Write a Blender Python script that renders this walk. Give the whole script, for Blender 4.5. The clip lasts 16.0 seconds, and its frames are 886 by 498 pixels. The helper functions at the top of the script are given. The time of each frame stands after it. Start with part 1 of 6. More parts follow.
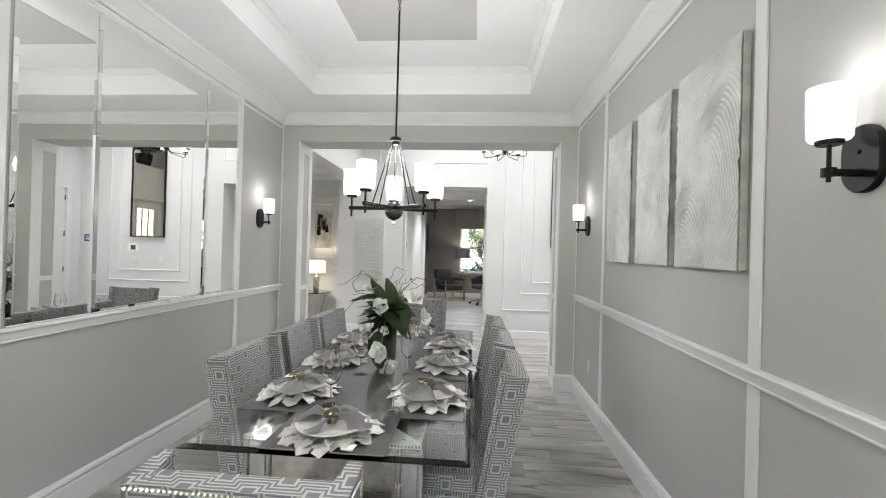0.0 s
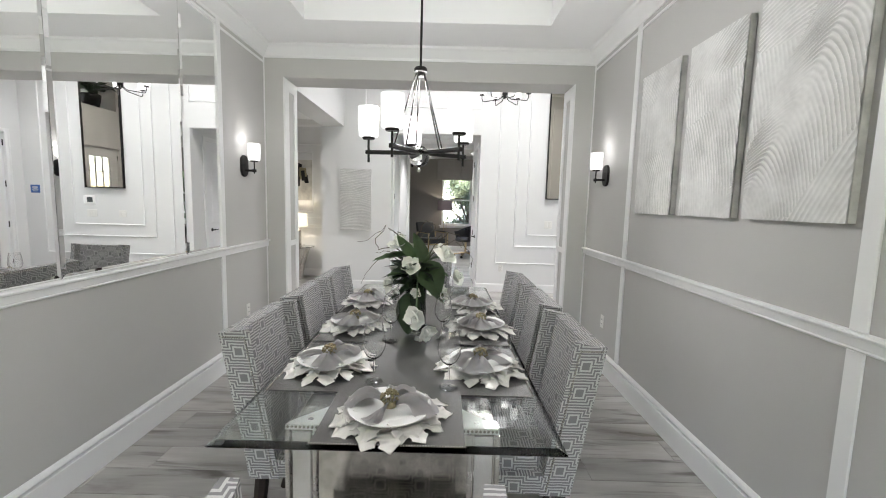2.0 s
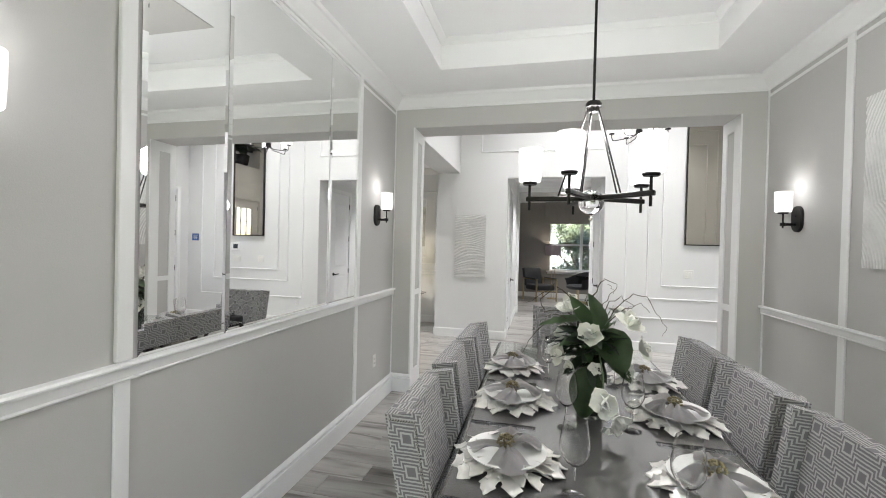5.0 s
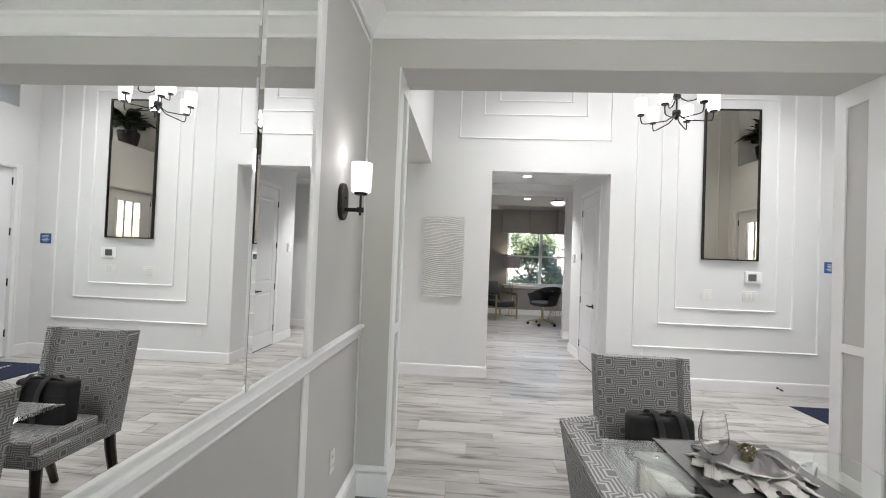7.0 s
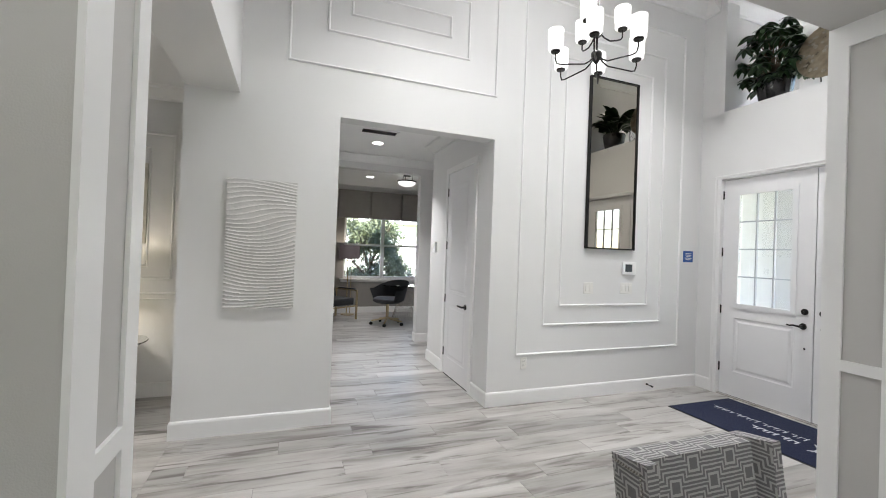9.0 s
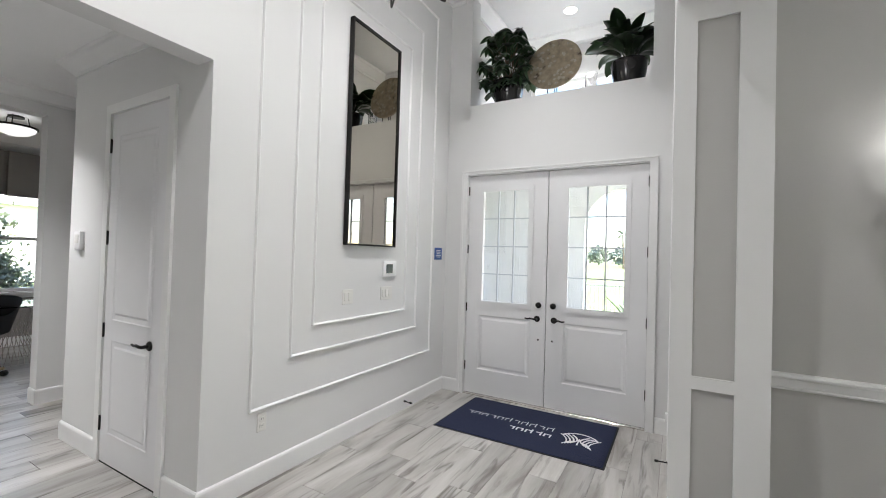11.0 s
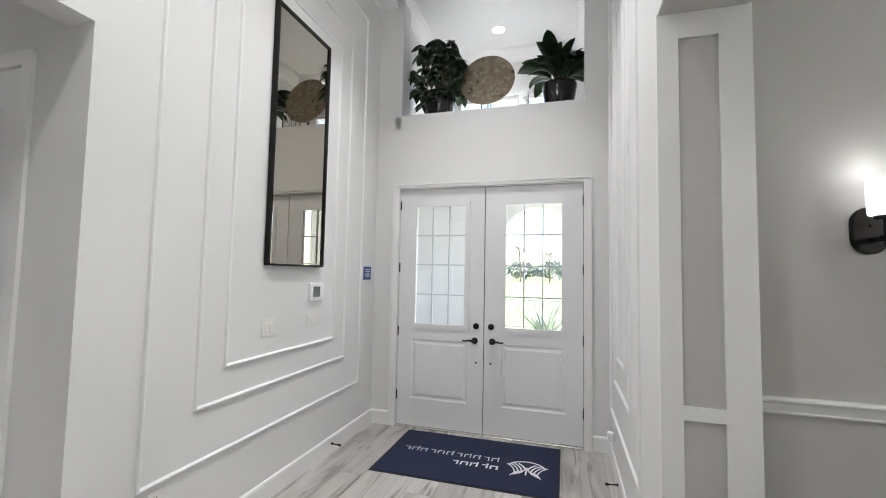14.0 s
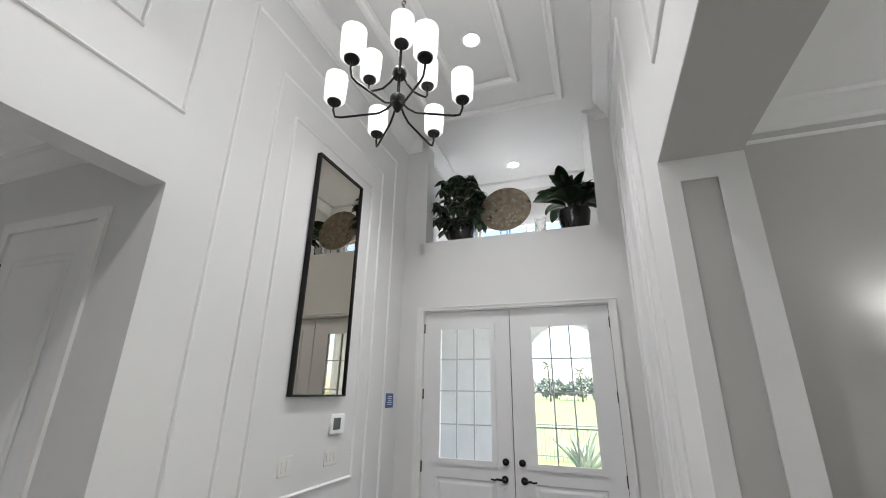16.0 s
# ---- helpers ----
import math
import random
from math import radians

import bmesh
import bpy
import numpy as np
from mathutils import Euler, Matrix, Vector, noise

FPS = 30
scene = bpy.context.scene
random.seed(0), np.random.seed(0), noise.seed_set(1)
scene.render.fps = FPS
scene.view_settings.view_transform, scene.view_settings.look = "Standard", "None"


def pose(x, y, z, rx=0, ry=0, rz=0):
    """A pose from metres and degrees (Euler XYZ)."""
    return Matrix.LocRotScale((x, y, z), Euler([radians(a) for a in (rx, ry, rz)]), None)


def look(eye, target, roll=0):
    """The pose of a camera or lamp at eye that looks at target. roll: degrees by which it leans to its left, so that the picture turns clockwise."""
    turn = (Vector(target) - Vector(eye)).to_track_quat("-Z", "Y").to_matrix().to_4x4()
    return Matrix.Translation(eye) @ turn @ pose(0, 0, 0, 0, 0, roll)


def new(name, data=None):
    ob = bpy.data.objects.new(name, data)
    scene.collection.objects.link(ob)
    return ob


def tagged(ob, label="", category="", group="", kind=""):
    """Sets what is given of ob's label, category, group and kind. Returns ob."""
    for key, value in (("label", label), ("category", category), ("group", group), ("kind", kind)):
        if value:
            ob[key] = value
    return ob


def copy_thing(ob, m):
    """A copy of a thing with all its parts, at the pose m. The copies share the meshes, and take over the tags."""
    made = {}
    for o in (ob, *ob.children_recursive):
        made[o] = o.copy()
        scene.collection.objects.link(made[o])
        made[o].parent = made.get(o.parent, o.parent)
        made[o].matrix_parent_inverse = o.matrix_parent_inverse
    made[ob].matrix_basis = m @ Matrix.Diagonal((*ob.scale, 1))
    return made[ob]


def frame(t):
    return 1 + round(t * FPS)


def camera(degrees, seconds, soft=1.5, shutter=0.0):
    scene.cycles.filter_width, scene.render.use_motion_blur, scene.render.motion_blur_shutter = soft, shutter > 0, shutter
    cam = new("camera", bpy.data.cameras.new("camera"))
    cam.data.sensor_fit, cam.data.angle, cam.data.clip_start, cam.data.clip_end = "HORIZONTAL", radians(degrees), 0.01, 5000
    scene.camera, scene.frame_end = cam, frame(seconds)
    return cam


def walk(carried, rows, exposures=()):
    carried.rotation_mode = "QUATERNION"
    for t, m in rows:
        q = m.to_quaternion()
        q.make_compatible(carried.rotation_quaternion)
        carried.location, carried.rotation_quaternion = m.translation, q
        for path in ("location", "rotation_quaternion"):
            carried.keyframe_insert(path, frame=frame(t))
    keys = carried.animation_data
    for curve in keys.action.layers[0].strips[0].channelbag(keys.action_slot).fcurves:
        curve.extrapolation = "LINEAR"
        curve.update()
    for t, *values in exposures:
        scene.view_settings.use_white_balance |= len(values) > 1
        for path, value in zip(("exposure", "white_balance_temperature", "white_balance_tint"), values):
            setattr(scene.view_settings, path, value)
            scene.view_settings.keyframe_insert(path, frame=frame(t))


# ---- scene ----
cam = camera(93.9, 16.0, soft=1.0)
PATH = [
    (0, (0.058, 0.033, 1.474), (-0.092, 2.027, 1.483), 1.6),
    (0.5, (0.01, 0.151, 1.493), (-0.194, 2.14, 1.531), 1.5),
    (1, (-0.049, 0.273, 1.511), (-0.283, 2.259, 1.57), 1.5),
    (1.5, (-0.141, 0.338, 1.493), (-0.291, 2.332, 1.483), 1.5),
    (2, (-0.307, 0.311, 1.461), (-0.31, 2.299, 1.244), 1.5),
    (2.5, (-0.389, 0.294, 1.388), (-0.259, 2.224, 0.88), 1.8),
    (3, (-0.404, 0.287, 1.339), (-0.227, 2.153, 0.641), 2.0),
    (3.5, (-0.416, 0.284, 1.371), (-0.278, 2.172, 0.724), 1.8),
    (4, (-0.45, 0.28, 1.442), (-0.435, 2.239, 1.04), 1.5),
    (4.5, (-0.532, 0.361, 1.481), (-0.728, 2.344, 1.321), 1.4),
    (5, (-0.681, 0.58, 1.502), (-1.137, 2.527, 1.481), 1.4),
    (7.3, (-1.557, 2.258, 1.492), (-1.558, 4.258, 1.531), 2.1),
    (7.5, (-1.59, 2.418, 1.494), (-1.506, 4.416, 1.518), 2.0),
    (8, (-1.616, 2.848, 1.491), (-1.366, 4.832, 1.489), 2.0),
    (8.5, (-1.627, 3.257, 1.458), (-1.196, 5.21, 1.456), 2.2),
    (9, (-1.572, 3.64, 1.48), (-0.877, 5.516, 1.496), 2.1),
    (9.5, (-1.441, 4.02, 1.502), (-0.427, 5.744, 1.535), 2.0),
    (10, (-1.338, 4.353, 1.502), (-0.002, 5.84, 1.549), 1.9),
    (10.2, (-1.29, 4.473, 1.515), (0.152, 5.859, 1.563), 1.9),
    (12.3, (-0.976, 5.293, 1.492), (0.945, 5.85, 1.473), 1.5),
    (12.5, (-0.968, 5.299, 1.497), (0.96, 5.83, 1.471), 1.5),
    (13, (-0.954, 5.308, 1.501), (0.979, 5.819, 1.477), 1.3),
    (13.5, (-0.947, 5.309, 1.519), (0.98, 5.841, 1.54), 1.2),
    (14, (-0.956, 5.31, 1.544), (0.959, 5.876, 1.663), 1.1),
    (14.5, (-0.957, 5.308, 1.564), (0.933, 5.911, 1.816), 1.0),
    (15, (-0.969, 5.303, 1.586), (0.889, 5.932, 1.975), 1.1),
    (15.5, (-0.995, 5.307, 1.606), (0.827, 5.942, 2.132), 0.9),
    (16, (-1.016, 5.299, 1.624), (0.762, 5.943, 2.276), 0.9),
]
EXPOSURES = [(0, 2.57), (1.5, 2.57), (3.2, 3.06), (3.6, 3.06), (5, 2.64), (8, 2.55), (10, 2.29), (12.5, 2.27), (14, 2.24), (16, 1.95)]
walk(cam, [(t, look(eye, target, roll)) for t, eye, target, roll in PATH], EXPOSURES)

# ---- world and large lights ----
world = bpy.data.worlds.new("world")
scene.world = world
world.use_nodes = True
wn = world.node_tree
sky = wn.nodes.new("ShaderNodeTexSky")
sky.sky_type = 'NISHITA'
sky.sun_disc = False
sky.sun_elevation = radians(50)
sky.sun_rotation = radians(177)
wn.nodes["Background"].inputs[1].default_value = 0.15
wn.links.new(sky.outputs[0], wn.nodes["Background"].inputs[0])
sun = new("sun", bpy.data.lights.new("sun", 'SUN'))
sun.data.energy = 4.0
sun.data.angle = radians(0.5)
sun.data.color = (1.0, 0.95, 0.88)
sun.matrix_world = look((-0.6, -12, 15), (0, 0, 0))


LEVEL = 0.215   # all fittings together


def lamp(name, kind, place, target, watts, size, colour=(1, 0.995, 0.985), size_y=None, spread=180):
    ob = new(name, bpy.data.lights.new(name, kind))
    ob.data.energy = watts * LEVEL
    ob.data.color = colour
    if kind == 'AREA':
        ob.data.size = size
        ob.data.shape = 'DISK'
        if size_y:
            ob.data.shape, ob.data.size_y = 'RECTANGLE', size_y
        ob.data.spread = radians(spread)
        ob.matrix_world = look(place, target)
    else:
        ob.data.shadow_soft_size = size
        ob.location = place
    return ob


# ---- materials ----
def material(name, colour, rough=0.5, metal=0.0, bump=0.0, bump_scale=200.0, vary=0.0, vary_scale=3.0, emit=None, strength=0.0, transmission=0.0, ior=1.45, coat=0.0):
    m = bpy.data.materials.new(name)
    m.use_nodes = True
    nt = m.node_tree
    b = nt.nodes["Principled BSDF"]
    b.inputs["Base Color"].default_value = (*colour, 1)
    b.inputs["Roughness"].default_value = rough
    b.inputs["Metallic"].default_value = metal
    b.inputs["IOR"].default_value = ior
    b.inputs["Transmission Weight"].default_value = transmission
    b.inputs["Coat Weight"].default_value = coat
    if emit:
        b.inputs["Emission Color"].default_value = (*emit, 1)
        b.inputs["Emission Strength"].default_value = strength
    co = nt.nodes.new("ShaderNodeTexCoord")
    if vary:
        n = nt.nodes.new("ShaderNodeTexNoise")
        n.inputs["Scale"].default_value = vary_scale
        n.inputs["Detail"].default_value = 6
        nt.links.new(co.outputs["Object"], n.inputs["Vector"])
        r = nt.nodes.new("ShaderNodeValToRGB")
        r.color_ramp.elements[0].position, r.color_ramp.elements[1].position = 0.3, 0.7
        r.color_ramp.elements[0].color = (*[c * (1 - vary) for c in colour], 1)
        r.color_ramp.elements[1].color = (*[min(1, c * (1 + vary)) for c in colour], 1)
        nt.links.new(n.outputs["Fac"], r.inputs[0])
        nt.links.new(r.outputs[0], b.inputs["Base Color"])
        rr = nt.nodes.new("ShaderNodeMapRange")
        rr.inputs["To Min"].default_value, rr.inputs["To Max"].default_value = max(0, rough - 0.08), min(1, rough + 0.08)
        nt.links.new(n.outputs["Fac"], rr.inputs["Value"])
        nt.links.new(rr.outputs[0], b.inputs["Roughness"])
    if bump:
        n2 = nt.nodes.new("ShaderNodeTexNoise")
        n2.inputs["Scale"].default_value = bump_scale
        n2.inputs["Detail"].default_value = 4
        nt.links.new(co.outputs["Object"], n2.inputs["Vector"])
        bp = nt.nodes.new("ShaderNodeBump")
        bp.inputs["Strength"].default_value = bump
        bp.inputs["Distance"].default_value = 0.002
        nt.links.new(n2.outputs["Fac"], bp.inputs["Height"])
        nt.links.new(bp.outputs[0], b.inputs["Normal"])
    return m


GREIGE = material("greige wall paint", (0.525, 0.517, 0.502), 0.6, bump=0.25, bump_scale=260, vary=0.02, vary_scale=1.3)
PALE = material("pale wall paint", (0.735, 0.735, 0.73), 0.6, bump=0.25, bump_scale=260, vary=0.015, vary_scale=1.3)
TAUPE = material("taupe wall paint", (0.27, 0.255, 0.24), 0.6, bump=0.2, bump_scale=260, vary=0.02)
CEIL = material("white ceiling paint", (0.87, 0.87, 0.87), 0.65, bump=0.2, bump_scale=180, vary=0.01)
BEIGE = material("beige tray paint", (0.54, 0.53, 0.51), 0.65, bump=0.2, bump_scale=180, vary=0.015)
TRIM = material("white semi-gloss trim paint", (0.82, 0.82, 0.815), 0.32, bump=0.08, bump_scale=90, vary=0.015)
GRILLE = material("grey aluminium grille", (0.52, 0.53, 0.57), 0.4, bump=0.05, vary=0.03)
DOORWHITE = material("white door paint", (0.80, 0.80, 0.81), 0.35, bump=0.1, bump_scale=120, vary=0.015)
BLACK = material("matt black metal", (0.018, 0.017, 0.016), 0.42, metal=0.6, bump=0.1, bump_scale=300, vary=0.15)
BRONZE = material("bronze tinted mirror", (0.44, 0.412, 0.36), 0.008, metal=1.0)
MIRROR = material("mirror silver", (0.93, 0.94, 0.93), 0.006, metal=1.0)
ANTIQUE = material("antique mirror", (0.62, 0.60, 0.55), 0.12, metal=1.0, bump=0.15, bump_scale=12, vary=0.3, vary_scale=14)
PILASTER = material("silvered glass", (0.72, 0.71, 0.69), 0.22, metal=0.8, vary=0.12, vary_scale=9)
SILVER = material("brushed nickel", (0.62, 0.60, 0.57), 0.25, metal=1.0, vary=0.08, vary_scale=40)
NAIL = material("polished pewter", (0.55, 0.53, 0.50), 0.2, metal=1.0)
GLASS = material("clear glass", (1, 1, 1), 0.0, transmission=1.0, ior=1.45)
TABLEGLASS = material("table glass", (0.93, 0.97, 0.95), 0.0, transmission=1.0, ior=1.5)
SHADE = material("lit frosted glass", (0.85, 0.85, 0.83), 0.5, emit=(1.0, 0.99, 0.98), strength=0.24)
SHADE2 = material("frosted glass base", (0.85, 0.85, 0.83), 0.5, emit=(1.0, 0.99, 0.98), strength=0.2)
DOWN = material("lit downlight lens", (0.9, 0.9, 0.88), 0.5, emit=(1.0, 0.96, 0.9), strength=2.6)
PLASTIC = material("white plastic", (0.86, 0.86, 0.86), 0.4)
SCREEN = material("dark screen", (0.05, 0.06, 0.07), 0.15)
LEG = material("dark stained wood", (0.022, 0.014, 0.011), 0.35, bump=0.15, bump_scale=60, vary=0.2, vary_scale=20)
CHINA = material("white china", (0.82, 0.82, 0.80), 0.16, coat=0.3)
CHARGER = material("pearl leaf charger", (0.66, 0.645, 0.61), 0.36, metal=0.15, bump=0.5, bump_scale=45, vary=0.16, vary_scale=18)
NAPKIN = material("lilac grey linen", (0.47, 0.455, 0.452), 0.85, bump=0.5, bump_scale=900, vary=0.06, vary_scale=30)
BERRY = material("antique gold beads", (0.30, 0.26, 0.16), 0.3, metal=1.0, vary=0.3, vary_scale=60)
RUNNER = material("grey woven runner", (0.07, 0.068, 0.065), 0.35, coat=1.0, bump=0.8, bump_scale=600, vary=0.3, vary_scale=120)
RUNNER.node_tree.nodes["Principled BSDF"].inputs["Coat IOR"].default_value = 2.0
RUNNER.node_tree.nodes["Principled BSDF"].inputs["Coat Roughness"].default_value = 0.02
LEAF = material("dark green leaf", (0.10, 0.155, 0.075), 0.4, bump=0.4, bump_scale=40, vary=0.35, vary_scale=12)
DARKLEAF = material("deep green small leaf", (0.018, 0.035, 0.014), 0.45, bump=0.4, bump_scale=40, vary=0.4, vary_scale=12)
LEAF2 = material("potted plant leaf", (0.022, 0.05, 0.018), 0.35, bump=0.3, bump_scale=40, vary=0.4, vary_scale=14)
PETAL = material("white magnolia petal", (0.82, 0.82, 0.76), 0.5, bump=0.2, bump_scale=60, vary=0.05, vary_scale=20)
TWIG = material("curly willow twig", (0.09, 0.075, 0.055), 0.8, bump=0.5, bump_scale=120, vary=0.3, vary_scale=40)
SMOKE = material("smoked vase glass", (0.34, 0.36, 0.32), 0.03, transmission=0.92, ior=1.45)
POT = material("glazed black pot", (0.012, 0.011, 0.012), 0.18, bump=0.5, bump_scale=25, vary=0.3)
NAVY = material("navy mat pile", (0.012, 0.018, 0.05), 0.95, bump=1.0, bump_scale=900, vary=0.25, vary_scale=90)
RUBBER = material("black rubber", (0.012, 0.012, 0.012), 0.7)
BAGCLOTH = material("black nylon", (0.018, 0.018, 0.02), 0.7, bump=0.6, bump_scale=700, vary=0.2, vary_scale=20)
STRAP = material("grey webbing strap", (0.10, 0.10, 0.105), 0.75, bump=0.6, bump_scale=700)
PRINT = material("white print", (0.72, 0.72, 0.74), 0.8)
SIGNBLUE = material("blue sign", (0.03, 0.10, 0.32), 0.45)
LINEN = material("lit linen lampshade", (0.75, 0.70, 0.58), 0.8, emit=(1.0, 0.87, 0.62), strength=0.2, bump=0.4, bump_scale=500)
PLUMSHADE = material("mauve lampshade", (0.11, 0.092, 0.10), 0.8, bump=0.4, bump_scale=500, vary=0.05, emit=(0.9, 0.7, 0.7), strength=0.008)
BRASS = material("aged brass", (0.52, 0.42, 0.26), 0.3, metal=1.0, vary=0.1, vary_scale=30)
CHARCOAL = material("charcoal upholstery", (0.03, 0.032, 0.036), 0.6, bump=0.4, bump_scale=400, vary=0.15, vary_scale=8)
VALANCE = material("grey valance linen", (0.30, 0.285, 0.27), 0.85, bump=0.5, bump_scale=500, vary=0.05, vary_scale=6)
DISC = material("capiz shell disc", (0.30, 0.25, 0.18), 0.3, metal=0.5, bump=0.4, bump_scale=30, vary=0.35, vary_scale=16)
CAPIZ = material("pearly shell chip", (0.62, 0.56, 0.46), 0.22, metal=0.3, vary=0.25, vary_scale=30)
GRASS = material("lawn", (0.22, 0.28, 0.11), 0.9, bump=1.0, bump_scale=60, vary=0.35, vary_scale=2.0)
PAVING = material("pale concrete", (0.50, 0.49, 0.47), 0.8, bump=0.4, bump_scale=80, vary=0.1, vary_scale=2)
STUCCO = material("white stucco", (0.78, 0.78, 0.79), 0.85, bump=0.6, bump_scale=120, vary=0.04, vary_scale=2)
# Haze over the far trees and palms is mixed into this colour.
FARTREE = material("haze-paled distant foliage", (0.30, 0.33, 0.27), 0.8, bump=1.0, bump_scale=3, vary=0.5, vary_scale=1.5)
BARK = material("bark", (0.12, 0.09, 0.065), 0.85, bump=1.0, bump_scale=40, vary=0.3, vary_scale=10)
# Agave and fence are lightened to carry the haze of the view outdoors.
AGAVE = material("haze-paled agave leaf", (0.33, 0.38, 0.31), 0.5, vary=0.2, vary_scale=5)
FENCE = material("haze-paled fence grey", (0.45, 0.46, 0.47), 0.5, vary=0.05)
CREAM = material("cream outlet plastic", (0.76, 0.75, 0.72), 0.4)


def plank_material():
    m = bpy.data.materials.new("grey washed plank tile")
    m.use_nodes = True
    nt = m.node_tree
    b = nt.nodes["Principled BSDF"]
    geo = nt.nodes.new("ShaderNodeNewGeometry")
    obi = nt.nodes.new("ShaderNodeObjectInfo")
    isl = nt.nodes.new("ShaderNodeMath"); isl.operation = 'ADD'
    nt.links.new(obi.outputs["Random"], isl.inputs[0])
    nt.links.new(geo.outputs["Random Per Island"], isl.inputs[1])
    comb = nt.nodes.new("ShaderNodeCombineXYZ")
    mul = nt.nodes.new("ShaderNodeMath"); mul.operation = 'MULTIPLY'; mul.inputs[1].default_value = 37.0
    nt.links.new(isl.outputs[0], mul.inputs[0])
    nt.links.new(mul.outputs[0], comb.inputs[2])
    nt.links.new(mul.outputs[0], comb.inputs[0])
    add = nt.nodes.new("ShaderNodeVectorMath"); add.operation = 'ADD'
    nt.links.new(geo.outputs["Position"], add.inputs[0])
    nt.links.new(comb.outputs[0], add.inputs[1])

    def noise_at(sx, sy, detail, dist=0.0):
        mp = nt.nodes.new("ShaderNodeVectorMath"); mp.operation = 'MULTIPLY'
        mp.inputs[1].default_value = (sx, sy, 1)
        nt.links.new(add.outputs[0], mp.inputs[0])
        n = nt.nodes.new("ShaderNodeTexNoise")
        n.inputs["Scale"].default_value = 1.0
        n.inputs["Detail"].default_value = detail
        n.inputs["Distortion"].default_value = dist
        nt.links.new(mp.outputs[0], n.inputs["Vector"])
        return n
    broad = noise_at(1.2, 6.5, 5, 0.4)
    grain = noise_at(6.0, 90.0, 6, 0.3)
    dark = noise_at(1.5, 13.0, 7, 0.9)
    ramp = nt.nodes.new("ShaderNodeValToRGB")
    e = ramp.color_ramp.elements
    e[0].position, e[0].color = 0.31, (0.215, 0.197, 0.177, 1)
    e[1].position, e[1].color = 0.66, (0.505, 0.492, 0.473, 1)
    mid = ramp.color_ramp.elements.new(0.45); mid.color = (0.385, 0.37, 0.35, 1)
    nt.links.new(broad.outputs["Fac"], ramp.inputs[0])
    streak = nt.nodes.new("ShaderNodeValToRGB")
    streak.color_ramp.elements[0].position, streak.color_ramp.elements[0].color = 0.31, (0.24, 0.215, 0.19, 1)
    streak.color_ramp.elements[1].position, streak.color_ramp.elements[1].color = 0.44, (1, 1, 1, 1)
    nt.links.new(dark.outputs["Fac"], streak.inputs[0])
    mx = nt.nodes.new("ShaderNodeMix"); mx.data_type = 'RGBA'; mx.blend_type = 'MULTIPLY'; mx.inputs[0].default_value = 0.8
    nt.links.new(ramp.outputs[0], mx.inputs[6]); nt.links.new(streak.outputs[0], mx.inputs[7])
    gr = nt.nodes.new("ShaderNodeMapRange"); gr.inputs["To Min"].default_value, gr.inputs["To Max"].default_value = 0.88, 1.10
    nt.links.new(grain.outputs["Fac"], gr.inputs["Value"])
    tone = nt.nodes.new("ShaderNodeMapRange"); tone.inputs["To Min"].default_value, tone.inputs["To Max"].default_value = 0.80, 1.12
    fr = nt.nodes.new("ShaderNodeMath"); fr.operation = 'FRACT'
    nt.links.new(isl.outputs[0], fr.inputs[0]); nt.links.new(fr.outputs[0], tone.inputs["Value"])
    m2 = nt.nodes.new("ShaderNodeMath"); m2.operation = 'MULTIPLY'
    nt.links.new(gr.outputs[0], m2.inputs[0]); nt.links.new(tone.outputs[0], m2.inputs[1])
    sc = nt.nodes.new("ShaderNodeVectorMath"); sc.operation = 'SCALE'
    nt.links.new(mx.outputs[2], sc.inputs[0]); nt.links.new(m2.outputs[0], sc.inputs["Scale"])
    nt.links.new(sc.outputs[0], b.inputs["Base Color"])
    rg = nt.nodes.new("ShaderNodeMapRange"); rg.inputs["To Min"].default_value, rg.inputs["To Max"].default_value = 0.22, 0.42
    nt.links.new(broad.outputs["Fac"], rg.inputs["Value"]); nt.links.new(rg.outputs[0], b.inputs["Roughness"])
    bp = nt.nodes.new("ShaderNodeBump"); bp.inputs["Strength"].default_value = 0.12; bp.inputs["Distance"].default_value = 0.002
    nt.links.new(grain.outputs["Fac"], bp.inputs["Height"]); nt.links.new(bp.outputs[0], b.inputs["Normal"])
    return m


PLANK = plank_material()
VENTGREY = material("grey vent enamel", (0.12, 0.12, 0.12), 0.5, vary=0.05)
GROUT = material("grey grout", (0.22, 0.21, 0.20), 0.9)


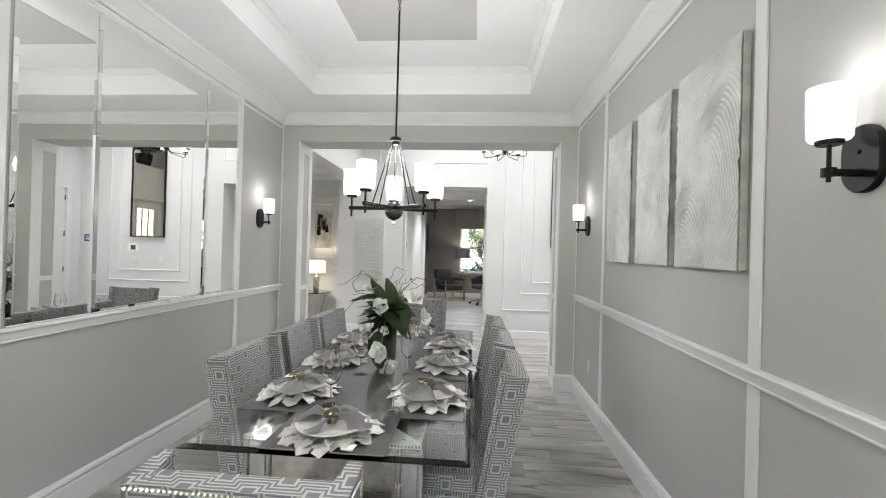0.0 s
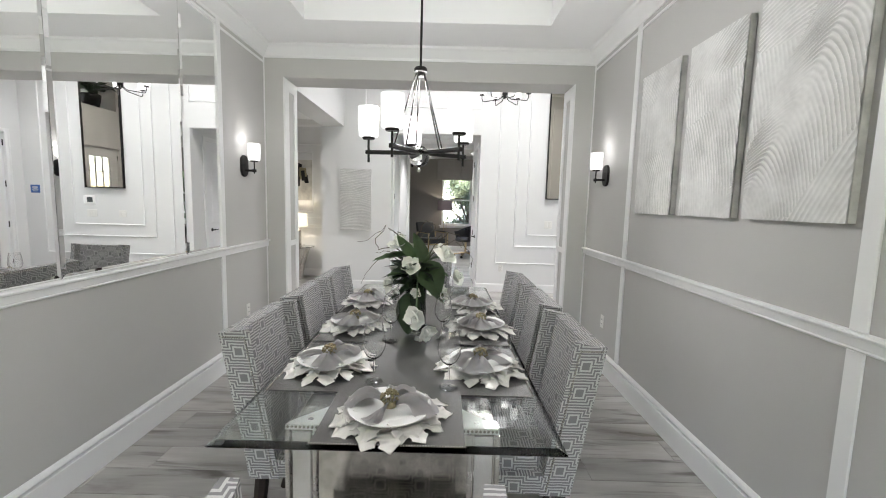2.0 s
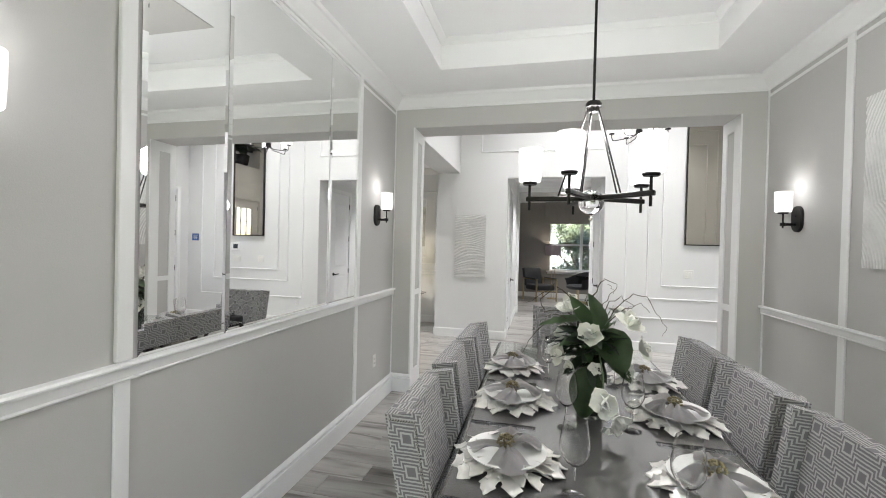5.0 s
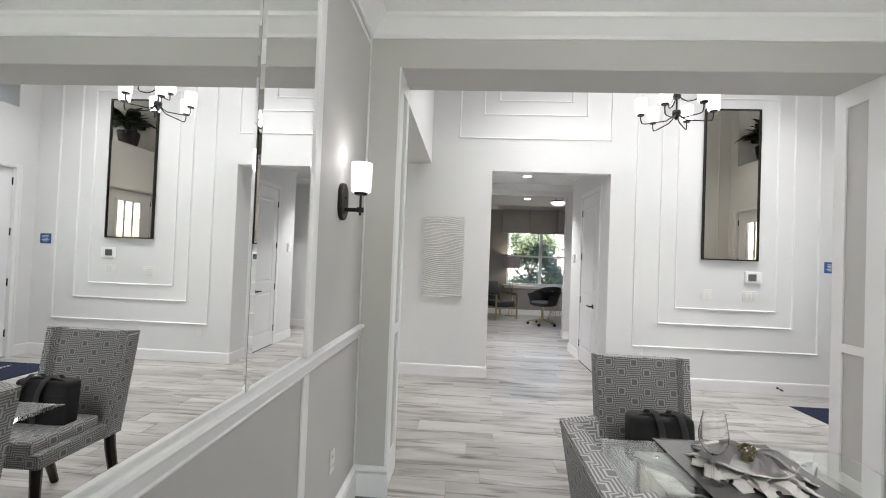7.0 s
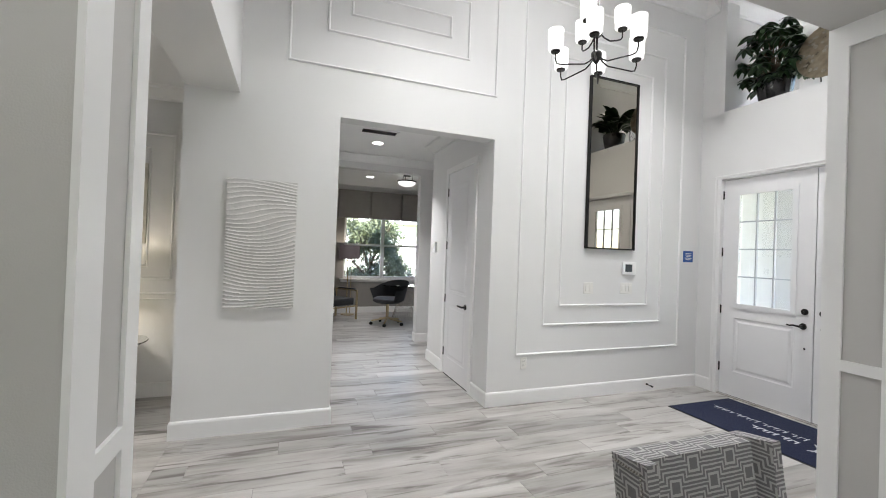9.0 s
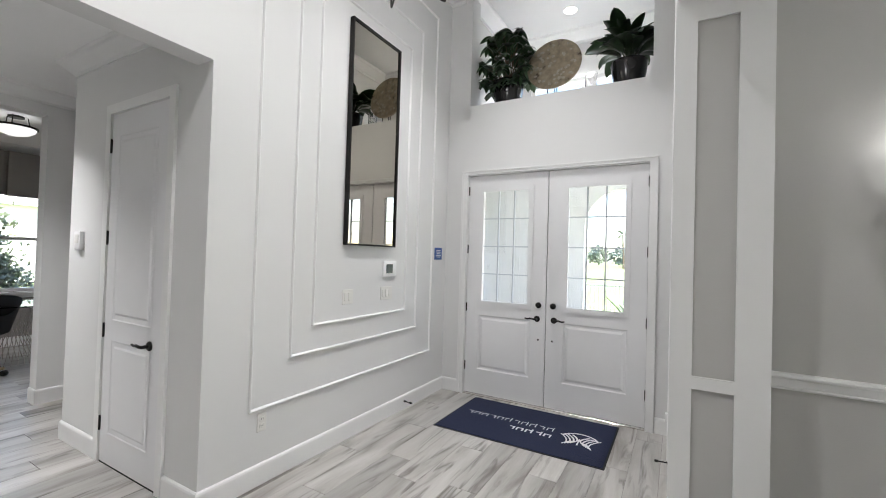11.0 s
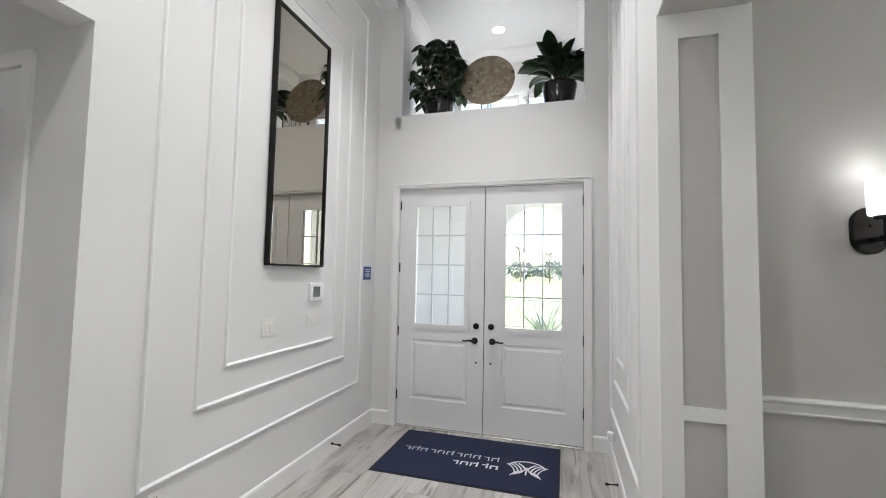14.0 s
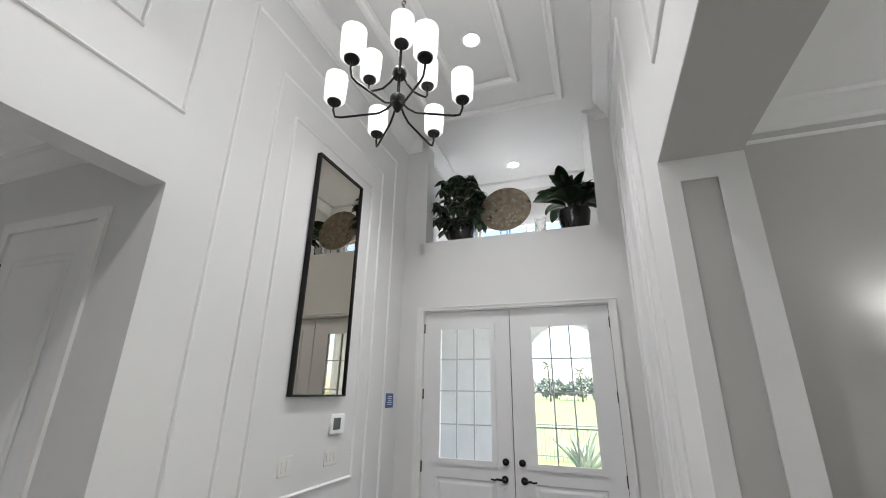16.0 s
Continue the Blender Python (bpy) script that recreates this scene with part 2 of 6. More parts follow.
def fabric_material():
    """Nested-square woven pattern on a staggered grid of 143 by 104 mm."""
    m = bpy.data.materials.new("grey and white geometric fabric")
    m.use_nodes = True
    nt = m.node_tree
    b = nt.nodes["Principled BSDF"]
    uv = nt.nodes.new("ShaderNodeUVMap"); uv.uv_map = "UVMap"
    wob = nt.nodes.new("ShaderNodeTexNoise"); wob.inputs["Scale"].default_value = 40.0
    nt.links.new(uv.outputs[0], wob.inputs["Vector"])
    wsc = nt.nodes.new("ShaderNodeVectorMath"); wsc.operation = 'SCALE'; wsc.inputs["Scale"].default_value = 0.004
    nt.links.new(wob.outputs["Color"], wsc.inputs[0])
    wad = nt.nodes.new("ShaderNodeVectorMath"); wad.operation = 'ADD'
    nt.links.new(uv.outputs[0], wad.inputs[0]); nt.links.new(wsc.outputs[0], wad.inputs[1])
    def vec(op, a, value=None):
        n = nt.nodes.new("ShaderNodeVectorMath"); n.operation = op
        nt.links.new(a, n.inputs[0])
        if value:
            n.inputs[1].default_value = value
        return n.outputs[0]

    def num(op, a, b_):
        n = nt.nodes.new("ShaderNodeMath"); n.operation = op
        for socket, v in zip(n.inputs, (a, b_)):
            if isinstance(v, (int, float)):
                socket.default_value = v
            elif v is not None:
                nt.links.new(v, socket)
        return n.outputs[0]
    cell = vec('FRACTION', vec('MULTIPLY', wad.outputs[0], (1 / 0.143, 1 / 0.104, 1)))
    away = vec('MULTIPLY', vec('ABSOLUTE', vec('SUBTRACT', cell, (0.5, 0.5, 0))), (1, 0.73, 0))
    sep = nt.nodes.new("ShaderNodeSeparateXYZ"); nt.links.new(away, sep.inputs[0])
    ring = num('SUBTRACT', num('MAXIMUM', sep.outputs[0], sep.outputs[1]), 0.135)
    step = num('ABSOLUTE', num('SUBTRACT', num('MINIMUM', ring, sep.outputs[1]), 0.115), None)
    ramp = nt.nodes.new("ShaderNodeValToRGB")
    ramp.color_ramp.interpolation = 'CONSTANT'
    e = ramp.color_ramp.elements
    grey, pale = (0.185, 0.181, 0.188, 1), (0.475, 0.47, 0.463, 1)
    e[0].position, e[0].color = 0.0, grey
    e[1].position, e[1].color = 0.020, pale
    for p, c in ((0.056, grey), (0.098, pale), (0.145, grey)):
        n = e.new(p); n.color = c
    nt.links.new(step, ramp.inputs[0])
    fine = nt.nodes.new("ShaderNodeTexNoise"); fine.inputs["Scale"].default_value = 900.0
    nt.links.new(uv.outputs[0], fine.inputs["Vector"])
    fm = nt.nodes.new("ShaderNodeMapRange"); fm.inputs["To Min"].default_value, fm.inputs["To Max"].default_value = 0.75, 1.25
    nt.links.new(fine.outputs["Fac"], fm.inputs["Value"])
    vs = nt.nodes.new("ShaderNodeVectorMath"); vs.operation = 'SCALE'
    nt.links.new(ramp.outputs[0], vs.inputs[0]); nt.links.new(fm.outputs[0], vs.inputs["Scale"])
    nt.links.new(vs.outputs[0], b.inputs["Base Color"])
    b.inputs["Roughness"].default_value = 0.8
    b.inputs["Sheen Weight"].default_value = 0.04
    bp = nt.nodes.new("ShaderNodeBump"); bp.inputs["Strength"].default_value = 0.4; bp.inputs["Distance"].default_value = 0.0015
    nt.links.new(fm.outputs[0], bp.inputs["Height"]); nt.links.new(bp.outputs[0], b.inputs["Normal"])
    return m


FABRIC = fabric_material()


def swirl_material(name, low, high):
    """Combed plaster: relief shading painted into the colour, grooves darker, crests paler."""
    m = bpy.data.materials.new(name)
    m.use_nodes = True
    nt = m.node_tree
    b = nt.nodes["Principled BSDF"]
    co = nt.nodes.new("ShaderNodeTexCoord")
    n = nt.nodes.new("ShaderNodeTexNoise"); n.inputs["Scale"].default_value = 5.0; n.inputs["Detail"].default_value = 5
    nt.links.new(co.outputs["Object"], n.inputs["Vector"])
    r = nt.nodes.new("ShaderNodeValToRGB")
    r.color_ramp.elements[0].position, r.color_ramp.elements[0].color = 0.3, (*low, 1)
    r.color_ramp.elements[1].position, r.color_ramp.elements[1].color = 0.65, (*high, 1)
    nt.links.new(n.outputs["Fac"], r.inputs[0])
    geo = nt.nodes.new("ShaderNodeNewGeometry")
    relief_shade = nt.nodes.new("ShaderNodeMapRange")
    relief_shade.inputs["From Min"].default_value, relief_shade.inputs["From Max"].default_value = 0.44, 0.54
    relief_shade.inputs["To Min"].default_value, relief_shade.inputs["To Max"].default_value = 0.76, 1.08
    nt.links.new(geo.outputs["Pointiness"], relief_shade.inputs["Value"])
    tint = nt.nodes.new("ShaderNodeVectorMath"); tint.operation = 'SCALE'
    nt.links.new(r.outputs[0], tint.inputs[0]); nt.links.new(relief_shade.outputs[0], tint.inputs["Scale"])
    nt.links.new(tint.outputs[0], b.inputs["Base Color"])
    b.inputs["Roughness"].default_value = 0.55
    n2 = nt.nodes.new("ShaderNodeTexNoise"); n2.inputs["Scale"].default_value = 160.0
    nt.links.new(co.outputs["Object"], n2.inputs["Vector"])
    bp = nt.nodes.new("ShaderNodeBump"); bp.inputs["Strength"].default_value = 0.5; bp.inputs["Distance"].default_value = 0.002
    nt.links.new(n2.outputs["Fac"], bp.inputs["Height"]); nt.links.new(bp.outputs[0], b.inputs["Normal"])
    return m


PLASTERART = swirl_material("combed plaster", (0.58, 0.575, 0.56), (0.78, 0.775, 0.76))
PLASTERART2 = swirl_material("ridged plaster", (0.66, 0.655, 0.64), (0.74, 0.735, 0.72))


# ---- mesh helpers ----
def box(bm, x0, x1, y0, y1, z0, z1):
    return bmesh.ops.create_cube(bm, size=1.0, matrix=Matrix.Translation(((x0 + x1) / 2, (y0 + y1) / 2, (z0 + z1) / 2)) @ Matrix.Diagonal((abs(x1 - x0), abs(y1 - y0), abs(z1 - z0), 1)))["verts"]


def bevelled(bm, width, segments=2):
    bmesh.ops.bevel(bm, geom=bm.edges[:], offset=width, segments=segments, affect='EDGES', profile=0.6, clamp_overlap=True)
    return bm


def bbox(x0, x1, y0, y1, z0, z1, width=0.003, segments=1):
    bm = bmesh.new()
    box(bm, x0, x1, y0, y1, z0, z1)
    return bevelled(bm, width, segments) if width else bm


def lathe(profile, segments=32, centre=(0, 0, 0), bm=None, wobble=None):
    """profile: (radius, height) pairs, turned about the z axis."""
    bm = bm or bmesh.new()
    rings = []
    for r, z in profile:
        if r < 1e-5:
            rings.append([bm.verts.new((centre[0], centre[1], centre[2] + z))])
        else:
            ring = []
            for k in range(segments):
                a = 2 * math.pi * k / segments
                rr = r * (wobble(a) if wobble else 1)
                ring.append(bm.verts.new((centre[0] + rr * math.cos(a), centre[1] + rr * math.sin(a), centre[2] + z)))
            rings.append(ring)
    for a, b in zip(rings, rings[1:]):
        for k in range(segments):
            k2 = (k + 1) % segments
            if len(a) == 1 and len(b) == 1:
                continue
            if len(a) == 1:
                bm.faces.new((a[0], b[k2], b[k])[::-1])
            elif len(b) == 1:
                bm.faces.new((a[k], a[k2], b[0]))
            else:
                bm.faces.new((a[k], a[k2], b[k2], b[k]))
    return bm


def tube(points, radius, segments=8, bm=None):
    """A round bar along points; radius is a number or one per point."""
    bm = bm or bmesh.new()
    pts = [Vector(p) for p in points]
    n = len(pts)
    radii = radius if isinstance(radius, (list, tuple)) else [radius] * n
    rings, up = [], None
    for i, p in enumerate(pts):
        d = (pts[min(i + 1, n - 1)] - pts[max(i - 1, 0)]).normalized()
        if up is None:
            up = Vector((0, 0, 1)) if abs(d.z) < 0.9 else Vector((1, 0, 0))
        side = d.cross(up).normalized()
        up = side.cross(d).normalized()
        rings.append([bm.verts.new(p + (side * math.cos(2 * math.pi * k / segments) + up * math.sin(2 * math.pi * k / segments)) * radii[i]) for k in range(segments)])
    for a, b in zip(rings, rings[1:]):
        for k in range(segments):
            k2 = (k + 1) % segments
            bm.faces.new((a[k], b[k], b[k2], a[k2]))
    bm.faces.new(rings[0])
    bm.faces.new(rings[-1][::-1])
    return bm


def moved(bm, m):
    bmesh.ops.transform(bm, matrix=m, verts=bm.verts[:])
    return bm


def join(*bms):
    out = bmesh.new()
    for b in bms:
        me = bpy.data.meshes.new("piece")
        b.to_mesh(me)
        b.free()
        out.from_mesh(me)
        bpy.data.meshes.remove(me)
    return out


def uv_box(bm, offset=(0, 0)):
    lay = bm.loops.layers.uv.new("UVMap")
    bm.normal_update()
    for f in bm.faces:
        n = f.normal
        for lp in f.loops:
            c = lp.vert.co
            if abs(n.y) >= abs(n.x) and abs(n.y) >= abs(n.z):
                u = (c.x, c.z)
            elif abs(n.x) >= abs(n.z):
                u = (c.y, c.z)
            else:
                u = (c.x, c.y)
            lp[lay].uv = (u[0] + offset[0], u[1] + offset[1])


def mesh_of(name, bm, mat, smooth=True, angle=40):
    me = bpy.data.meshes.new(name)
    bmesh.ops.recalc_face_normals(bm, faces=bm.faces[:])
    if smooth:
        for f in bm.faces:
            f.smooth = True
        lim = radians(angle)
        for e in bm.edges:
            e.smooth = len(e.link_faces) == 2 and e.calc_face_angle(0) < lim
    bm.to_mesh(me)
    bm.free()
    me.materials.append(mat)
    return me


def part(name, bm, mat, parent=None, label="", smooth=True, angle=40):
    ob = new(name, mesh_of(name, bm, mat, smooth, angle))
    if parent:
        ob.parent = parent
    if label:
        ob["label"] = label
    return ob


def structure(name, bm, mat, label="", category=""):
    return tagged(part(name, bm, mat, None, label, smooth=False), category=category, kind="structure")


def thing(name, place, label, category, group="", turn=0):
    ob = new(name)
    ob.empty_display_size = 0.1
    ob.matrix_basis = pose(*place, 0, 0, turn)
    return tagged(ob, label, category, group)


def sweep(profile, path, closed=False):
    """A moulding: profile of (out, up) pairs swept along a level path of (x, y, z); out is to the left of the way walked."""
    bm = bmesh.new()
    pts = [Vector(p) for p in path]
    n = len(pts)
    rings = []
    for i, p in enumerate(pts):
        a = (p - pts[i - 1]).normalized() if (i > 0 or closed) else None
        b = (pts[(i + 1) % n] - p).normalized() if (i < n - 1 or closed) else None
        a = a or b
        b = b or a
        la, lb = Vector((-a.y, a.x, 0)), Vector((-b.y, b.x, 0))
        mid = (la + lb).normalized()
        k = 1 / max(0.3, mid.dot(la))
        rings.append([bm.verts.new(p + mid * (o * k) + Vector((0, 0, u))) for o, u in profile])
    pairs = list(zip(rings, rings[1:])) + ([(rings[-1], rings[0])] if closed else [])
    m = len(profile)
    for a, b in pairs:
        for k in range(m):
            k2 = (k + 1) % m
            bm.faces.new((a[k], b[k], b[k2], a[k2]))
    if not closed:
        bm.faces.new(rings[0])
        bm.faces.new(rings[-1][::-1])
    return bm


def frame_bm(axis, at, a0, a1, z0, z1, w, t, side=1):
    """A mitred rectangle of half-round moulding on a wall. axis 'y': wall y=at, spans x; axis 'x': wall x=at, spans y. side: way it stands out."""
    bm = bmesh.new()
    prof = [(0, 0), (0.15, 0.7), (0.4, 1.0), (0.7, 0.85), (1, 0)]
    loops = []
    for f, h in prof:
        d = w * f
        ring = []
        for u, v in ((a0 + d, z0 + d), (a1 - d, z0 + d), (a1 - d, z1 - d), (a0 + d, z1 - d)):
            o = at + side * t * h
            ring.append(bm.verts.new((u, o, v) if axis == 'y' else (o, u, v)))
        loops.append(ring)
    for a, b in zip(loops, loops[1:]):
        for k in range(4):
            k2 = (k + 1) % 4
            bm.faces.new((a[k], a[k2], b[k2], b[k]))
    return bm

# ---- the large structure ----
LX, RX, FY, GY, WY, DX = -2.14, 1.155, 4.585, 4.93, 7.24, 3.04   # dining left and right walls, opening wall near and far face, foyer long wall, door wall
OL, OR, OH = -1.95, 0.966, 2.675                                 # wide opening: sides and head
TOP = 4.75


def walls(name, boxes, mat, label):
    for b in boxes:
        bm = bmesh.new()
        box(bm, *b)
        structure(name, bm, mat, label, "wall")


# dining room
walls("wall_west", [(LX - 0.2, LX, -3.2, FY, 0, TOP)], GREIGE, "greige painted dining room wall with white mouldings")
walls("wall_east", [(RX, RX + 0.2, -3.2, FY, 0, TOP)], GREIGE, "greige painted dining room wall with white mouldings")
walls("wall_south", [(LX - 0.2, -1.4, -3.4, -3.2, 0, TOP), (0.4, RX + 0.2, -3.4, -3.2, 0, TOP), (-1.4, 0.4, -3.4, -3.2, 2.1, TOP), (-1.4, 0.4, -3.4, -3.2, 0, 0.4)], GREIGE, "plain greige wall closing the room")
walls("wall_opening_dining_side", [(LX - 0.2, OL, FY, FY + 0.17, 0, TOP), (OR, RX + 0.2, FY, FY + 0.17, 0, TOP), (OL, OR, FY, FY + 0.17, OH, TOP)], GREIGE, "greige wall with a wide cased opening to the foyer")
walls("wall_opening_foyer_side", [(LX - 0.2, OL, FY + 0.17, GY, 0, TOP), (OR, DX + 0.2, FY + 0.17, GY, 0, TOP), (OL, OR, FY + 0.17, GY, OH, TOP)], PALE, "pale foyer wall with a wide cased opening to the dining room")
# foyer
walls("wall_foyer_long", [(-2.36, -1.207, WY, WY + 0.16, 0, TOP), (-1.207, 0.257, WY, WY + 0.16, 2.594, TOP), (0.257, DX + 0.2, WY, WY + 0.16, 0, TOP)], PALE, "tall pale foyer wall with a hall opening")
walls("wall_entrance", [(DX, DX + 0.2, GY, 5.135, 0, TOP), (DX, DX + 0.2, 6.975, WY, 0, TOP), (DX, DX + 0.2, 5.135, 6.975, 2.425, 3.05)], PALE, "pale entrance wall with double doors and an open plant ledge")
walls("beam_foyer", [(-2.35, -1.98, GY, WY, 2.675, TOP)], PALE, "dropped beam between foyer and side room")
# room beside the foyer
walls("wall_side_room", [(-6.2, -1.36, 8.3, 8.45, 0, 3.1), (-6.2, -6.0, GY - 0.2, 8.3, 0, 3.1), (-6.2, LX - 0.2, GY - 0.2, GY, 0, 3.1), (-2.36, -2.21, WY + 0.16, 8.3, 0, 3.1)], PALE, "pale side room walls with rectangular mouldings")
# hall
walls("wall_hall", [(-1.36, -1.207, WY + 0.16, 10.14, 0, 3.1), (0.26, 0.42, WY + 0.16, 9.08, 0, 3.1), (0.42, 2.4, 8.93, 9.08, 0, 3.1), (2.4, 2.55, 8.93, 10.3, 0, 3.1),
                   (0.41, 2.4, 10.14, 10.3, 0, 3.1), (-1.36, -1.15, 10.14, 10.3, 0, 3.1), (-1.15, 0.41, 10.14, 10.3, 2.737, 3.1)], PALE, "pale hall walls with an opening to the office")
# office
WX0, WX1, WZ0, WZ1, OY = -0.40, 1.42, 0.80, 2.30, 13.4
walls("wall_office", [(-1.6, WX0, OY, OY + 0.15, 0, 3.1), (WX1, 3.4, OY, OY + 0.15, 0, 3.1), (WX0, WX1, OY, OY + 0.15, 0, WZ0), (WX0, WX1, OY, OY + 0.15, WZ1, 3.1),
                     (-1.6, -1.4, 10.3, OY, 0, 3.1), (3.4, 3.6, 10.3, OY + 0.15, 0, 3.1), (2.55, 3.4, 10.14, 10.3, 0, 3.1)], TAUPE, "taupe office walls with a wide window")
# plant ledge alcove above the porch
AX = 4.5
walls("wall_alcove", [(DX + 0.2, AX, 4.85, 5.048, 3.05, TOP), (DX + 0.2, AX, 7.055, 7.25, 3.05, TOP), (AX, AX + 0.15, 4.85, 7.25, 3.05, 3.3), (AX, AX + 0.15, 4.85, 7.25, 3.95, TOP),
                     (AX, AX + 0.15, 4.85, 5.35, 3.3, 3.95), (AX, AX + 0.15, 6.75, 7.25, 3.3, 3.95)], PALE, "white walls of the alcove behind the plant ledge")
structure("plant_ledge", bbox(DX, AX, 5.048, 7.055, 3.05, 3.205, 0), PALE, "deep painted ledge above the entrance doors", "ledge")

# ceilings
bm = bmesh.new()
SZ, TZ = 2.97, 3.22
TX0, TX1, TY0, TY1 = -1.53, 0.545, 1.45, 3.97
box(bm, LX, TX0, -3.2, FY, SZ, SZ + 0.6); box(bm, TX1, RX, -3.2, FY, SZ, SZ + 0.6)
box(bm, TX0, TX1, TY1, FY, SZ, SZ + 0.6); box(bm, TX0, TX1, -3.2, TY0, SZ, SZ + 0.6)
box(bm, TX0, TX1, TY0, TY1, TZ, TZ + 0.3)
structure("ceiling_dining", bm, CEIL, "white stepped tray ceiling", "ceiling")
structure("ceiling_tray_panel", bbox(-0.96, 0.03, 1.95, 3.43, TZ - 0.006, TZ - 0.001, 0), BEIGE, "beige painted centre of the tray ceiling", "ceiling")
bm = bmesh.new(); box(bm, -2.35, AX + 0.1, 4.8, 7.3, 4.55, 4.7)
structure("ceiling_foyer", bm, PALE, "high pale foyer ceiling with rectangular mouldings", "ceiling")
bm = bmesh.new(); box(bm, -1.3, 2.5, WY + 0.1, 10.2, 2.95, 3.05)
structure("ceiling_hall", bm, CEIL, "white hall ceiling", "ceiling")
bm = bmesh.new(); box(bm, -1.5, 3.5, 10.25, OY + 0.05, 2.95, 3.05)
structure("ceiling_office", bm, CEIL, "white office ceiling", "ceiling")
bm = bmesh.new(); box(bm, -6.1, -2.3, GY - 0.1, 8.4, 2.95, 3.05)
structure("ceiling_side_room", bm, CEIL, "white side room ceiling", "ceiling")

# mouldings
CROWN = [(0, 0), (0.012, 0), (0.018, 0.02), (0.05, 0.05), (0.085, 0.085), (0.1, 0.092), (0.11, 0.113), (0, 0.113)]
BASE = [(0, 0), (0.026, 0), (0.026, 0.136), (0.022, 0.139), (0.001, 0.1395), (0.001, 0.1525), (0.022, 0.153), (0.022, 0.160), (0.016, 0.172), (0.006, 0.18), (0, 0.18)]
PLAINBASE = [(0, 0), (0.014, 0), (0.014, 0.118), (0.011, 0.130), (0.004, 0.138), (0, 0.138)]
RAIL = [(0, 0), (0.014, 0.0), (0.017, 0.006), (0.012, 0.012), (0.014, 0.014), (0.016, 0.046), (0.032, 0.052), (0.034, 0.06), (0.03, 0.068), (0.018, 0.07), (0, 0.07)]
SMALL = [(0, 0), (0.01, 0), (0.025, 0.02), (0.045, 0.04), (0.045, 0.05), (0, 0.05)]


def moulding(name, profile, path, mat=TRIM, label="", closed=False):
    return structure(name, sweep(profile, path, closed), mat, label, "moulding")


moulding("crown_moulding", CROWN, [(RX, -3.2, 2.856), (RX, FY, 2.856), (LX, FY, 2.856), (LX, -3.2, 2.856)], label="white crown moulding")
moulding("tray_moulding", SMALL, [(TX1, TY0, TZ - 0.05), (TX1, TY1, TZ - 0.05), (TX0, TY1, TZ - 0.05), (TX0, TY0, TZ - 0.05)], label="white tray moulding", closed=True)
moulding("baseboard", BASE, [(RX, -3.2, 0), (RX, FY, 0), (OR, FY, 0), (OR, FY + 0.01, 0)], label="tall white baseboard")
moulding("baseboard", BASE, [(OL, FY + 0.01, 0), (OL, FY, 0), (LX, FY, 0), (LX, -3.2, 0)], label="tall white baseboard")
# Darker greige strips put the groove's shade line into the colour.
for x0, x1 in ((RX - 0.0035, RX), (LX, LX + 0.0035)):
    structure("groove_shade_strip", bbox(x0, x1, -3.2, FY - 0.03, 0.140, 0.152, 0), GREIGE, "greige strip standing in for shade in the baseboard's groove", "moulding")
moulding("chair_rail", RAIL, [(RX, -3.2, 0.986), (RX, FY, 0.986)], label="white chair rail")
moulding("chair_rail", RAIL, [(LX, FY, 0.981), (LX, -3.2, 0.981)], label="white chair rail")
for yy in (1.722, 3.63):
    structure("wall_batten", bbox(RX - 0.011, RX, yy - 0.033, yy + 0.033, 0.18, 0.985, 0.003), TRIM, "white wall batten", "moulding")
    structure("wall_batten", bbox(RX - 0.011, RX, yy - 0.033, yy + 0.033, 1.056, 2.856, 0.003), TRIM, "white wall batten", "moulding")
for yy in (1.765, 3.715):
    structure("wall_batten", bbox(LX, LX + 0.011, yy - 0.03, yy + 0.03, 0.18, 0.981, 0.003), TRIM, "white wall batten", "moulding")
    structure("wall_batten", bbox(LX, LX + 0.02, yy - 0.03, yy + 0.03, 1.056, 2.856, 0.003), TRIM, "white wall batten", "moulding")
for x0, x1 in ((RX - 0.008, RX), (LX, LX + 0.008)):
    structure("corner_bead", bbox(x0, x1, FY - 0.022, FY - 0.001, 0.17, 2.856, 0.002), TRIM, "white corner strip", "moulding")
    structure("cornice_strip", bbox(x0, x1, -3.2, FY - 0.022, 2.80, 2.822, 0.002), TRIM, "thin white strip under the crown", "moulding")


def jamb_panelling(name, x, side):
    t = 0.014
    x0, x1 = (x, x + t) if side > 0 else (x - t, x)
    bm = bmesh.new()
    for y0, y1, z0, z1 in ((FY - 0.004, 4.70, 0, OH), (4.851, GY + 0.004, 0, OH), (4.70, 4.851, 0.0, 0.2), (4.70, 4.851, 0.975, 1.03), (4.70, 4.851, 2.56, OH)):
        box(bm, x0, x1, y0, y1, z0, z1 - 0.001)
    structure(name, bm, TRIM, "white panelled casing of the wide opening", "door casing")
    structure(name + "_panel", bbox(min(x, x + side * 0.003), max(x, x + side * 0.003), 4.70, 4.851, 0.2, 2.56, 0), GREIGE, "greige recessed jamb panels", "door casing")


jamb_panelling("jamb_east", OR, -1)
jamb_panelling("jamb_west", OL, 1)
structure("opening_soffit", bbox(OL, OR, FY + 0.002, GY - 0.002, OH - 0.004, OH, 0), GREIGE, "greige underside of the opening", "soffit")

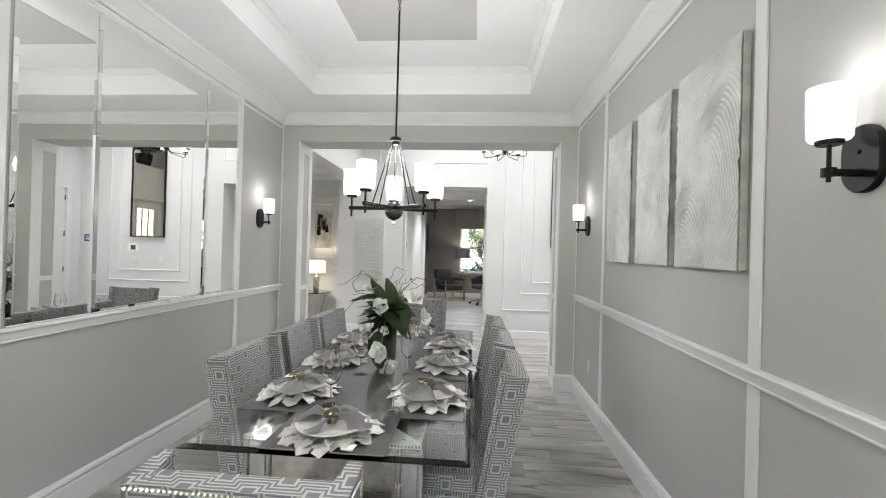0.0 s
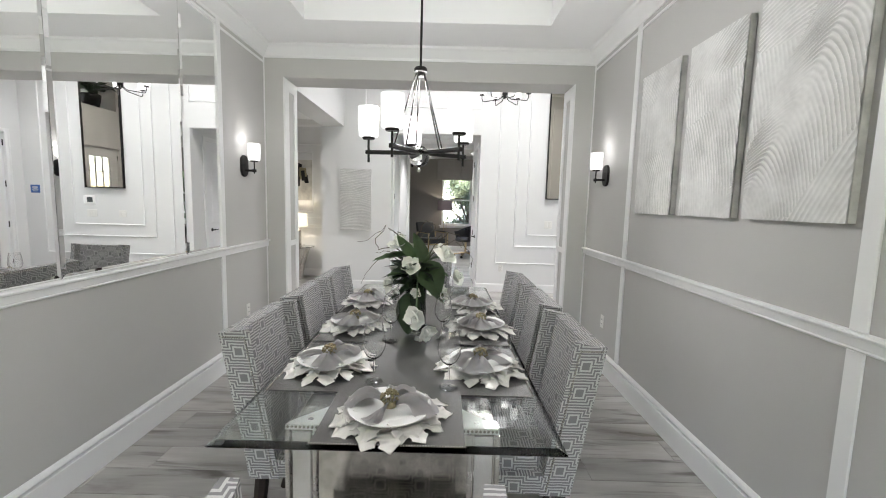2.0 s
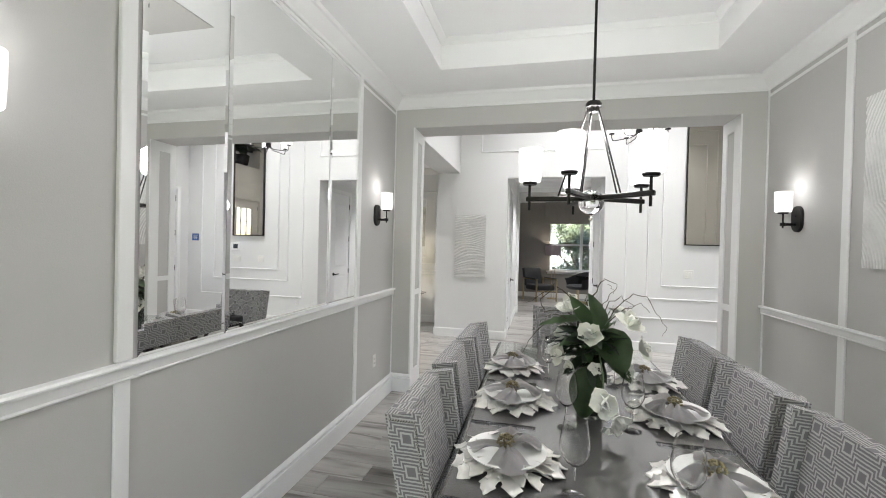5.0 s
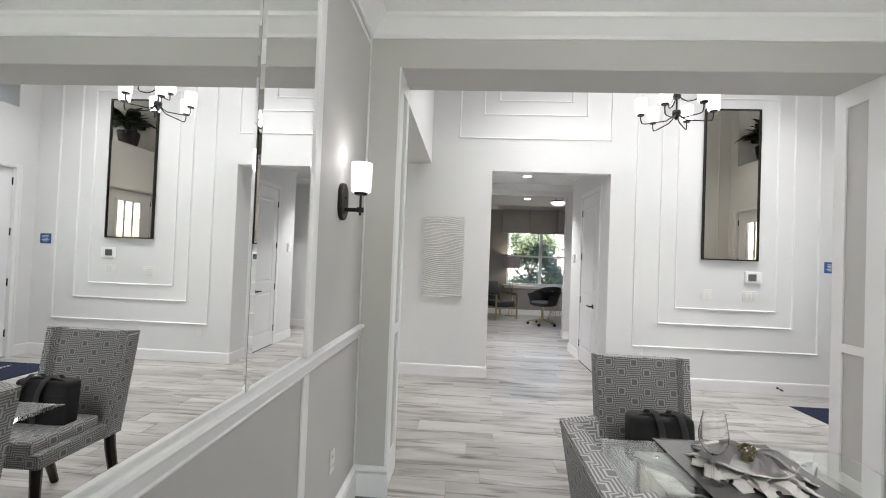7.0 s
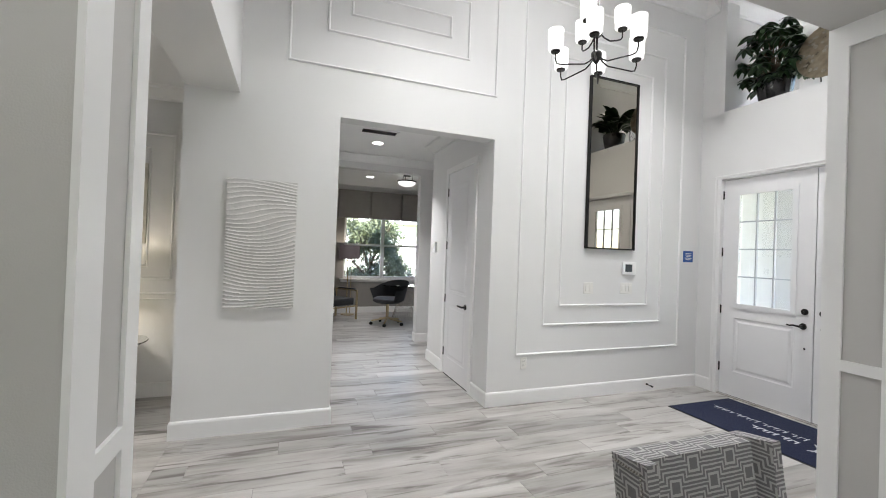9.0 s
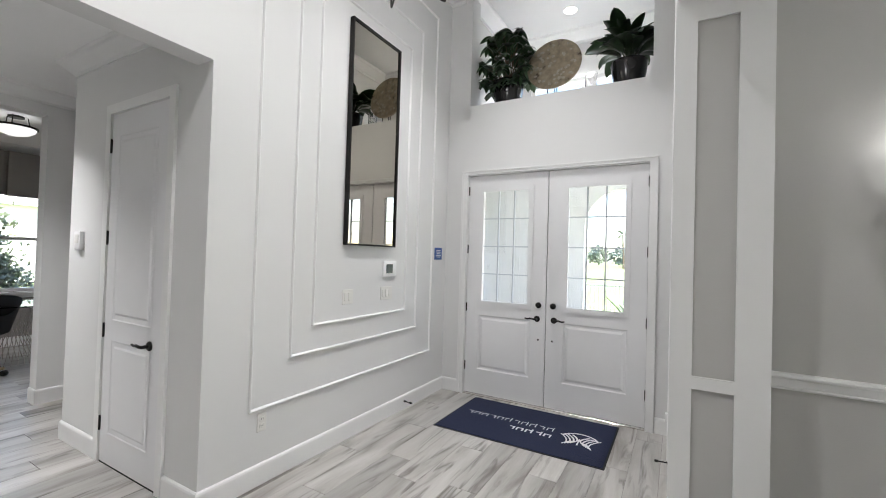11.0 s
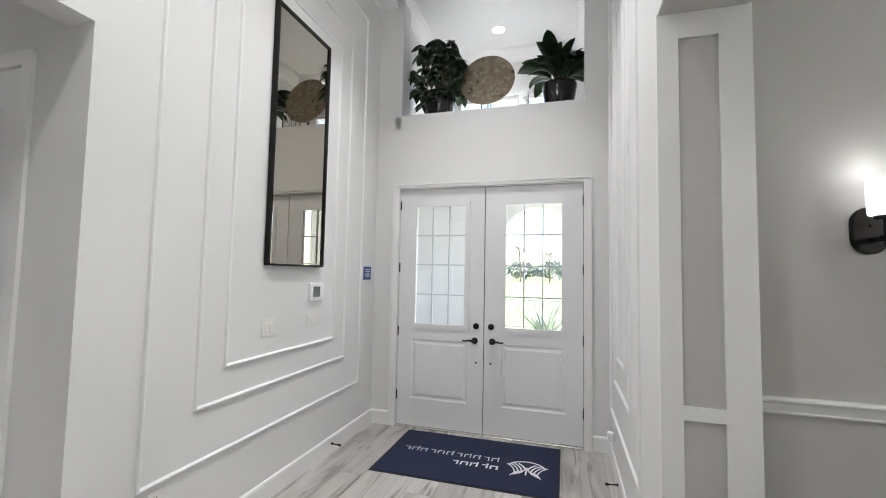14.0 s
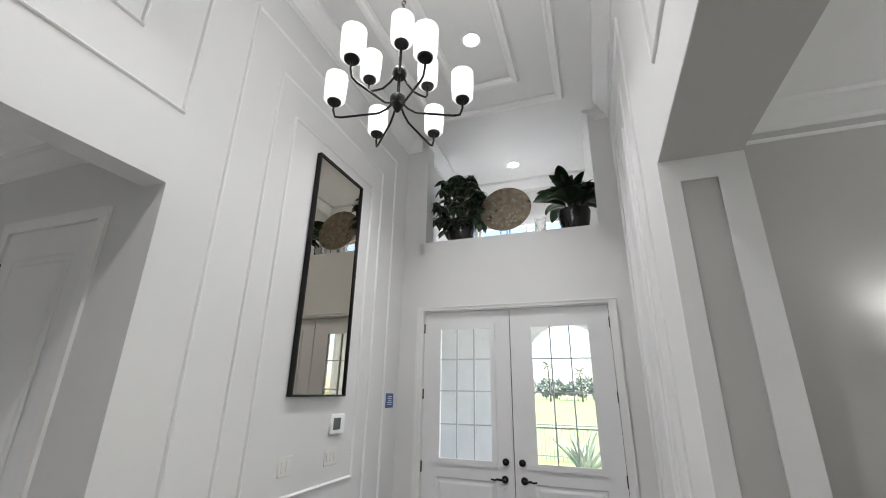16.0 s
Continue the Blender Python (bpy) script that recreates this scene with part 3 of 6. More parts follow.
moulding("baseboard", PLAINBASE, [(OR - 0.014, GY, 0), (DX, GY, 0), (DX, 5.07, 0)], label="plain white baseboard")
moulding("baseboard", PLAINBASE, [(DX, 7.04, 0), (DX, WY, 0), (0.257, WY, 0), (0.257, 7.59, 0)], label="plain white baseboard")
moulding("baseboard", PLAINBASE, [(0.26, 8.50, 0), (0.26, 9.08, 0), (2.4, 9.08, 0)], label="plain white baseboard")
moulding("baseboard", PLAINBASE, [(-1.207, 7.50, 0), (-1.207, WY, 0), (-2.36, WY, 0), (-2.36, 8.3, 0), (-6.0, 8.3, 0)], label="plain white baseboard")
moulding("baseboard", PLAINBASE, [(0.75, 10.14, 0), (0.41, 10.14, 0), (0.41, 10.3, 0)], label="plain white baseboard")
moulding("baseboard", PLAINBASE, [(3.4, OY, 0), (-1.4, OY, 0), (-1.4, 10.3, 0)], label="plain white baseboard")
moulding("baseboard", PLAINBASE, [(-1.15, 10.14, 0), (-1.207, 10.14, 0), (-1.207, 8.6, 0)], label="plain white baseboard")
FCROWN = [(0, 0), (0.015, 0), (0.02, 0.03), (0.07, 0.07), (0.11, 0.11), (0.13, 0.12), (0.14, 0.15), (0, 0.15)]
moulding("foyer_crown", FCROWN, [(DX, 7.055, 4.40), (DX, WY, 4.40), (-1.98, WY, 4.40), (-1.98, GY, 4.40), (DX, GY, 4.40), (DX, 5.048, 4.40)], label="white crown moulding")
moulding("alcove_crown", FCROWN, [(DX, 5.048, 4.40), (AX, 5.048, 4.40), (AX, 7.055, 4.40), (DX, 7.055, 4.40)], label="white crown moulding")
FLAT = [(0, 0), (0.085, 0), (0.085, -0.014), (0.068, -0.02), (0.05, -0.042), (0.02, -0.046), (0.008, -0.02), (0, -0.016)]
for ins in (0.42, 0.81):
    moulding("ceiling_moulding", FLAT, [(DX - 0.3 + 0.42 - ins, GY + ins, 4.55), (DX - 0.3 + 0.42 - ins, WY - ins, 4.55), (-1.68 - 0.42 + ins, WY - ins, 4.55), (-1.68 - 0.42 + ins, GY + ins, 4.55)], label="white rectangular ceiling moulding", closed=True)
moulding("hall_crown", CROWN, [(0.26, WY + 0.16, 2.837), (0.26, 9.08, 2.837), (2.4, 9.08, 2.837)], label="white crown moulding")
moulding("hall_crown", CROWN, [(2.4, 10.14, 2.837), (-1.207, 10.14, 2.837), (-1.207, WY + 0.16, 2.837)], label="white crown moulding")
moulding("office_crown", CROWN, [(3.4, OY, 2.837), (-1.4, OY, 2.837), (-1.4, 10.3, 2.837)], label="white crown moulding")
moulding("side_room_crown", CROWN, [(-2.36, WY, 2.837), (-2.36, 8.3, 2.837), (-6.0, 8.3, 2.837)], label="white crown moulding")
moulding("side_room_rail", RAIL, [(-2.36, 8.3, 0.93), (-6.0, 8.3, 0.93)], label="white chair rail")


def wall_frame(axis, at, a0, a1, z0, z1, side, w=0.022, t=0.016):
    return structure("wall_moulding", frame_bm(axis, at, a0, a1, z0, z1, w, t, side), TRIM, "white rectangular wall moulding", "moulding")


for a0, a1, z0, z1 in ((0.56, 2.73, 0.48, 4.12), (0.86, 2.44, 0.77, 3.82), (1.055, 2.245, 0.965, 3.56)):
    wall_frame('y', WY, a0, a1, z0, z1, -1)
for a0, a1, z0, z1 in ((-1.64, 0.26, 3.0, 4.12), (-1.34, -0.04, 3.3, 3.86), (-1.15, -0.225, 3.475, 3.68)):
    wall_frame('y', WY, a0, a1, z0, z1, -1)
for a0, a1, z0, z1 in ((1.45, 2.86, 0.43, 4.12), (1.78, 2.60, 0.72, 3.82), (1.98, 2.42, 0.93, 3.56)):
    wall_frame('y', GY, a0, a1, z0, z1, 1)
wall_frame('y', GY, -1.64, 0.66, 3.0, 4.12, 1)
wall_frame('y', GY, -1.34, 0.36, 3.3, 3.86, 1)
for a0, a1, z0, z1 in ((-3.95, -2.63, 1.12, 2.52), (-3.75, -2.83, 1.24, 2.38)):
    wall_frame('y', 8.3, a0, a1, z0, z1, -1)

# ground, porch and distance
bm = bmesh.new()
bmesh.ops.create_grid(bm, x_segments=40, y_segments=40, size=400, matrix=Matrix.Translation((60, 0, -0.22)))
structure("ground", bm, GRASS, "green lawn reaching the horizon", "ground")
structure("porch_floor", bbox(DX + 0.2, 9.0, 3.0, 9.6, -0.2, -0.02, 0.01), PAVING, "pale concrete porch", "porch")

# ---- light fittings ----
def shade_bm(r, h, taper=0.94):
    """An open frosted glass cup, standing on its base."""
    return lathe([(0.0, 0.0), (r * taper * 0.9, 0.0), (r * taper, 0.008), (r, h * 0.55), (r, h), (r - 0.005, h), (r - 0.005, h * 0.55), (r * taper - 0.005, 0.012), (0.0, 0.008)], 28)


def shade_parts(parent, place, r=0.056, h=0.155):
    """Frosted shade with its metal cup and stem, lit from within."""
    x, y, z = place
    part("shade", moved(shade_bm(r, h), Matrix.Translation(place)), SHADE, parent, "lit white frosted glass shade")
    part("cup", lathe([(0, -0.012), (r * 0.55, -0.012), (r * 0.62, -0.006), (r * 0.62, 0.0), (0, 0.0)], 24, (x, y, z - 0.001)), BLACK, parent, "black metal cup")


def stadium(w, h, depth, segs=10):
    """A plate with round ends in the yz plane, standing out along +x."""
    bm = bmesh.new()
    r = w / 2
    rim = []
    for k in range(segs + 1):
        a = math.pi * k / segs
        rim.append((r * math.cos(a), h / 2 - r + r * math.sin(a)))
    for k in range(segs + 1):
        a = math.pi + math.pi * k / segs
        rim.append((r * math.cos(a), -h / 2 + r + r * math.sin(a)))
    back = [bm.verts.new((0, y, z)) for y, z in rim]
    mid = [bm.verts.new((depth * 0.75, y, z)) for y, z in rim]
    front = [bm.verts.new((depth, y * 0.93, z * 0.96)) for y, z in rim]
    for a, b in ((back, mid), (mid, front)):
        for k in range(len(rim)):
            k2 = (k + 1) % len(rim)
            bm.faces.new((a[k], a[k2], b[k2], b[k]))
    bm.faces.new(back[::-1])
    bm.faces.new(front)
    return bm


def wall_sconce(place, turn):
    """Plate on the wall, arm out along local +x, lit shade on an upright stem."""
    s = thing("wall_sconce", place, "black wall sconce with a lit frosted glass shade", "wall sconce", "dining room sconces", turn)
    part("backplate", stadium(0.124, 0.193, 0.02), BLACK, s, "oval black backplate")
    part("screw", moved(lathe([(0, 0), (0.006, 0), (0.005, 0.006), (0, 0.007)], 12), pose(0.02, 0, 0.02, 0, 90, 0)), BLACK, s)
    part("arm", bbox(0.018, 0.10, -0.009, 0.009, -0.050, -0.030, 0.003), BLACK, s)
    part("arm_ring", lathe([(0.010, -0.052), (0.018, -0.052), (0.018, -0.028), (0.010, -0.028), (0.010, -0.052)], 20, (0.10, 0, 0)), BLACK, s)
    part("stem", tube([(0.10, 0, -0.068), (0.10, 0, 0.045)], 0.006, 10), BLACK, s)
    shade_parts(s, (0.10, 0, 0.05), 0.054, 0.15)
    return s


SCONCES = [((RX, 1.285, 1.767), 180), ((RX, 4.12, 1.752), 180), ((LX, 1.31, 1.765), 0), ((LX, 4.11, 1.755), 0)]
for p, a in SCONCES:
    wall_sconce(p, a)
    sx = p[0] + (0.10 if a == 0 else -0.10)
    lamp("sconce_bulb", 'POINT', (sx, p[1], p[2] + 0.18), None, 1.35, 0.085, (1.0, 0.99, 1.0))

# dining chandelier
CX, CY = -0.455, 2.62
ch = thing("chandelier", (CX, CY, 0), "black five-light chandelier with lit frosted glass shades", "chandelier")
part("canopy", lathe([(0, 0), (0.065, 0), (0.065, -0.015), (0.02, -0.03), (0, -0.03)], 28, (0, 0, TZ - 0.006)), BLACK, ch)
part("chain", join(*[moved(lathe([(0.009, -0.002), (0.012, 0), (0.009, 0.002), (0.007, 0), (0.009, -0.002)], 12), pose(0, 0, TZ - 0.05 - 0.021 * k, 90, 0, 90 * (k % 2))) for k in range(9)]), BLACK, ch)
part("rod", tube([(0, 0, TZ - 0.235), (0, 0, 2.18)], 0.0065, 10), BLACK, ch)
part("hub", lathe([(0, 0.012), (0.012, 0.012), (0.03, 0.008), (0.036, 0.0), (0.036, -0.016), (0.02, -0.02), (0.02, -0.04), (0, -0.04)], 24, (0, 0, 2.175)), BLACK, ch)
AZ = 1.735
for k in range(5):
    a = radians(102 + 72 * k)
    c, s_ = math.cos(a), math.sin(a)
    part("arm", moved(bbox(0.0, 0.30, -0.011, 0.011, -0.011, 0.011, 0.003), pose(0, 0, AZ, 0, 0, 102 + 72 * k)), BLACK, ch)
    part("stay", tube([(0.022 * c, 0.022 * s_, 2.16), (0.15 * c, 0.15 * s_, AZ + 0.008)], 0.0042, 8), BLACK, ch)
    part("stem", tube([(0.284 * c, 0.284 * s_, AZ - 0.055), (0.284 * c, 0.284 * s_, AZ + 0.075)], 0.0065, 10), BLACK, ch)
    shade_parts(ch, (0.284 * c, 0.284 * s_, AZ + 0.082), 0.056, 0.16)
part("glass_ball", lathe([(0.0, -0.062)] + [(0.058 * math.sin(math.pi * k / 16), -0.058 * math.cos(math.pi * k / 16)) for k in range(1, 16)] + [(0.0, 0.058)], 28, (0, 0, AZ - 0.018)), GLASS, ch, "clear glass ball")
part("finial", lathe([(0, -0.018), (0.008, -0.012), (0.01, 0), (0.004, 0.004), (0.004, 0.02), (0, 0.02)], 16, (0, 0, AZ - 0.09)), SILVER, ch)
lamp("chandelier_glow", 'POINT', (CX, CY, AZ + 0.33), None, 37, 0.12, (1.0, 0.99, 1.0))

# foyer chandelier
HX, HY, HZ = 0.466, 6.08, 2.955
fc = thing("foyer_chandelier", (HX, HY, 0), "black two-tier nine-light chandelier with lit frosted shades", "chandelier")
part("canopy", lathe([(0, 0), (0.07, 0), (0.07, -0.018), (0.02, -0.035), (0, -0.035)], 28, (0, 0, 4.55)), BLACK, fc)
part("chain", join(*[moved(lathe([(0.011, -0.0025), (0.0145, 0), (0.011, 0.0025), (0.0085, 0), (0.011, -0.0025)], 12), pose(0, 0, 4.505 - 0.025 * k, 90, 0, 90 * (k % 2))) for k in range(42)]), BLACK, fc)
part("column", tube([(0, 0, 3.46), (0, 0, HZ - 0.03)], 0.008, 12), BLACK, fc)
part("upper_hub", lathe([(0, 0.02), (0.03, 0.02), (0.036, 0.01), (0.036, -0.01), (0.03, -0.025), (0, -0.025)], 24, (0, 0, HZ + 0.16)), BLACK, fc)
part("lower_hub", lathe([(0, 0.022), (0.03, 0.022), (0.038, 0.012), (0.038, -0.012), (0.02, -0.05), (0.006, -0.07), (0, -0.072)], 24, (0, 0, HZ)), BLACK, fc)
for tier, n, r0, zc, zs, phase in ((0, 6, 0.312, HZ - 0.02, HZ - 0.015, -13), (1, 3, 0.172, HZ + 0.15, HZ + 0.165, 88)):
    for k in range(n):
        a = radians(phase + 360 / n * k)
        c, s_ = math.cos(a), math.sin(a)
        pts = [(0.025, zc), (0.05, zc - 0.03), (0.09, zc - 0.055), (r0 - 0.04, zc - 0.055 - 0.02 * (1 - tier)), (r0 - 0.012, zc - 0.05 - 0.02 * (1 - tier)), (r0, zc - 0.035), (r0, zs + 0.002)]
        part("arm", tube([(c * r, s_ * r, z) for r, z in pts], 0.0055, 8), BLACK, fc)
        shade_parts(fc, (c * r0, s_ * r0, zs + 0.014), 0.054, 0.15)
lamp("foyer_chandelier_glow", 'POINT', (HX, HY, HZ + 0.42), None, 27, 0.15, (1.0, 0.99, 1.0))


def downlight(place, watts, r=0.07):
    d = thing("downlight", place, "round white recessed downlight, switched on", "downlight", "recessed downlights")
    part("ring", lathe([(r, -0.002), (r + 0.018, -0.004), (r + 0.02, 0.0), (r, 0.0), (r, -0.002)], 32), PLASTIC, d)
    part("lens", lathe([(0, -0.002), (r, -0.002), (r, -0.001), (0, -0.001)], 32), DOWN, d, "glowing lens")
    x, y, z = place
    lamp("downlight_beam", 'AREA', (x, y, z - 0.012), (x, y, 0), watts, r * 1.8, (1.0, 0.99, 1.0), spread=100)


# The last two, above the near dining chair, are unseen lamps added for light.
for p, w in (((1.73, 6.06, 4.549), 24), ((-0.6, 6.06, 4.549), 23), ((3.94, 6.1, 4.549), 18), ((-0.485, 9.3, 2.949), 22), ((-0.1, 12.0, 2.949), 9), ((1.8, 12.0, 2.949), 9), ((-3.6, 6.5, 2.949), 16), ((-1.2, 0.3, SZ - 0.001), 6), ((0.25, 0.3, SZ - 0.001), 6)):
    downlight(p, w)

# ---- dining room things ----
def rough_plate(axis_x, y0, y1, z0, z1, thick, ridges, seed):
    """A canvas with combed plaster ridges in arcs; its face looks along -x."""
    bm = bmesh.new()
    ny, nz = 110, 230
    rows = []
    for j in range(nz + 1):
        row = []
        for i in range(ny + 1):
            y = y0 + (y1 - y0) * i / ny
            z = z0 + (z1 - z0) * j / nz
            row.append(bm.verts.new((axis_x - thick - ridges(y, z), y, z)))
        rows.append(row)
    for a, b in zip(rows, rows[1:]):
        for i in range(ny):
            bm.faces.new((a[i], b[i], b[i + 1], a[i + 1]))
    return bm


def palm_ridges(y, z):
    """Sweeps of a plaster comb: a palm-like fan of nested arcs between straight diagonal strokes."""
    n = noise.noise((y * 3, z * 3, 1.7))
    a, b_ = 2.35 - y, z - 1.46
    spine = b_ - 1.55 * a
    if a > -0.22 and abs(spine + 0.10 - 0.05 * n) < 0.30 + 0.25 * a and b_ > -0.02:
        u, deep = b_ + 0.55 * abs(a - b_ * 0.62) ** 1.35 * 2.6 + 0.012 * n, 1.05
    elif a < -0.02 and b_ < 0.62 + 0.3 * a:
        u, deep = math.hypot(y - 3.62, (z - 1.40) * 0.9), 1.0
    elif spine < -0.2:
        u, deep = (a * 0.86 - b_ * 0.5), 0.55
    elif b_ > 0.72:
        u, deep = math.hypot(y - 1.95, (z - 1.75) * 1.2), 0.9
    else:
        u, deep = (a * 0.94 + b_ * 0.24), 0.6
    s = math.sin(u / 0.0108 * math.pi + 2.2 * n + 0.8 * noise.noise((y * 11, z * 11, 3)))
    fade = max(0.08, min(1.0, 0.48 + 1.6 * noise.noise((y * 3.1, z * 3.1, 9))))
    broken = 0.7 + 0.7 * noise.noise((y * 8 + u * 26, z * 8, 4))
    return 0.0066 * deep * s * fade * broken + 0.002 * noise.noise((y * 40, z * 40, 2)) + 0.0025 * noise.noise((y * 7, z * 7, 6))


for y0, y1 in ((2.95, 3.435), (2.385, 2.845), (1.785, 2.305)):
    art = thing("canvas_panel", (0, 0, 0), "pale canvas panel with combed plaster arcs on the greige wall", "wall art", "three plaster canvas panels")
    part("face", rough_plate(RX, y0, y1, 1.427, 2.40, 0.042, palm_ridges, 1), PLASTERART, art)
    part("stretcher", bbox(RX - 0.034, RX - 0.001, y0 + 0.001, y1 - 0.001, 1.428, 2.399, 0.002), material("grey canvas edge", (0.50, 0.495, 0.48), 0.8, bump=0.6, bump_scale=80, vary=0.32, vary_scale=9) if y0 > 2.9 else bpy.data.materials["grey canvas edge"], art, "grey painted canvas edge")

# mirrors on the left wall
MZ0, MZ1 = 1.054, 2.815
for y0, y1 in ((1.822, 2.258), (2.262, 3.233), (3.237, 3.684)):
    mir = thing("wall_mirror_panel", (LX, 0, 0), "tall bevelled frameless mirror panel above the chair rail", "mirror", "wall mirror panels")
    bm = bmesh.new()
    bev, t0, t1 = 0.022, 0.006, 0.0095
    outer = [bm.verts.new((t0, y, z)) for y, z in ((y0, MZ0), (y1, MZ0), (y1, MZ1), (y0, MZ1))]
    inner = [bm.verts.new((t1, y, z)) for y, z in ((y0 + bev, MZ0 + bev), (y1 - bev, MZ0 + bev), (y1 - bev, MZ1 - bev), (y0 + bev, MZ1 - bev))]
    back = [bm.verts.new((0.001, y, z)) for y, z in ((y0, MZ0), (y1, MZ0), (y1, MZ1), (y0, MZ1))]
    bm.faces.new(inner)
    for k in range(4):
        k2 = (k + 1) % 4
        bm.faces.new((outer[k], outer[k2], inner[k2], inner[k]))
        bm.faces.new((back[k], back[k2], outer[k2], outer[k]))
    bm.faces.new(back[::-1])
    part("glass", bm, MIRROR, mir, smooth=False)
structure("mirror_cap", bbox(LX, LX + 0.018, 1.82, 3.685, 2.816, 2.84, 0.003), TRIM, "thin white strip above the mirrors", "moulding")


def outlet(place, turn, label="white duplex wall outlet above the baseboard"):
    o = thing("wall_outlet", place, label, "outlet", "wall outlets", turn)
    part("plate", bbox(-0.035, 0.035, -0.006, 0, -0.058, 0.058, 0.003), CREAM, o)
    for dz in (-0.021, 0.021):
        s = part("socket", bbox(-0.017, 0.017, -0.008, -0.004, dz - 0.014, dz + 0.014, 0.004), CREAM, o)
        part("slots", join(bbox(-0.009, -0.006, -0.0085, -0.007, dz - 0.004, dz + 0.007, 0), bbox(0.006, 0.009, -0.0085, -0.007, dz - 0.004, dz + 0.007, 0)), SCREEN, s)


outlet((RX, 3.99, 0.435), -90)
outlet((LX, 4.13, 0.42), 90)

# table
T = thing("dining_table", (CX, CY, 0), "glass-topped dining table on antique mirrored pedestals", "dining table")
top = bmesh.new()
hx, hy = 0.52, 1.195
for z, ins in ((0.746, 0.012), (0.75, 0.0), (0.754, 0.0), (0.762, 0.022)):
    for sx, sy in ((-1, -1), (1, -1), (1, 1), (-1, 1)):
        top.verts.new((sx * (hx - ins), sy * (hy - ins), z))
top.verts.ensure_lookup_table()
v = top.verts
for r in range(3):
    for k in range(4):
        k2 = (k + 1) % 4
        top.faces.new((v[r * 4 + k], v[r * 4 + k2], v[r * 4 + 4 + k2], v[r * 4 + 4 + k]))
top.faces.new((v[3], v[2], v[1], v[0]))
top.faces.new((v[12], v[13], v[14], v[15]))
part("tabletop", top, TABLEGLASS, T, "clear bevelled glass top", smooth=False)


def pedestal(y_out, way):
    """Mirrored pedestal whose face stands at y_out; way: towards the middle of the table."""
    def span(d0, d1):
        return sorted((y_out + way * d0, y_out + way * d1))
    y0, y1 = span(0.0, 0.235)
    p = part("pedestal", bbox(-0.335, 0.335, y0, y1, 0.09, 0.725, 0.004), ANTIQUE, T, "antique mirrored pedestal")
    a0, a1 = span(-0.02, 0.255)
    part("plinth", bbox(-0.36, 0.36, a0, a1, 0.0, 0.09, 0.006, 2), SILVER, p)
    b0, b1 = span(-0.012, 0.003)
    for x in (-0.338, -0.25, 0.25, 0.338):
        part("corner_post", bbox(x - 0.008, x + 0.008, b0, b1, 0.09, 0.722, 0.003), SILVER, p, smooth=False)
    for x0, x1 in ((-0.326, -0.262), (0.262, 0.326)):
        c0, c1 = span(-0.006, 0.001)
        part("pilaster", bbox(x0, x1, c0, c1, 0.11, 0.715, 0.004), PILASTER, p, "pale silvered side panel", smooth=False)
    bm = bmesh.new()
    rings = []
    for z in (0.726, 0.744):
        rings.append([bm.verts.new((x, y_out + way * d, z)) for x, d in ((-0.340, -0.018), (0.340, -0.018), (0.325, 0.01), (0.10, 0.236), (-0.10, 0.236), (-0.325, 0.01))])
    for k in range(6):
        bm.faces.new((rings[0][k], rings[0][(k + 1) % 6], rings[1][(k + 1) % 6], rings[1][k]))
    bm.faces.new(rings[0][::-1])
    bm.faces.new(rings[1])
    part("top_plate", bm, TRIM, p, "white bevelled top plate", smooth=False)
    nails = bmesh.new()
    for k in range(52):
        bmesh.ops.create_icosphere(nails, subdivisions=1, radius=0.005, matrix=Matrix.Translation((-0.332 + 0.664 * k / 51, y_out - way * 0.019, 0.736)))
    part("nailhead_trim", nails, NAIL, p)
    for x in (-0.27, 0.27):
        part("plate_screw", lathe([(0, 0), (0.009, 0), (0.008, 0.0012), (0, 0.0014)], 14, (x, y_out + way * 0.018, 0.744)), SILVER, p)


pedestal(1.572 - CY, 1)
pedestal(3.690 - CY, -1)


def runner(x0, x1, y0, y1, z, label, group, bead_axis):
    """A flat woven strip with a row of beads along its two short ends."""
    run = thing("table_runner", (CX, CY, z), label, "table runner", group)
    rb = bmesh.new()
    box(rb, x0, x1, y0, y1, 0.0008, 0.0024)
    part("cloth", rb, RUNNER, run)
    beads = bmesh.new()
    ends, lo, hi = ((y0, y1), x0, x1) if bead_axis == 'x' else ((x0, x1), y0, y1)
    n = round((hi - lo) / 0.008)
    for k in range(n + 1):
        c = lo + (hi - lo) * k / n
        for e in ends:
            bmesh.ops.create_icosphere(beads, subdivisions=1, radius=0.0034, matrix=Matrix.Translation((c, e, 0.0034) if bead_axis == 'x' else (e, c, 0.0034)))
    part("bead_edge", beads, NAIL, run, "silver bead edge")["kind"] = "stuff"


for yr in (2.02, 2.57, 3.12):
    runner(-0.49, 0.49, yr - 0.255 - CY, yr + 0.255 - CY, 0.762, "grey woven cross runner lying over the glass table", "cross runners on the table", 'y')
runner(-0.225, 0.225, -1.19, 1.19, 0.7648, "grey beaded runner lying along the glass table", "long runner", 'x')


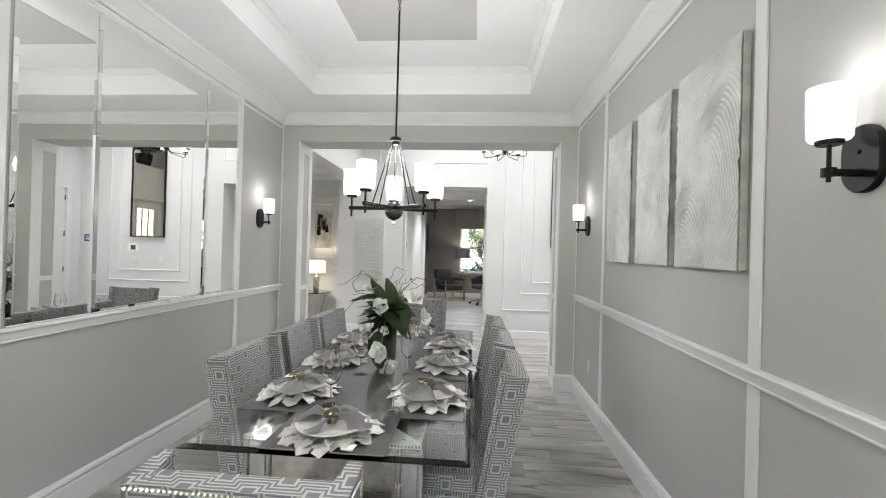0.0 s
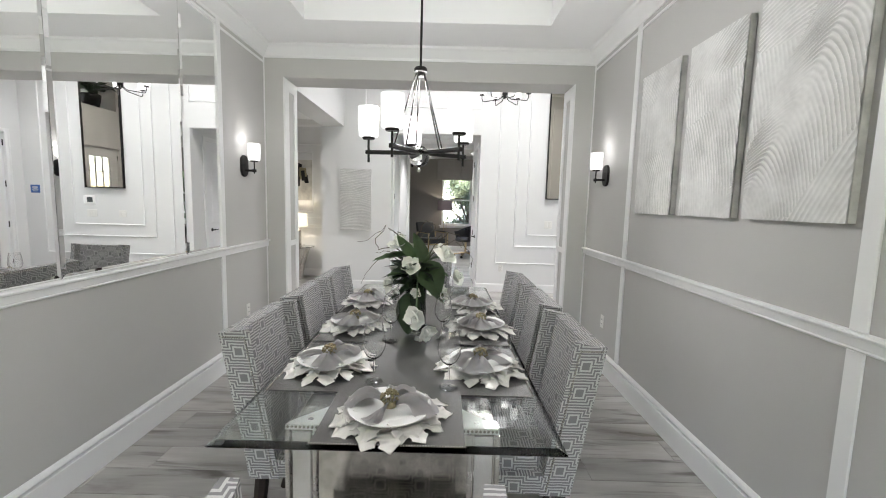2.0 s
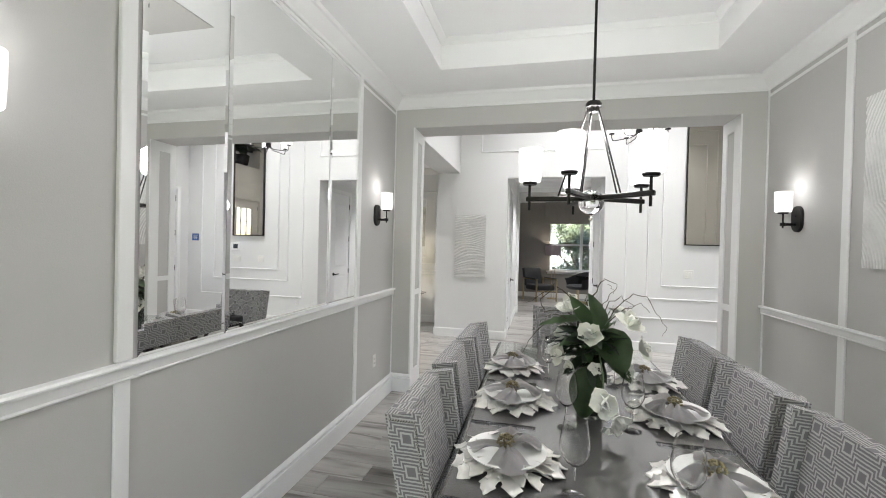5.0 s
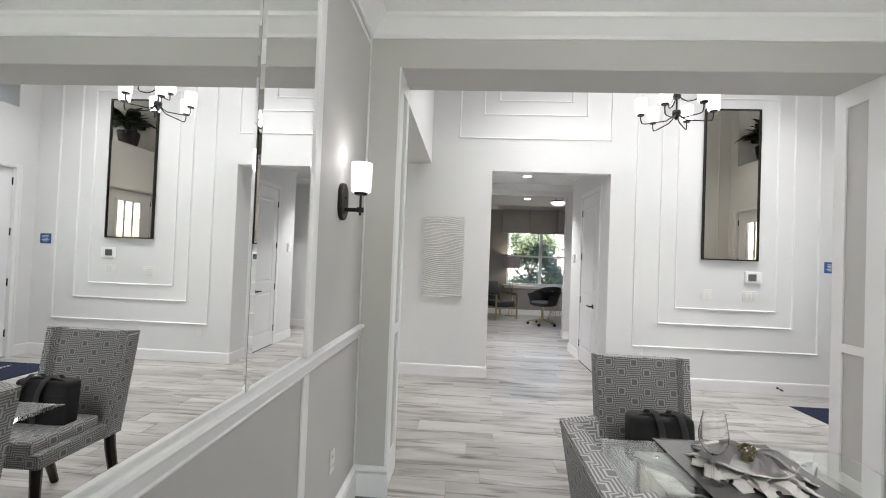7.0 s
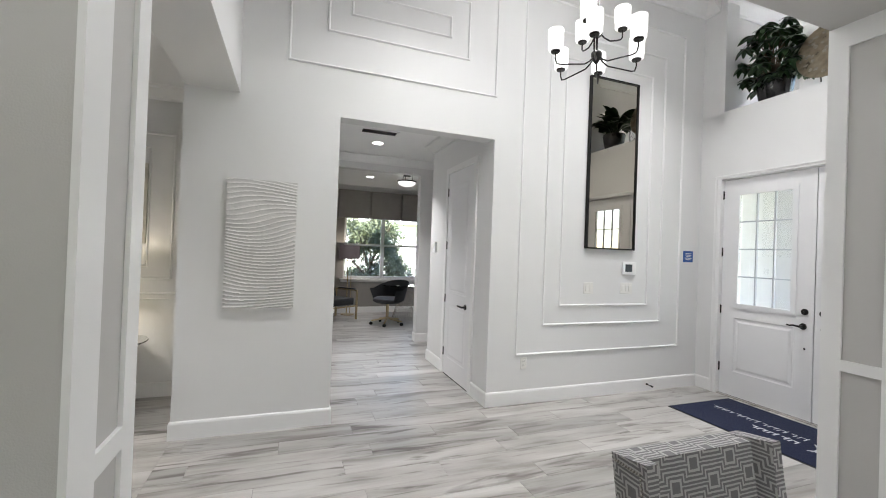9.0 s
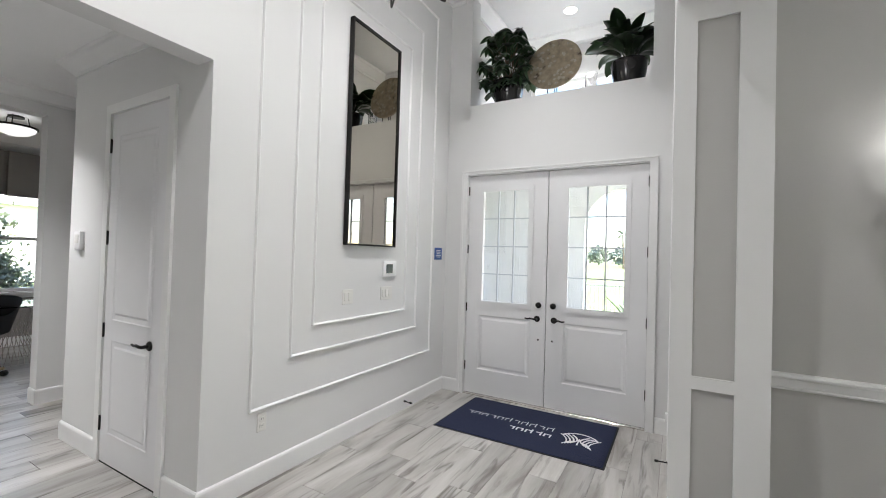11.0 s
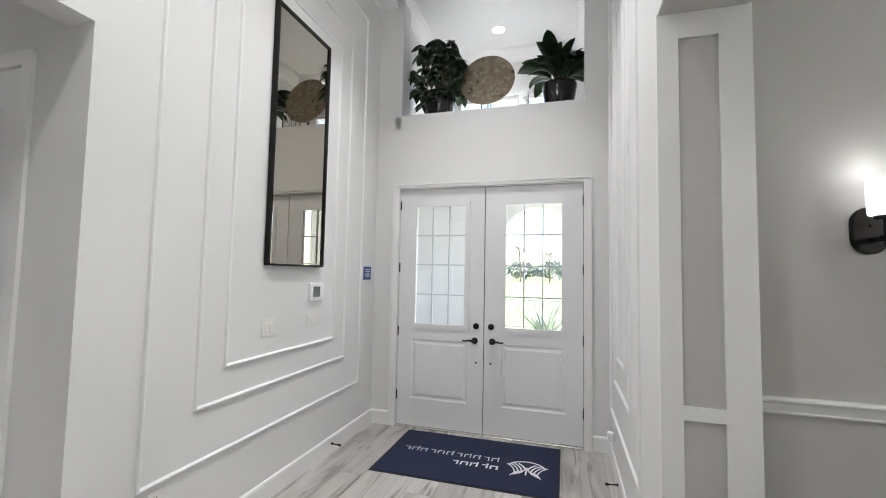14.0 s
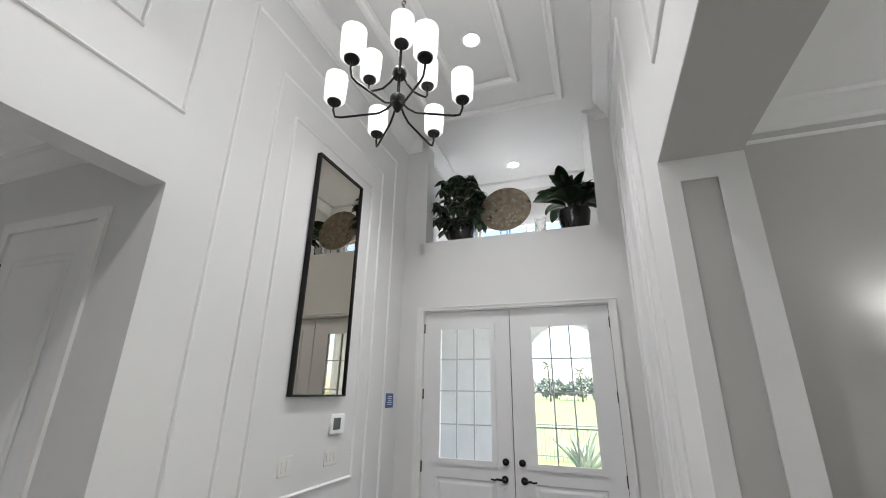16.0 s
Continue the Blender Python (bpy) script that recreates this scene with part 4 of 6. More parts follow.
def dining_chair_mesh(label, group):
    c = thing("dining_chair", (0, 0, 0), label, "chair", group)
    W, H, ZB = 0.252, 0.953, 0.40

    def width(z):
        return W - 0.008 * (H - z) / (H - ZB)

    def lean(z):
        return 0.045 + 0.095 * (z - ZB) / (H - ZB)

    # back panel
    def slab(x0f, x1f, y0, y1, top=H, crown=0.022, n=8, name="backrest", base=0.362, rise=0.0, thin=(0.0, 0.0)):
        bm = bmesh.new()
        rings = []
        for j in range(n + 1):
            z = base + (top - base) * j / n
            w, l = width(z), lean(z)
            rings.append([bm.verts.new((x0f(w) + thin[0], y0 + l, z)), bm.verts.new((x1f(w) - thin[1], y0 + l, z)), bm.verts.new((x1f(w), y1 + l, z)), bm.verts.new((x0f(w), y1 + l, z))])
        for a, b in zip(rings, rings[1:]):
            for k in range(4):
                k2 = (k + 1) % 4
                bm.faces.new((a[k], a[k2], b[k2], b[k]))
        bm.faces.new(rings[0][::-1])
        bm.faces.new(rings[-1])
        for v_ in rings[-1][:2]:
            v_.co.z += rise
        sharp = [e for e in bm.edges if len(e.link_faces) == 2 and e.calc_face_angle(0) > 0.8]
        bmesh.ops.bevel(bm, geom=sharp, offset=crown, segments=4, affect='EDGES', profile=0.55)
        uv_box(bm, (0.03, 0.01))
        lay = bm.loops.layers.uv["UVMap"]
        for f in bm.faces:
            if abs(f.normal.x) > 0.7:
                for lp in f.loops:
                    lp[lay].uv = (lp.vert.co.y - lean(lp.vert.co.z) - (y0 + y1) / 2 + 0.0695, lp.vert.co.z)
        return part(name, bm, FABRIC, c)
    slab(lambda w: -w + 0.001, lambda w: w - 0.001, 0.202, 0.2685, crown=0.014, n=8)
    slab(lambda w: -w, lambda w: -w + 0.056, 0.150, 0.262, name="wing", crown=0.016, rise=0.018, thin=(0.0, 0.020))
    slab(lambda w: w - 0.056, lambda w: w, 0.150, 0.262, name="wing", crown=0.016, rise=0.018, thin=(0.020, 0.0))
    s = bbox(-0.205, 0.205, -0.185, 0.2, 0.40, 0.50, 0.03, 3)
    uv_box(s)
    part("seat", s, FABRIC, c)
    a = bbox(-0.24, 0.24, -0.18, 0.285, 0.362, 0.44, 0.012, 2)
    uv_box(a, (0.05, 0.02))
    part("seat_frame", a, FABRIC, c)
    for x in (-0.2, 0.2):
        part("leg", tube([(x, -0.15, 0.37), (x, -0.15, 0.0)], [0.026, 0.016], 8), LEG, c, "dark stained leg")
        part("leg", tube([(x, 0.272, 0.375), (x, 0.285, 0.26), (x * 1.02, 0.306, 0.13), (x * 1.05, 0.350, 0.0)], [0.029, 0.028, 0.025, 0.020], 8), LEG, c, "dark stained leg")
    nails = bmesh.new()
    n = 38
    for k in range(n):
        z, w = H - 0.012, width(H)
        bmesh.ops.create_icosphere(nails, subdivisions=1, radius=0.0058, matrix=Matrix.Translation((-w + 0.012 + (2 * w - 0.024) * k / (n - 1), 0.2685 + lean(z) - 0.001, z)))
    for sgn in (-1, 1):
        for k in range(1, 11):
            bmesh.ops.create_icosphere(nails, subdivisions=1, radius=0.0058, matrix=Matrix.Translation((sgn * (width(H) - 0.0015), 0.262 + lean(H) - 0.090 * k / 10, H - 0.015)))
        for k in range(1, 50):
            z = H - 0.015 - (H - 0.385) * k / 50
            bmesh.ops.create_icosphere(nails, subdivisions=1, radius=0.0058, matrix=Matrix.Translation((sgn * (width(z) - 0.0015), 0.172 + lean(z), z)))
    part("nailhead_trim", nails, NAIL, c, "pewter nailhead trim")
    return c


chair = dining_chair_mesh("wing-back dining chair in grey and white geometric fabric with nailheads", "dining chairs round the table")
# seat centre, turn: the back looks outward
CH = [(-0.44, 0.872 + 0.41, 180), (0.30 - 0.407, 2.025, -90), (0.30 - 0.407, 2.61, -90), (0.29 - 0.407, 3.17, -90), (-1.15 + 0.407, 2.08, 90), (-1.15 + 0.407, 2.67, 90), (-1.145 + 0.407, 3.22, 90), (-0.475, 4.13, 0)]
chair.matrix_basis = pose(CH[0][0], CH[0][1], 0, 0, 0, CH[0][2])
for x, y, a in CH[1:]:
    copy_thing(chair, pose(x, y, 0, 0, 0, a))

# bag on the far chair
bag = thing("laptop_bag", (-0.475, 4.19, 0.49), "black nylon laptop bag with grey straps on a chair", "bag")
b = bbox(-0.17, 0.17, -0.05, 0.05, 0.0, 0.27, 0.03, 3)
for vv in b.verts:
    vv.co.y += 0.25 * vv.co.z * 0.35
    vv.co.x *= 1 - 0.12 * vv.co.z
part("body", b, BAGCLOTH, bag)
bag.scale = (0.96, 0.96, 0.88)
part("zip", tube([(-0.15, 0.0, 0.262), (-0.05, 0.004, 0.277), (0.05, 0.004, 0.277), (0.15, 0.0, 0.262)], 0.006, 6), RUBBER, bag)
for x, off in ((-0.06, 0.0), (0.035, 0.02)):
    st = bmesh.new()
    pts = [(-0.066, 0.02), (-0.068, 0.14), (-0.06, 0.22), (-0.045, 0.275), (-0.01, 0.30), (0.03, 0.295), (0.05, 0.26)]
    prev = None
    for i, (yy, zz) in enumerate(pts):
        xx = x + off + 0.06 * (1 - i / 6)
        pair = [st.verts.new((xx - 0.017, yy + 0.02 * zz, zz)), st.verts.new((xx + 0.017, yy + 0.02 * zz, zz))]
        if prev:
            st.faces.new((prev[0], prev[1], pair[1], pair[0]))
        prev = pair
    bmesh.ops.solidify(st, geom=st.faces[:], thickness=0.004)
    part("strap", st, STRAP, bag, "grey webbing strap")


# place settings
def leaf_blade(length, width, curl, lift, segs=5, fold=0.2, notch=0.0):
    """A pointed leaf along +x from the origin."""
    bm = bmesh.new()
    rows = []
    for i in range(segs + 1):
        t = i / segs
        w = width * math.sin(math.pi * (0.12 + 0.88 * t) ** 0.9) ** 0.8 if t < 1 else 0.0
        w = max(w * (1 + (notch if i % 2 else -notch)), 0.0006)
        z = lift * t + curl * t * t
        x = length * t
        rows.append([bm.verts.new((x, -w, z + fold * w)), bm.verts.new((x, 0, z)), bm.verts.new((x, w, z + fold * w))])
    for a, b_ in zip(rows, rows[1:]):
        for k in range(2):
            bm.faces.new((a[k], b_[k], b_[k + 1], a[k + 1]))
    return bm


def holly_leaf(rr, length, width, droop):
    """A toothed leaf along +x: a pointed tip, two teeth a side, a raised midrib and curled rims."""
    bm = bmesh.new()
    outline = ((0.0, 0.45), (0.18, 0.78), (0.34, 0.84), (0.46, 1.16), (0.56, 0.80), (0.68, 0.72), (0.76, 0.90), (0.84, 0.46), (0.92, 0.26), (1.0, 0.0))
    curl = [rr.uniform(-0.006, 0.020), rr.uniform(-0.006, 0.020)]
    rows = []
    for t, f in outline:
        w = max(width * f, 0.0008)
        z = 0.010 * math.sin(math.pi * min(1, t * 1.15)) - droop * t * t
        back = 0.06 * length * (f > 1) * rr.uniform(0.5, 1.5)
        row = []
        for q in (-1.0, -0.55, 0.0, 0.55, 1.0):
            edge = abs(q)
            row.append(bm.verts.new((length * t + back * edge, q * w, z - 0.005 * edge + curl[q > 0] * edge ** 3 * (f + 0.2))))
        rows.append(row)
    for a, b_ in zip(rows, rows[1:]):
        for k in range(4):
            bm.faces.new((a[k], b_[k], b_[k + 1], a[k + 1]))
    return bm


def charger_bm(seed):
    rr = random.Random(seed)
    pieces = []
    for ring, n, r0, ln, wd, z in ((0, 13, 0.085, 0.118, 0.036, 0.006), (1, 12, 0.065, 0.108, 0.034, 0.014)):
        for k in range(n):
            a = 360 / n * (k + 0.5 * ring) + rr.uniform(-5, 5)
            lf = holly_leaf(rr, ln * rr.uniform(0.88, 1.08), wd * rr.uniform(0.9, 1.1), rr.uniform(-0.004, 0.006))
            pieces.append(moved(lf, pose(0, 0, z, 0, 0, a) @ pose(r0, 0, 0, rr.uniform(-17, 17), 0, rr.uniform(-8, 8))))
    pieces.append(lathe([(0, 0.001), (0.10, 0.001), (0.10, 0.016), (0, 0.016)], 24))
    bm = join(*pieces)
    bmesh.ops.solidify(bm, geom=bm.faces[:], thickness=0.0022)
    return bm


def napkin_fan(rr, length, spread, folds, lift, droop):
    """A gathered half of a napkin bow, opening along +x in a few soft folds."""
    bm = bmesh.new()
    nu, nv = 10, 22
    shift, tilt = rr.uniform(0, 6.28), rr.uniform(-0.25, 0.25)
    rows = []
    for i in range(nu + 1):
        t = i / nu
        row = []
        for j in range(nv + 1):
            s = j / nv * 2 - 1
            ang = s * spread * (0.30 + 0.70 * t ** 0.7) + tilt * t
            r = 0.010 + length * t * (1 - 0.20 * abs(s) ** 1.6 + 0.05 * math.sin(4 * s + shift))
            fold = 0.012 * math.sin(s * math.pi * folds + shift) * (1 - 0.45 * t) + 0.004 * math.sin(s * 9 + 3 * t + shift) * t
            z = 0.016 + lift * math.sin(math.pi * min(1, t * 1.1)) - droop * t * t + fold - 0.006 * s * s
            row.append(bm.verts.new((r * math.cos(ang), r * math.sin(ang), max(z, 0.002 + 0.003 * abs(math.sin(7 * s + shift))))))
        rows.append(row)
    for a, b_ in zip(rows, rows[1:]):
        for j in range(nv):
            bm.faces.new((a[j], b_[j], b_[j + 1], a[j + 1]))
    bmesh.ops.solidify(bm, geom=bm.faces[:], thickness=0.0025)
    return bm


bead_bm = bmesh.new()
bmesh.ops.create_icosphere(bead_bm, subdivisions=1, radius=1.0)
BEAD = mesh_of("bead", bead_bm, BERRY)


def place_setting(x, y, turn, seed):
    z0 = 0.768
    ch_ = thing("charger_plate", (x, y, z0), "pearly leaf-edged charger plate on the glass table", "charger plate", "chargers on the table", turn)
    part("leaves", charger_bm(seed), CHARGER, ch_)
    pl = thing("dinner_plate", (x, y, z0 + 0.022), "white china dinner plate on a leaf charger", "plate", "dinner plates on the table", turn)
    part("plate", lathe([(0, 0.004), (0.075, 0.004), (0.085, 0.008), (0.13, 0.017), (0.134, 0.019), (0.134, 0.022), (0.128, 0.021), (0.085, 0.013), (0.072, 0.009), (0, 0.009)], 48), CHINA, pl)
    na = thing("napkin", (x, y, z0 + 0.036), "lilac grey linen napkin folded as a bow", "napkin", "napkins on the plates", turn)
    rr = random.Random(seed + 50)
    lobes = [napkin_fan(rr, 0.150, 0.62, 1.7, 0.024, 0.012), moved(napkin_fan(rr, 0.150, 0.66, 1.8, 0.026, 0.010), pose(0, 0, 0, 0, 0, 165 + rr.uniform(-10, 10))),
             moved(napkin_fan(rr, 0.125, 0.30, 0.9, 0.010, 0.012), pose(0, 0, 0.002, 0, 0, 262 + rr.uniform(-14, 14))),
             moved(napkin_fan(rr, 0.125, 0.50, 1.2, 0.022, 0.006), pose(0, 0, 0.003, 0, 0, 100 + rr.uniform(-20, 20)))]
    part("cloth", join(*lobes), NAPKIN, na)
    ri = thing("napkin_ring", (x, y, z0 + 0.052), "napkin ring with a cluster of antique gold beads", "napkin ring", "napkin rings", turn)
    part("band", lathe([(0.018, -0.014), (0.021, -0.012), (0.021, 0.006), (0.018, 0.008), (0.018, -0.014)], 20), BERRY, ri)
    for k in range(52):
        a, e = rr.uniform(0, 6.283), math.asin(rr.uniform(0.05, 1))
        ob = new("bead", BEAD)
        ob.parent = ri
        ob.matrix_basis = Matrix.Translation((0.029 * math.cos(a) * math.cos(e), 0.029 * math.sin(a) * math.cos(e), 0.012 + 0.028 * math.sin(e))) @ Matrix.Scale(rr.uniform(0.0042, 0.0062), 4)


SETTINGS = [(-0.467, 1.585, 0), (-0.775, 2.0, -80), (-0.79, 2.57, -85), (-0.82, 3.12, -95), (-0.14, 2.0, 82), (-0.09, 2.57, 88), (-0.10, 3.06, 97), (-0.455, 3.58, 175)]
for i, (x, y, a) in enumerate(SETTINGS):
    place_setting(x, y, a, i)


def wine_glass(x, y):
    g = thing("wine_glass", (x, y, 0.7668), "clear stemmed wine glass standing on the table", "wine glass", "wine glasses on the table")
    part("foot", lathe([(0, 0), (0.036, 0), (0.036, 0.002), (0.012, 0.006), (0.005, 0.012), (0, 0.012)], 32), GLASS, g)
    part("stem", tube([(0, 0, 0.010), (0, 0, 0.092)], 0.0036, 10), GLASS, g)
    part("bowl", lathe([(0.0, 0.090), (0.012, 0.093), (0.030, 0.108), (0.043, 0.135), (0.045, 0.16), (0.038, 0.205), (0.033, 0.232), (0.032, 0.232), (0.037, 0.205), (0.0435, 0.16), (0.0415, 0.136), (0.029, 0.11), (0.011, 0.096), (0.0, 0.094)], 36), GLASS, g)


for x, y in ((-0.565, 1.855), (-0.275, 1.815), (-0.56, 2.33), (-0.30, 2.38), (-0.62, 2.95), (-0.28, 2.92), (-0.63, 3.48)):
    wine_glass(x, y)

# flower arrangement
VX, VY = -0.45, 2.50
vase = thing("flower_vase", (VX, VY, 0.7675), "tall smoked glass vase with magnolias, large leaves and curly twigs", "vase of flowers")
part("vase", lathe([(0, 0), (0.052, 0), (0.055, 0.01), (0.058, 0.28), (0.055, 0.28), (0.051, 0.015), (0, 0.012)], 32), SMOKE, vase, "smoked glass cylinder vase")
rf = random.Random(11)
stems = bmesh.new()
for k in range(16):
    a = rf.uniform(0, 6.28)
    r = rf.uniform(0.0, 0.035)
    tube([(r * math.cos(a), r * math.sin(a), 0.02), (r * 0.7 * math.cos(a + 1), r * 0.7 * math.sin(a + 1), 0.18), (0.05 * math.cos(a), 0.05 * math.sin(a), 0.36)], 0.004, 6, stems)
part("stems", stems, LEAF, vase)


def big_leaf(length, width):
    bm = bmesh.new()
    rows = []
    n = 12
    for i in range(n + 1):
        t = i / n
        w = max(0.001, width * (math.sin(math.pi * t ** 0.75)) ** 0.75)
        row = []
        for j in range(7):
            s = j / 3 - 1
            row.append(bm.verts.new((length * t, s * w, 0.05 * t - 0.16 * length * t * t * 1.4 + 0.35 * w * s * s + 0.004 * math.sin(t * 30) * abs(s))))
        rows.append(row)
    for a, b_ in zip(rows, rows[1:]):
        for j in range(6):
            bm.faces.new((a[j], b_[j], b_[j + 1], a[j + 1]))
    bmesh.ops.solidify(bm, geom=bm.faces[:], thickness=0.0015)
    return bm


def leaf_between(base, tip, half_width, facing):
    """A large leaf from base to tip, its upper side turned towards facing."""
    along = Vector(tip) - Vector(base)
    ax = along.normalized()
    up = Vector(facing)
    up = (up - ax * up.dot(ax)).normalized()
    side = up.cross(ax)
    turn = Matrix((ax, side, up)).transposed().to_4x4()
    return moved(big_leaf(along.length, half_width), Matrix.Translation(base) @ turn)


for base, tip, half, facing in (((0.03, -0.03, 0.385), (0.125, -0.10, 0.225), 0.078, (0.25, -1, 0.45)), ((0.05, -0.02, 0.36), (-0.02, 0.01, 0.535), 0.036, (0.35, -1, 0.15)),
                                ((-0.01, 0.0, 0.42), (-0.23, -0.03, 0.385), 0.026, (0, -0.6, 1)), ((-0.015, -0.062, 0.235), (-0.035, -0.066, 0.0), 0.066, (-0.25, -1, 0.05)),
                                ((0, 0.02, 0.36), (-0.08, 0.17, 0.40), 0.045, (0, 0.4, 1)), ((0.02, 0.02, 0.36), (0.12, 0.14, 0.37), 0.05, (0, 0.3, 1)), ((0, 0, 0.34), (-0.13, 0.05, 0.26), 0.04, (-1, -0.3, 0.7)),
                                ((0.02, 0.0, 0.34), (0.17, 0.02, 0.29), 0.04, (0.3, -0.4, 1)), ((0, 0.03, 0.33), (0.03, 0.16, 0.2), 0.05, (0, 1, 0.4)), ((0.0, -0.02, 0.40), (-0.10, -0.04, 0.53), 0.030, (-0.3, -1, 0.3)),
                                ((-0.02, -0.03, 0.33), (-0.14, -0.09, 0.30), 0.032, (-0.2, -0.6, 1)), ((0.04, -0.02, 0.30), (0.15, -0.06, 0.17), 0.038, (0.5, -1, 0.4))):
    part("leaf", leaf_between(base, tip, half, facing), LEAF, vase)
for k in range(90):
    a, p = rf.uniform(0, 360), rf.uniform(-45, 35)
    part("leaf", moved(leaf_blade(rf.uniform(0.07, 0.15), rf.uniform(0.013, 0.026), -0.012, 0.01, 6), pose(0.04 * math.cos(radians(a)), 0.04 * math.sin(radians(a)), rf.uniform(0.25, 0.37), 0, 0, a) @ pose(0, 0, 0, rf.uniform(-40, 40), -p, 0)), DARKLEAF, vase)
for k in range(14):
    a, p = rf.uniform(-60, 90), rf.uniform(40, 75)
    part("grass_blade", moved(leaf_blade(rf.uniform(0.12, 0.19), 0.003, -0.05, 0.0, 6), pose(0.03, 0, 0.34, 0, 0, a) @ pose(0, 0, 0, 0, -p, 0)), LEAF, vase)


def petal(length, width, cup):
    """A rounded petal along +x, cupped upwards."""
    bm = bmesh.new()
    rows = []
    for i in range(8):
        t = i / 7
        w = max(0.0012, width * min(1.0, 0.22 + 1.5 * t) * math.sqrt(max(0.0, 1 - (max(0.0, t - 0.5) / 0.5) ** 2.4)))
        rows.append([bm.verts.new((length * t * (1 - 0.10 * q * q), q * w, cup * length * t * t + 0.30 * w * q * q - 0.03 * length * math.sin(5 * t))) for q in (-1, -0.5, 0, 0.5, 1)])
    for a, b_ in zip(rows, rows[1:]):
        for q in range(4):
            bm.faces.new((a[q], b_[q], b_[q + 1], a[q + 1]))
    return bm


def magnolia(place, size, head, pitch):
    blades = []
    for k in range(8):
        inner = k >= 5
        blades.append(moved(petal(size * (0.72 if inner else rf.uniform(0.9, 1.12)), size * rf.uniform(0.40, 0.52), 0.5 if inner else rf.uniform(-0.15, 0.35)),
                            pose(0, 0, 0, 0, 0, (120 if inner else 72) * k + rf.uniform(-14, 14)) @ pose(0.003, 0, 0, rf.uniform(-15, 15), -55 if inner else rf.uniform(-38, -8), 0)))
    bm = join(*blades)
    bmesh.ops.solidify(bm, geom=bm.faces[:], thickness=0.001)
    return part("blossom", moved(bm, Matrix.Translation(place) @ pose(0, 0, 0, 0, pitch, head)), PETAL, vase, "white magnolia blossom")


for p, s_, hd, pt in (((-0.085, 0.0, 0.46), 0.070, 230, 35), ((-0.015, -0.09, 0.365), 0.062, 255, 60), ((0.15, 0.0, 0.405), 0.066, 320, 40), ((0.20, 0.02, 0.30), 0.062, 330, 65), ((-0.125, -0.03, 0.265), 0.055, 215, 70), ((0.12, 0.06, 0.44), 0.05, 20, 30),
                      ((0.02, -0.27, 0.15), 0.068, 265, 75), ((0.065, -0.245, 0.085), 0.058, 300, 110), ((0.04, -0.25, 0.05), 0.026, 280, 130), ((0.0, 0.13, 0.42), 0.055, 90, 30), ((-0.11, 0.11, 0.32), 0.05, 140, 60), ((0.14, -0.04, 0.22), 0.04, 340, 90), ((0.01, -0.1, 0.24), 0.03, 250, 90), ((-0.09, -0.07, 0.23), 0.028, 230, 90)):
    magnolia(p, s_, hd, pt)
part("drooping_stem", tube([(0.01, -0.03, 0.30), (0.015, -0.13, 0.31), (0.02, -0.22, 0.24), (0.02, -0.26, 0.15)], 0.003, 6), LEAF, vase)


def twig(knots, start=0.0024):
    pts = []
    for a, b_ in zip(knots, knots[1:]):
        a, b_ = Vector(a), Vector(b_)
        for i in range(3):
            pts.append(a.lerp(b_, i / 3) + Vector([rf.uniform(-0.007, 0.007) for q in range(3)]))
    pts.append(Vector(knots[-1]))
    part("twig", tube(pts, [start - (start - 0.0008) * i / len(pts) for i in range(len(pts))], 5), TWIG, vase)


twig([(-0.02, 0, 0.38), (-0.12, 0.01, 0.46), (-0.20, 0.0, 0.44), (-0.22, 0.0, 0.50), (-0.16, -0.01, 0.57), (-0.24, -0.02, 0.50), (-0.31, -0.03, 0.485)], 0.003)
twig([(-0.03, 0.02, 0.40), (-0.10, 0.02, 0.52), (-0.16, 0.0, 0.565), (-0.11, 0.0, 0.53), (-0.06, 0.01, 0.52)])
twig([(-0.05, 0, 0.38), (-0.15, -0.02, 0.44), (-0.215, -0.02, 0.43)])
twig([(-0.05, 0, 0.36), (-0.16, 0.0, 0.42), (-0.23, -0.01, 0.36), (-0.27, -0.01, 0.30), (-0.29, -0.02, 0.26)])
twig([(0.0, 0, 0.38), (0.0, 0, 0.50), (0.02, 0, 0.57), (0.05, 0, 0.605), (0.10, 0, 0.585), (0.085, 0, 0.54)], 0.003)
twig([(0.03, 0, 0.38), (0.05, 0.01, 0.49), (0.09, 0.01, 0.55), (0.06, 0.0, 0.58)])
twig([(0.04, 0, 0.38), (0.12, 0.01, 0.50), (0.17, 0.01, 0.54), (0.22, 0.01, 0.53), (0.26, 0.0, 0.46), (0.30, 0.0, 0.41), (0.285, 0.0, 0.37)])
twig([(0.05, 0.02, 0.38), (0.14, 0.03, 0.47), (0.20, 0.03, 0.50), (0.24, 0.03, 0.46)])
twig([(0.03, 0.02, 0.40), (0.08, 0.05, 0.50), (0.13, 0.05, 0.52), (0.17, 0.05, 0.49), (0.15, 0.05, 0.45)])
twig([(0.0, 0.03, 0.38), (-0.02, 0.12, 0.47), (0.03, 0.17, 0.52), (0.0, 0.2, 0.48)])

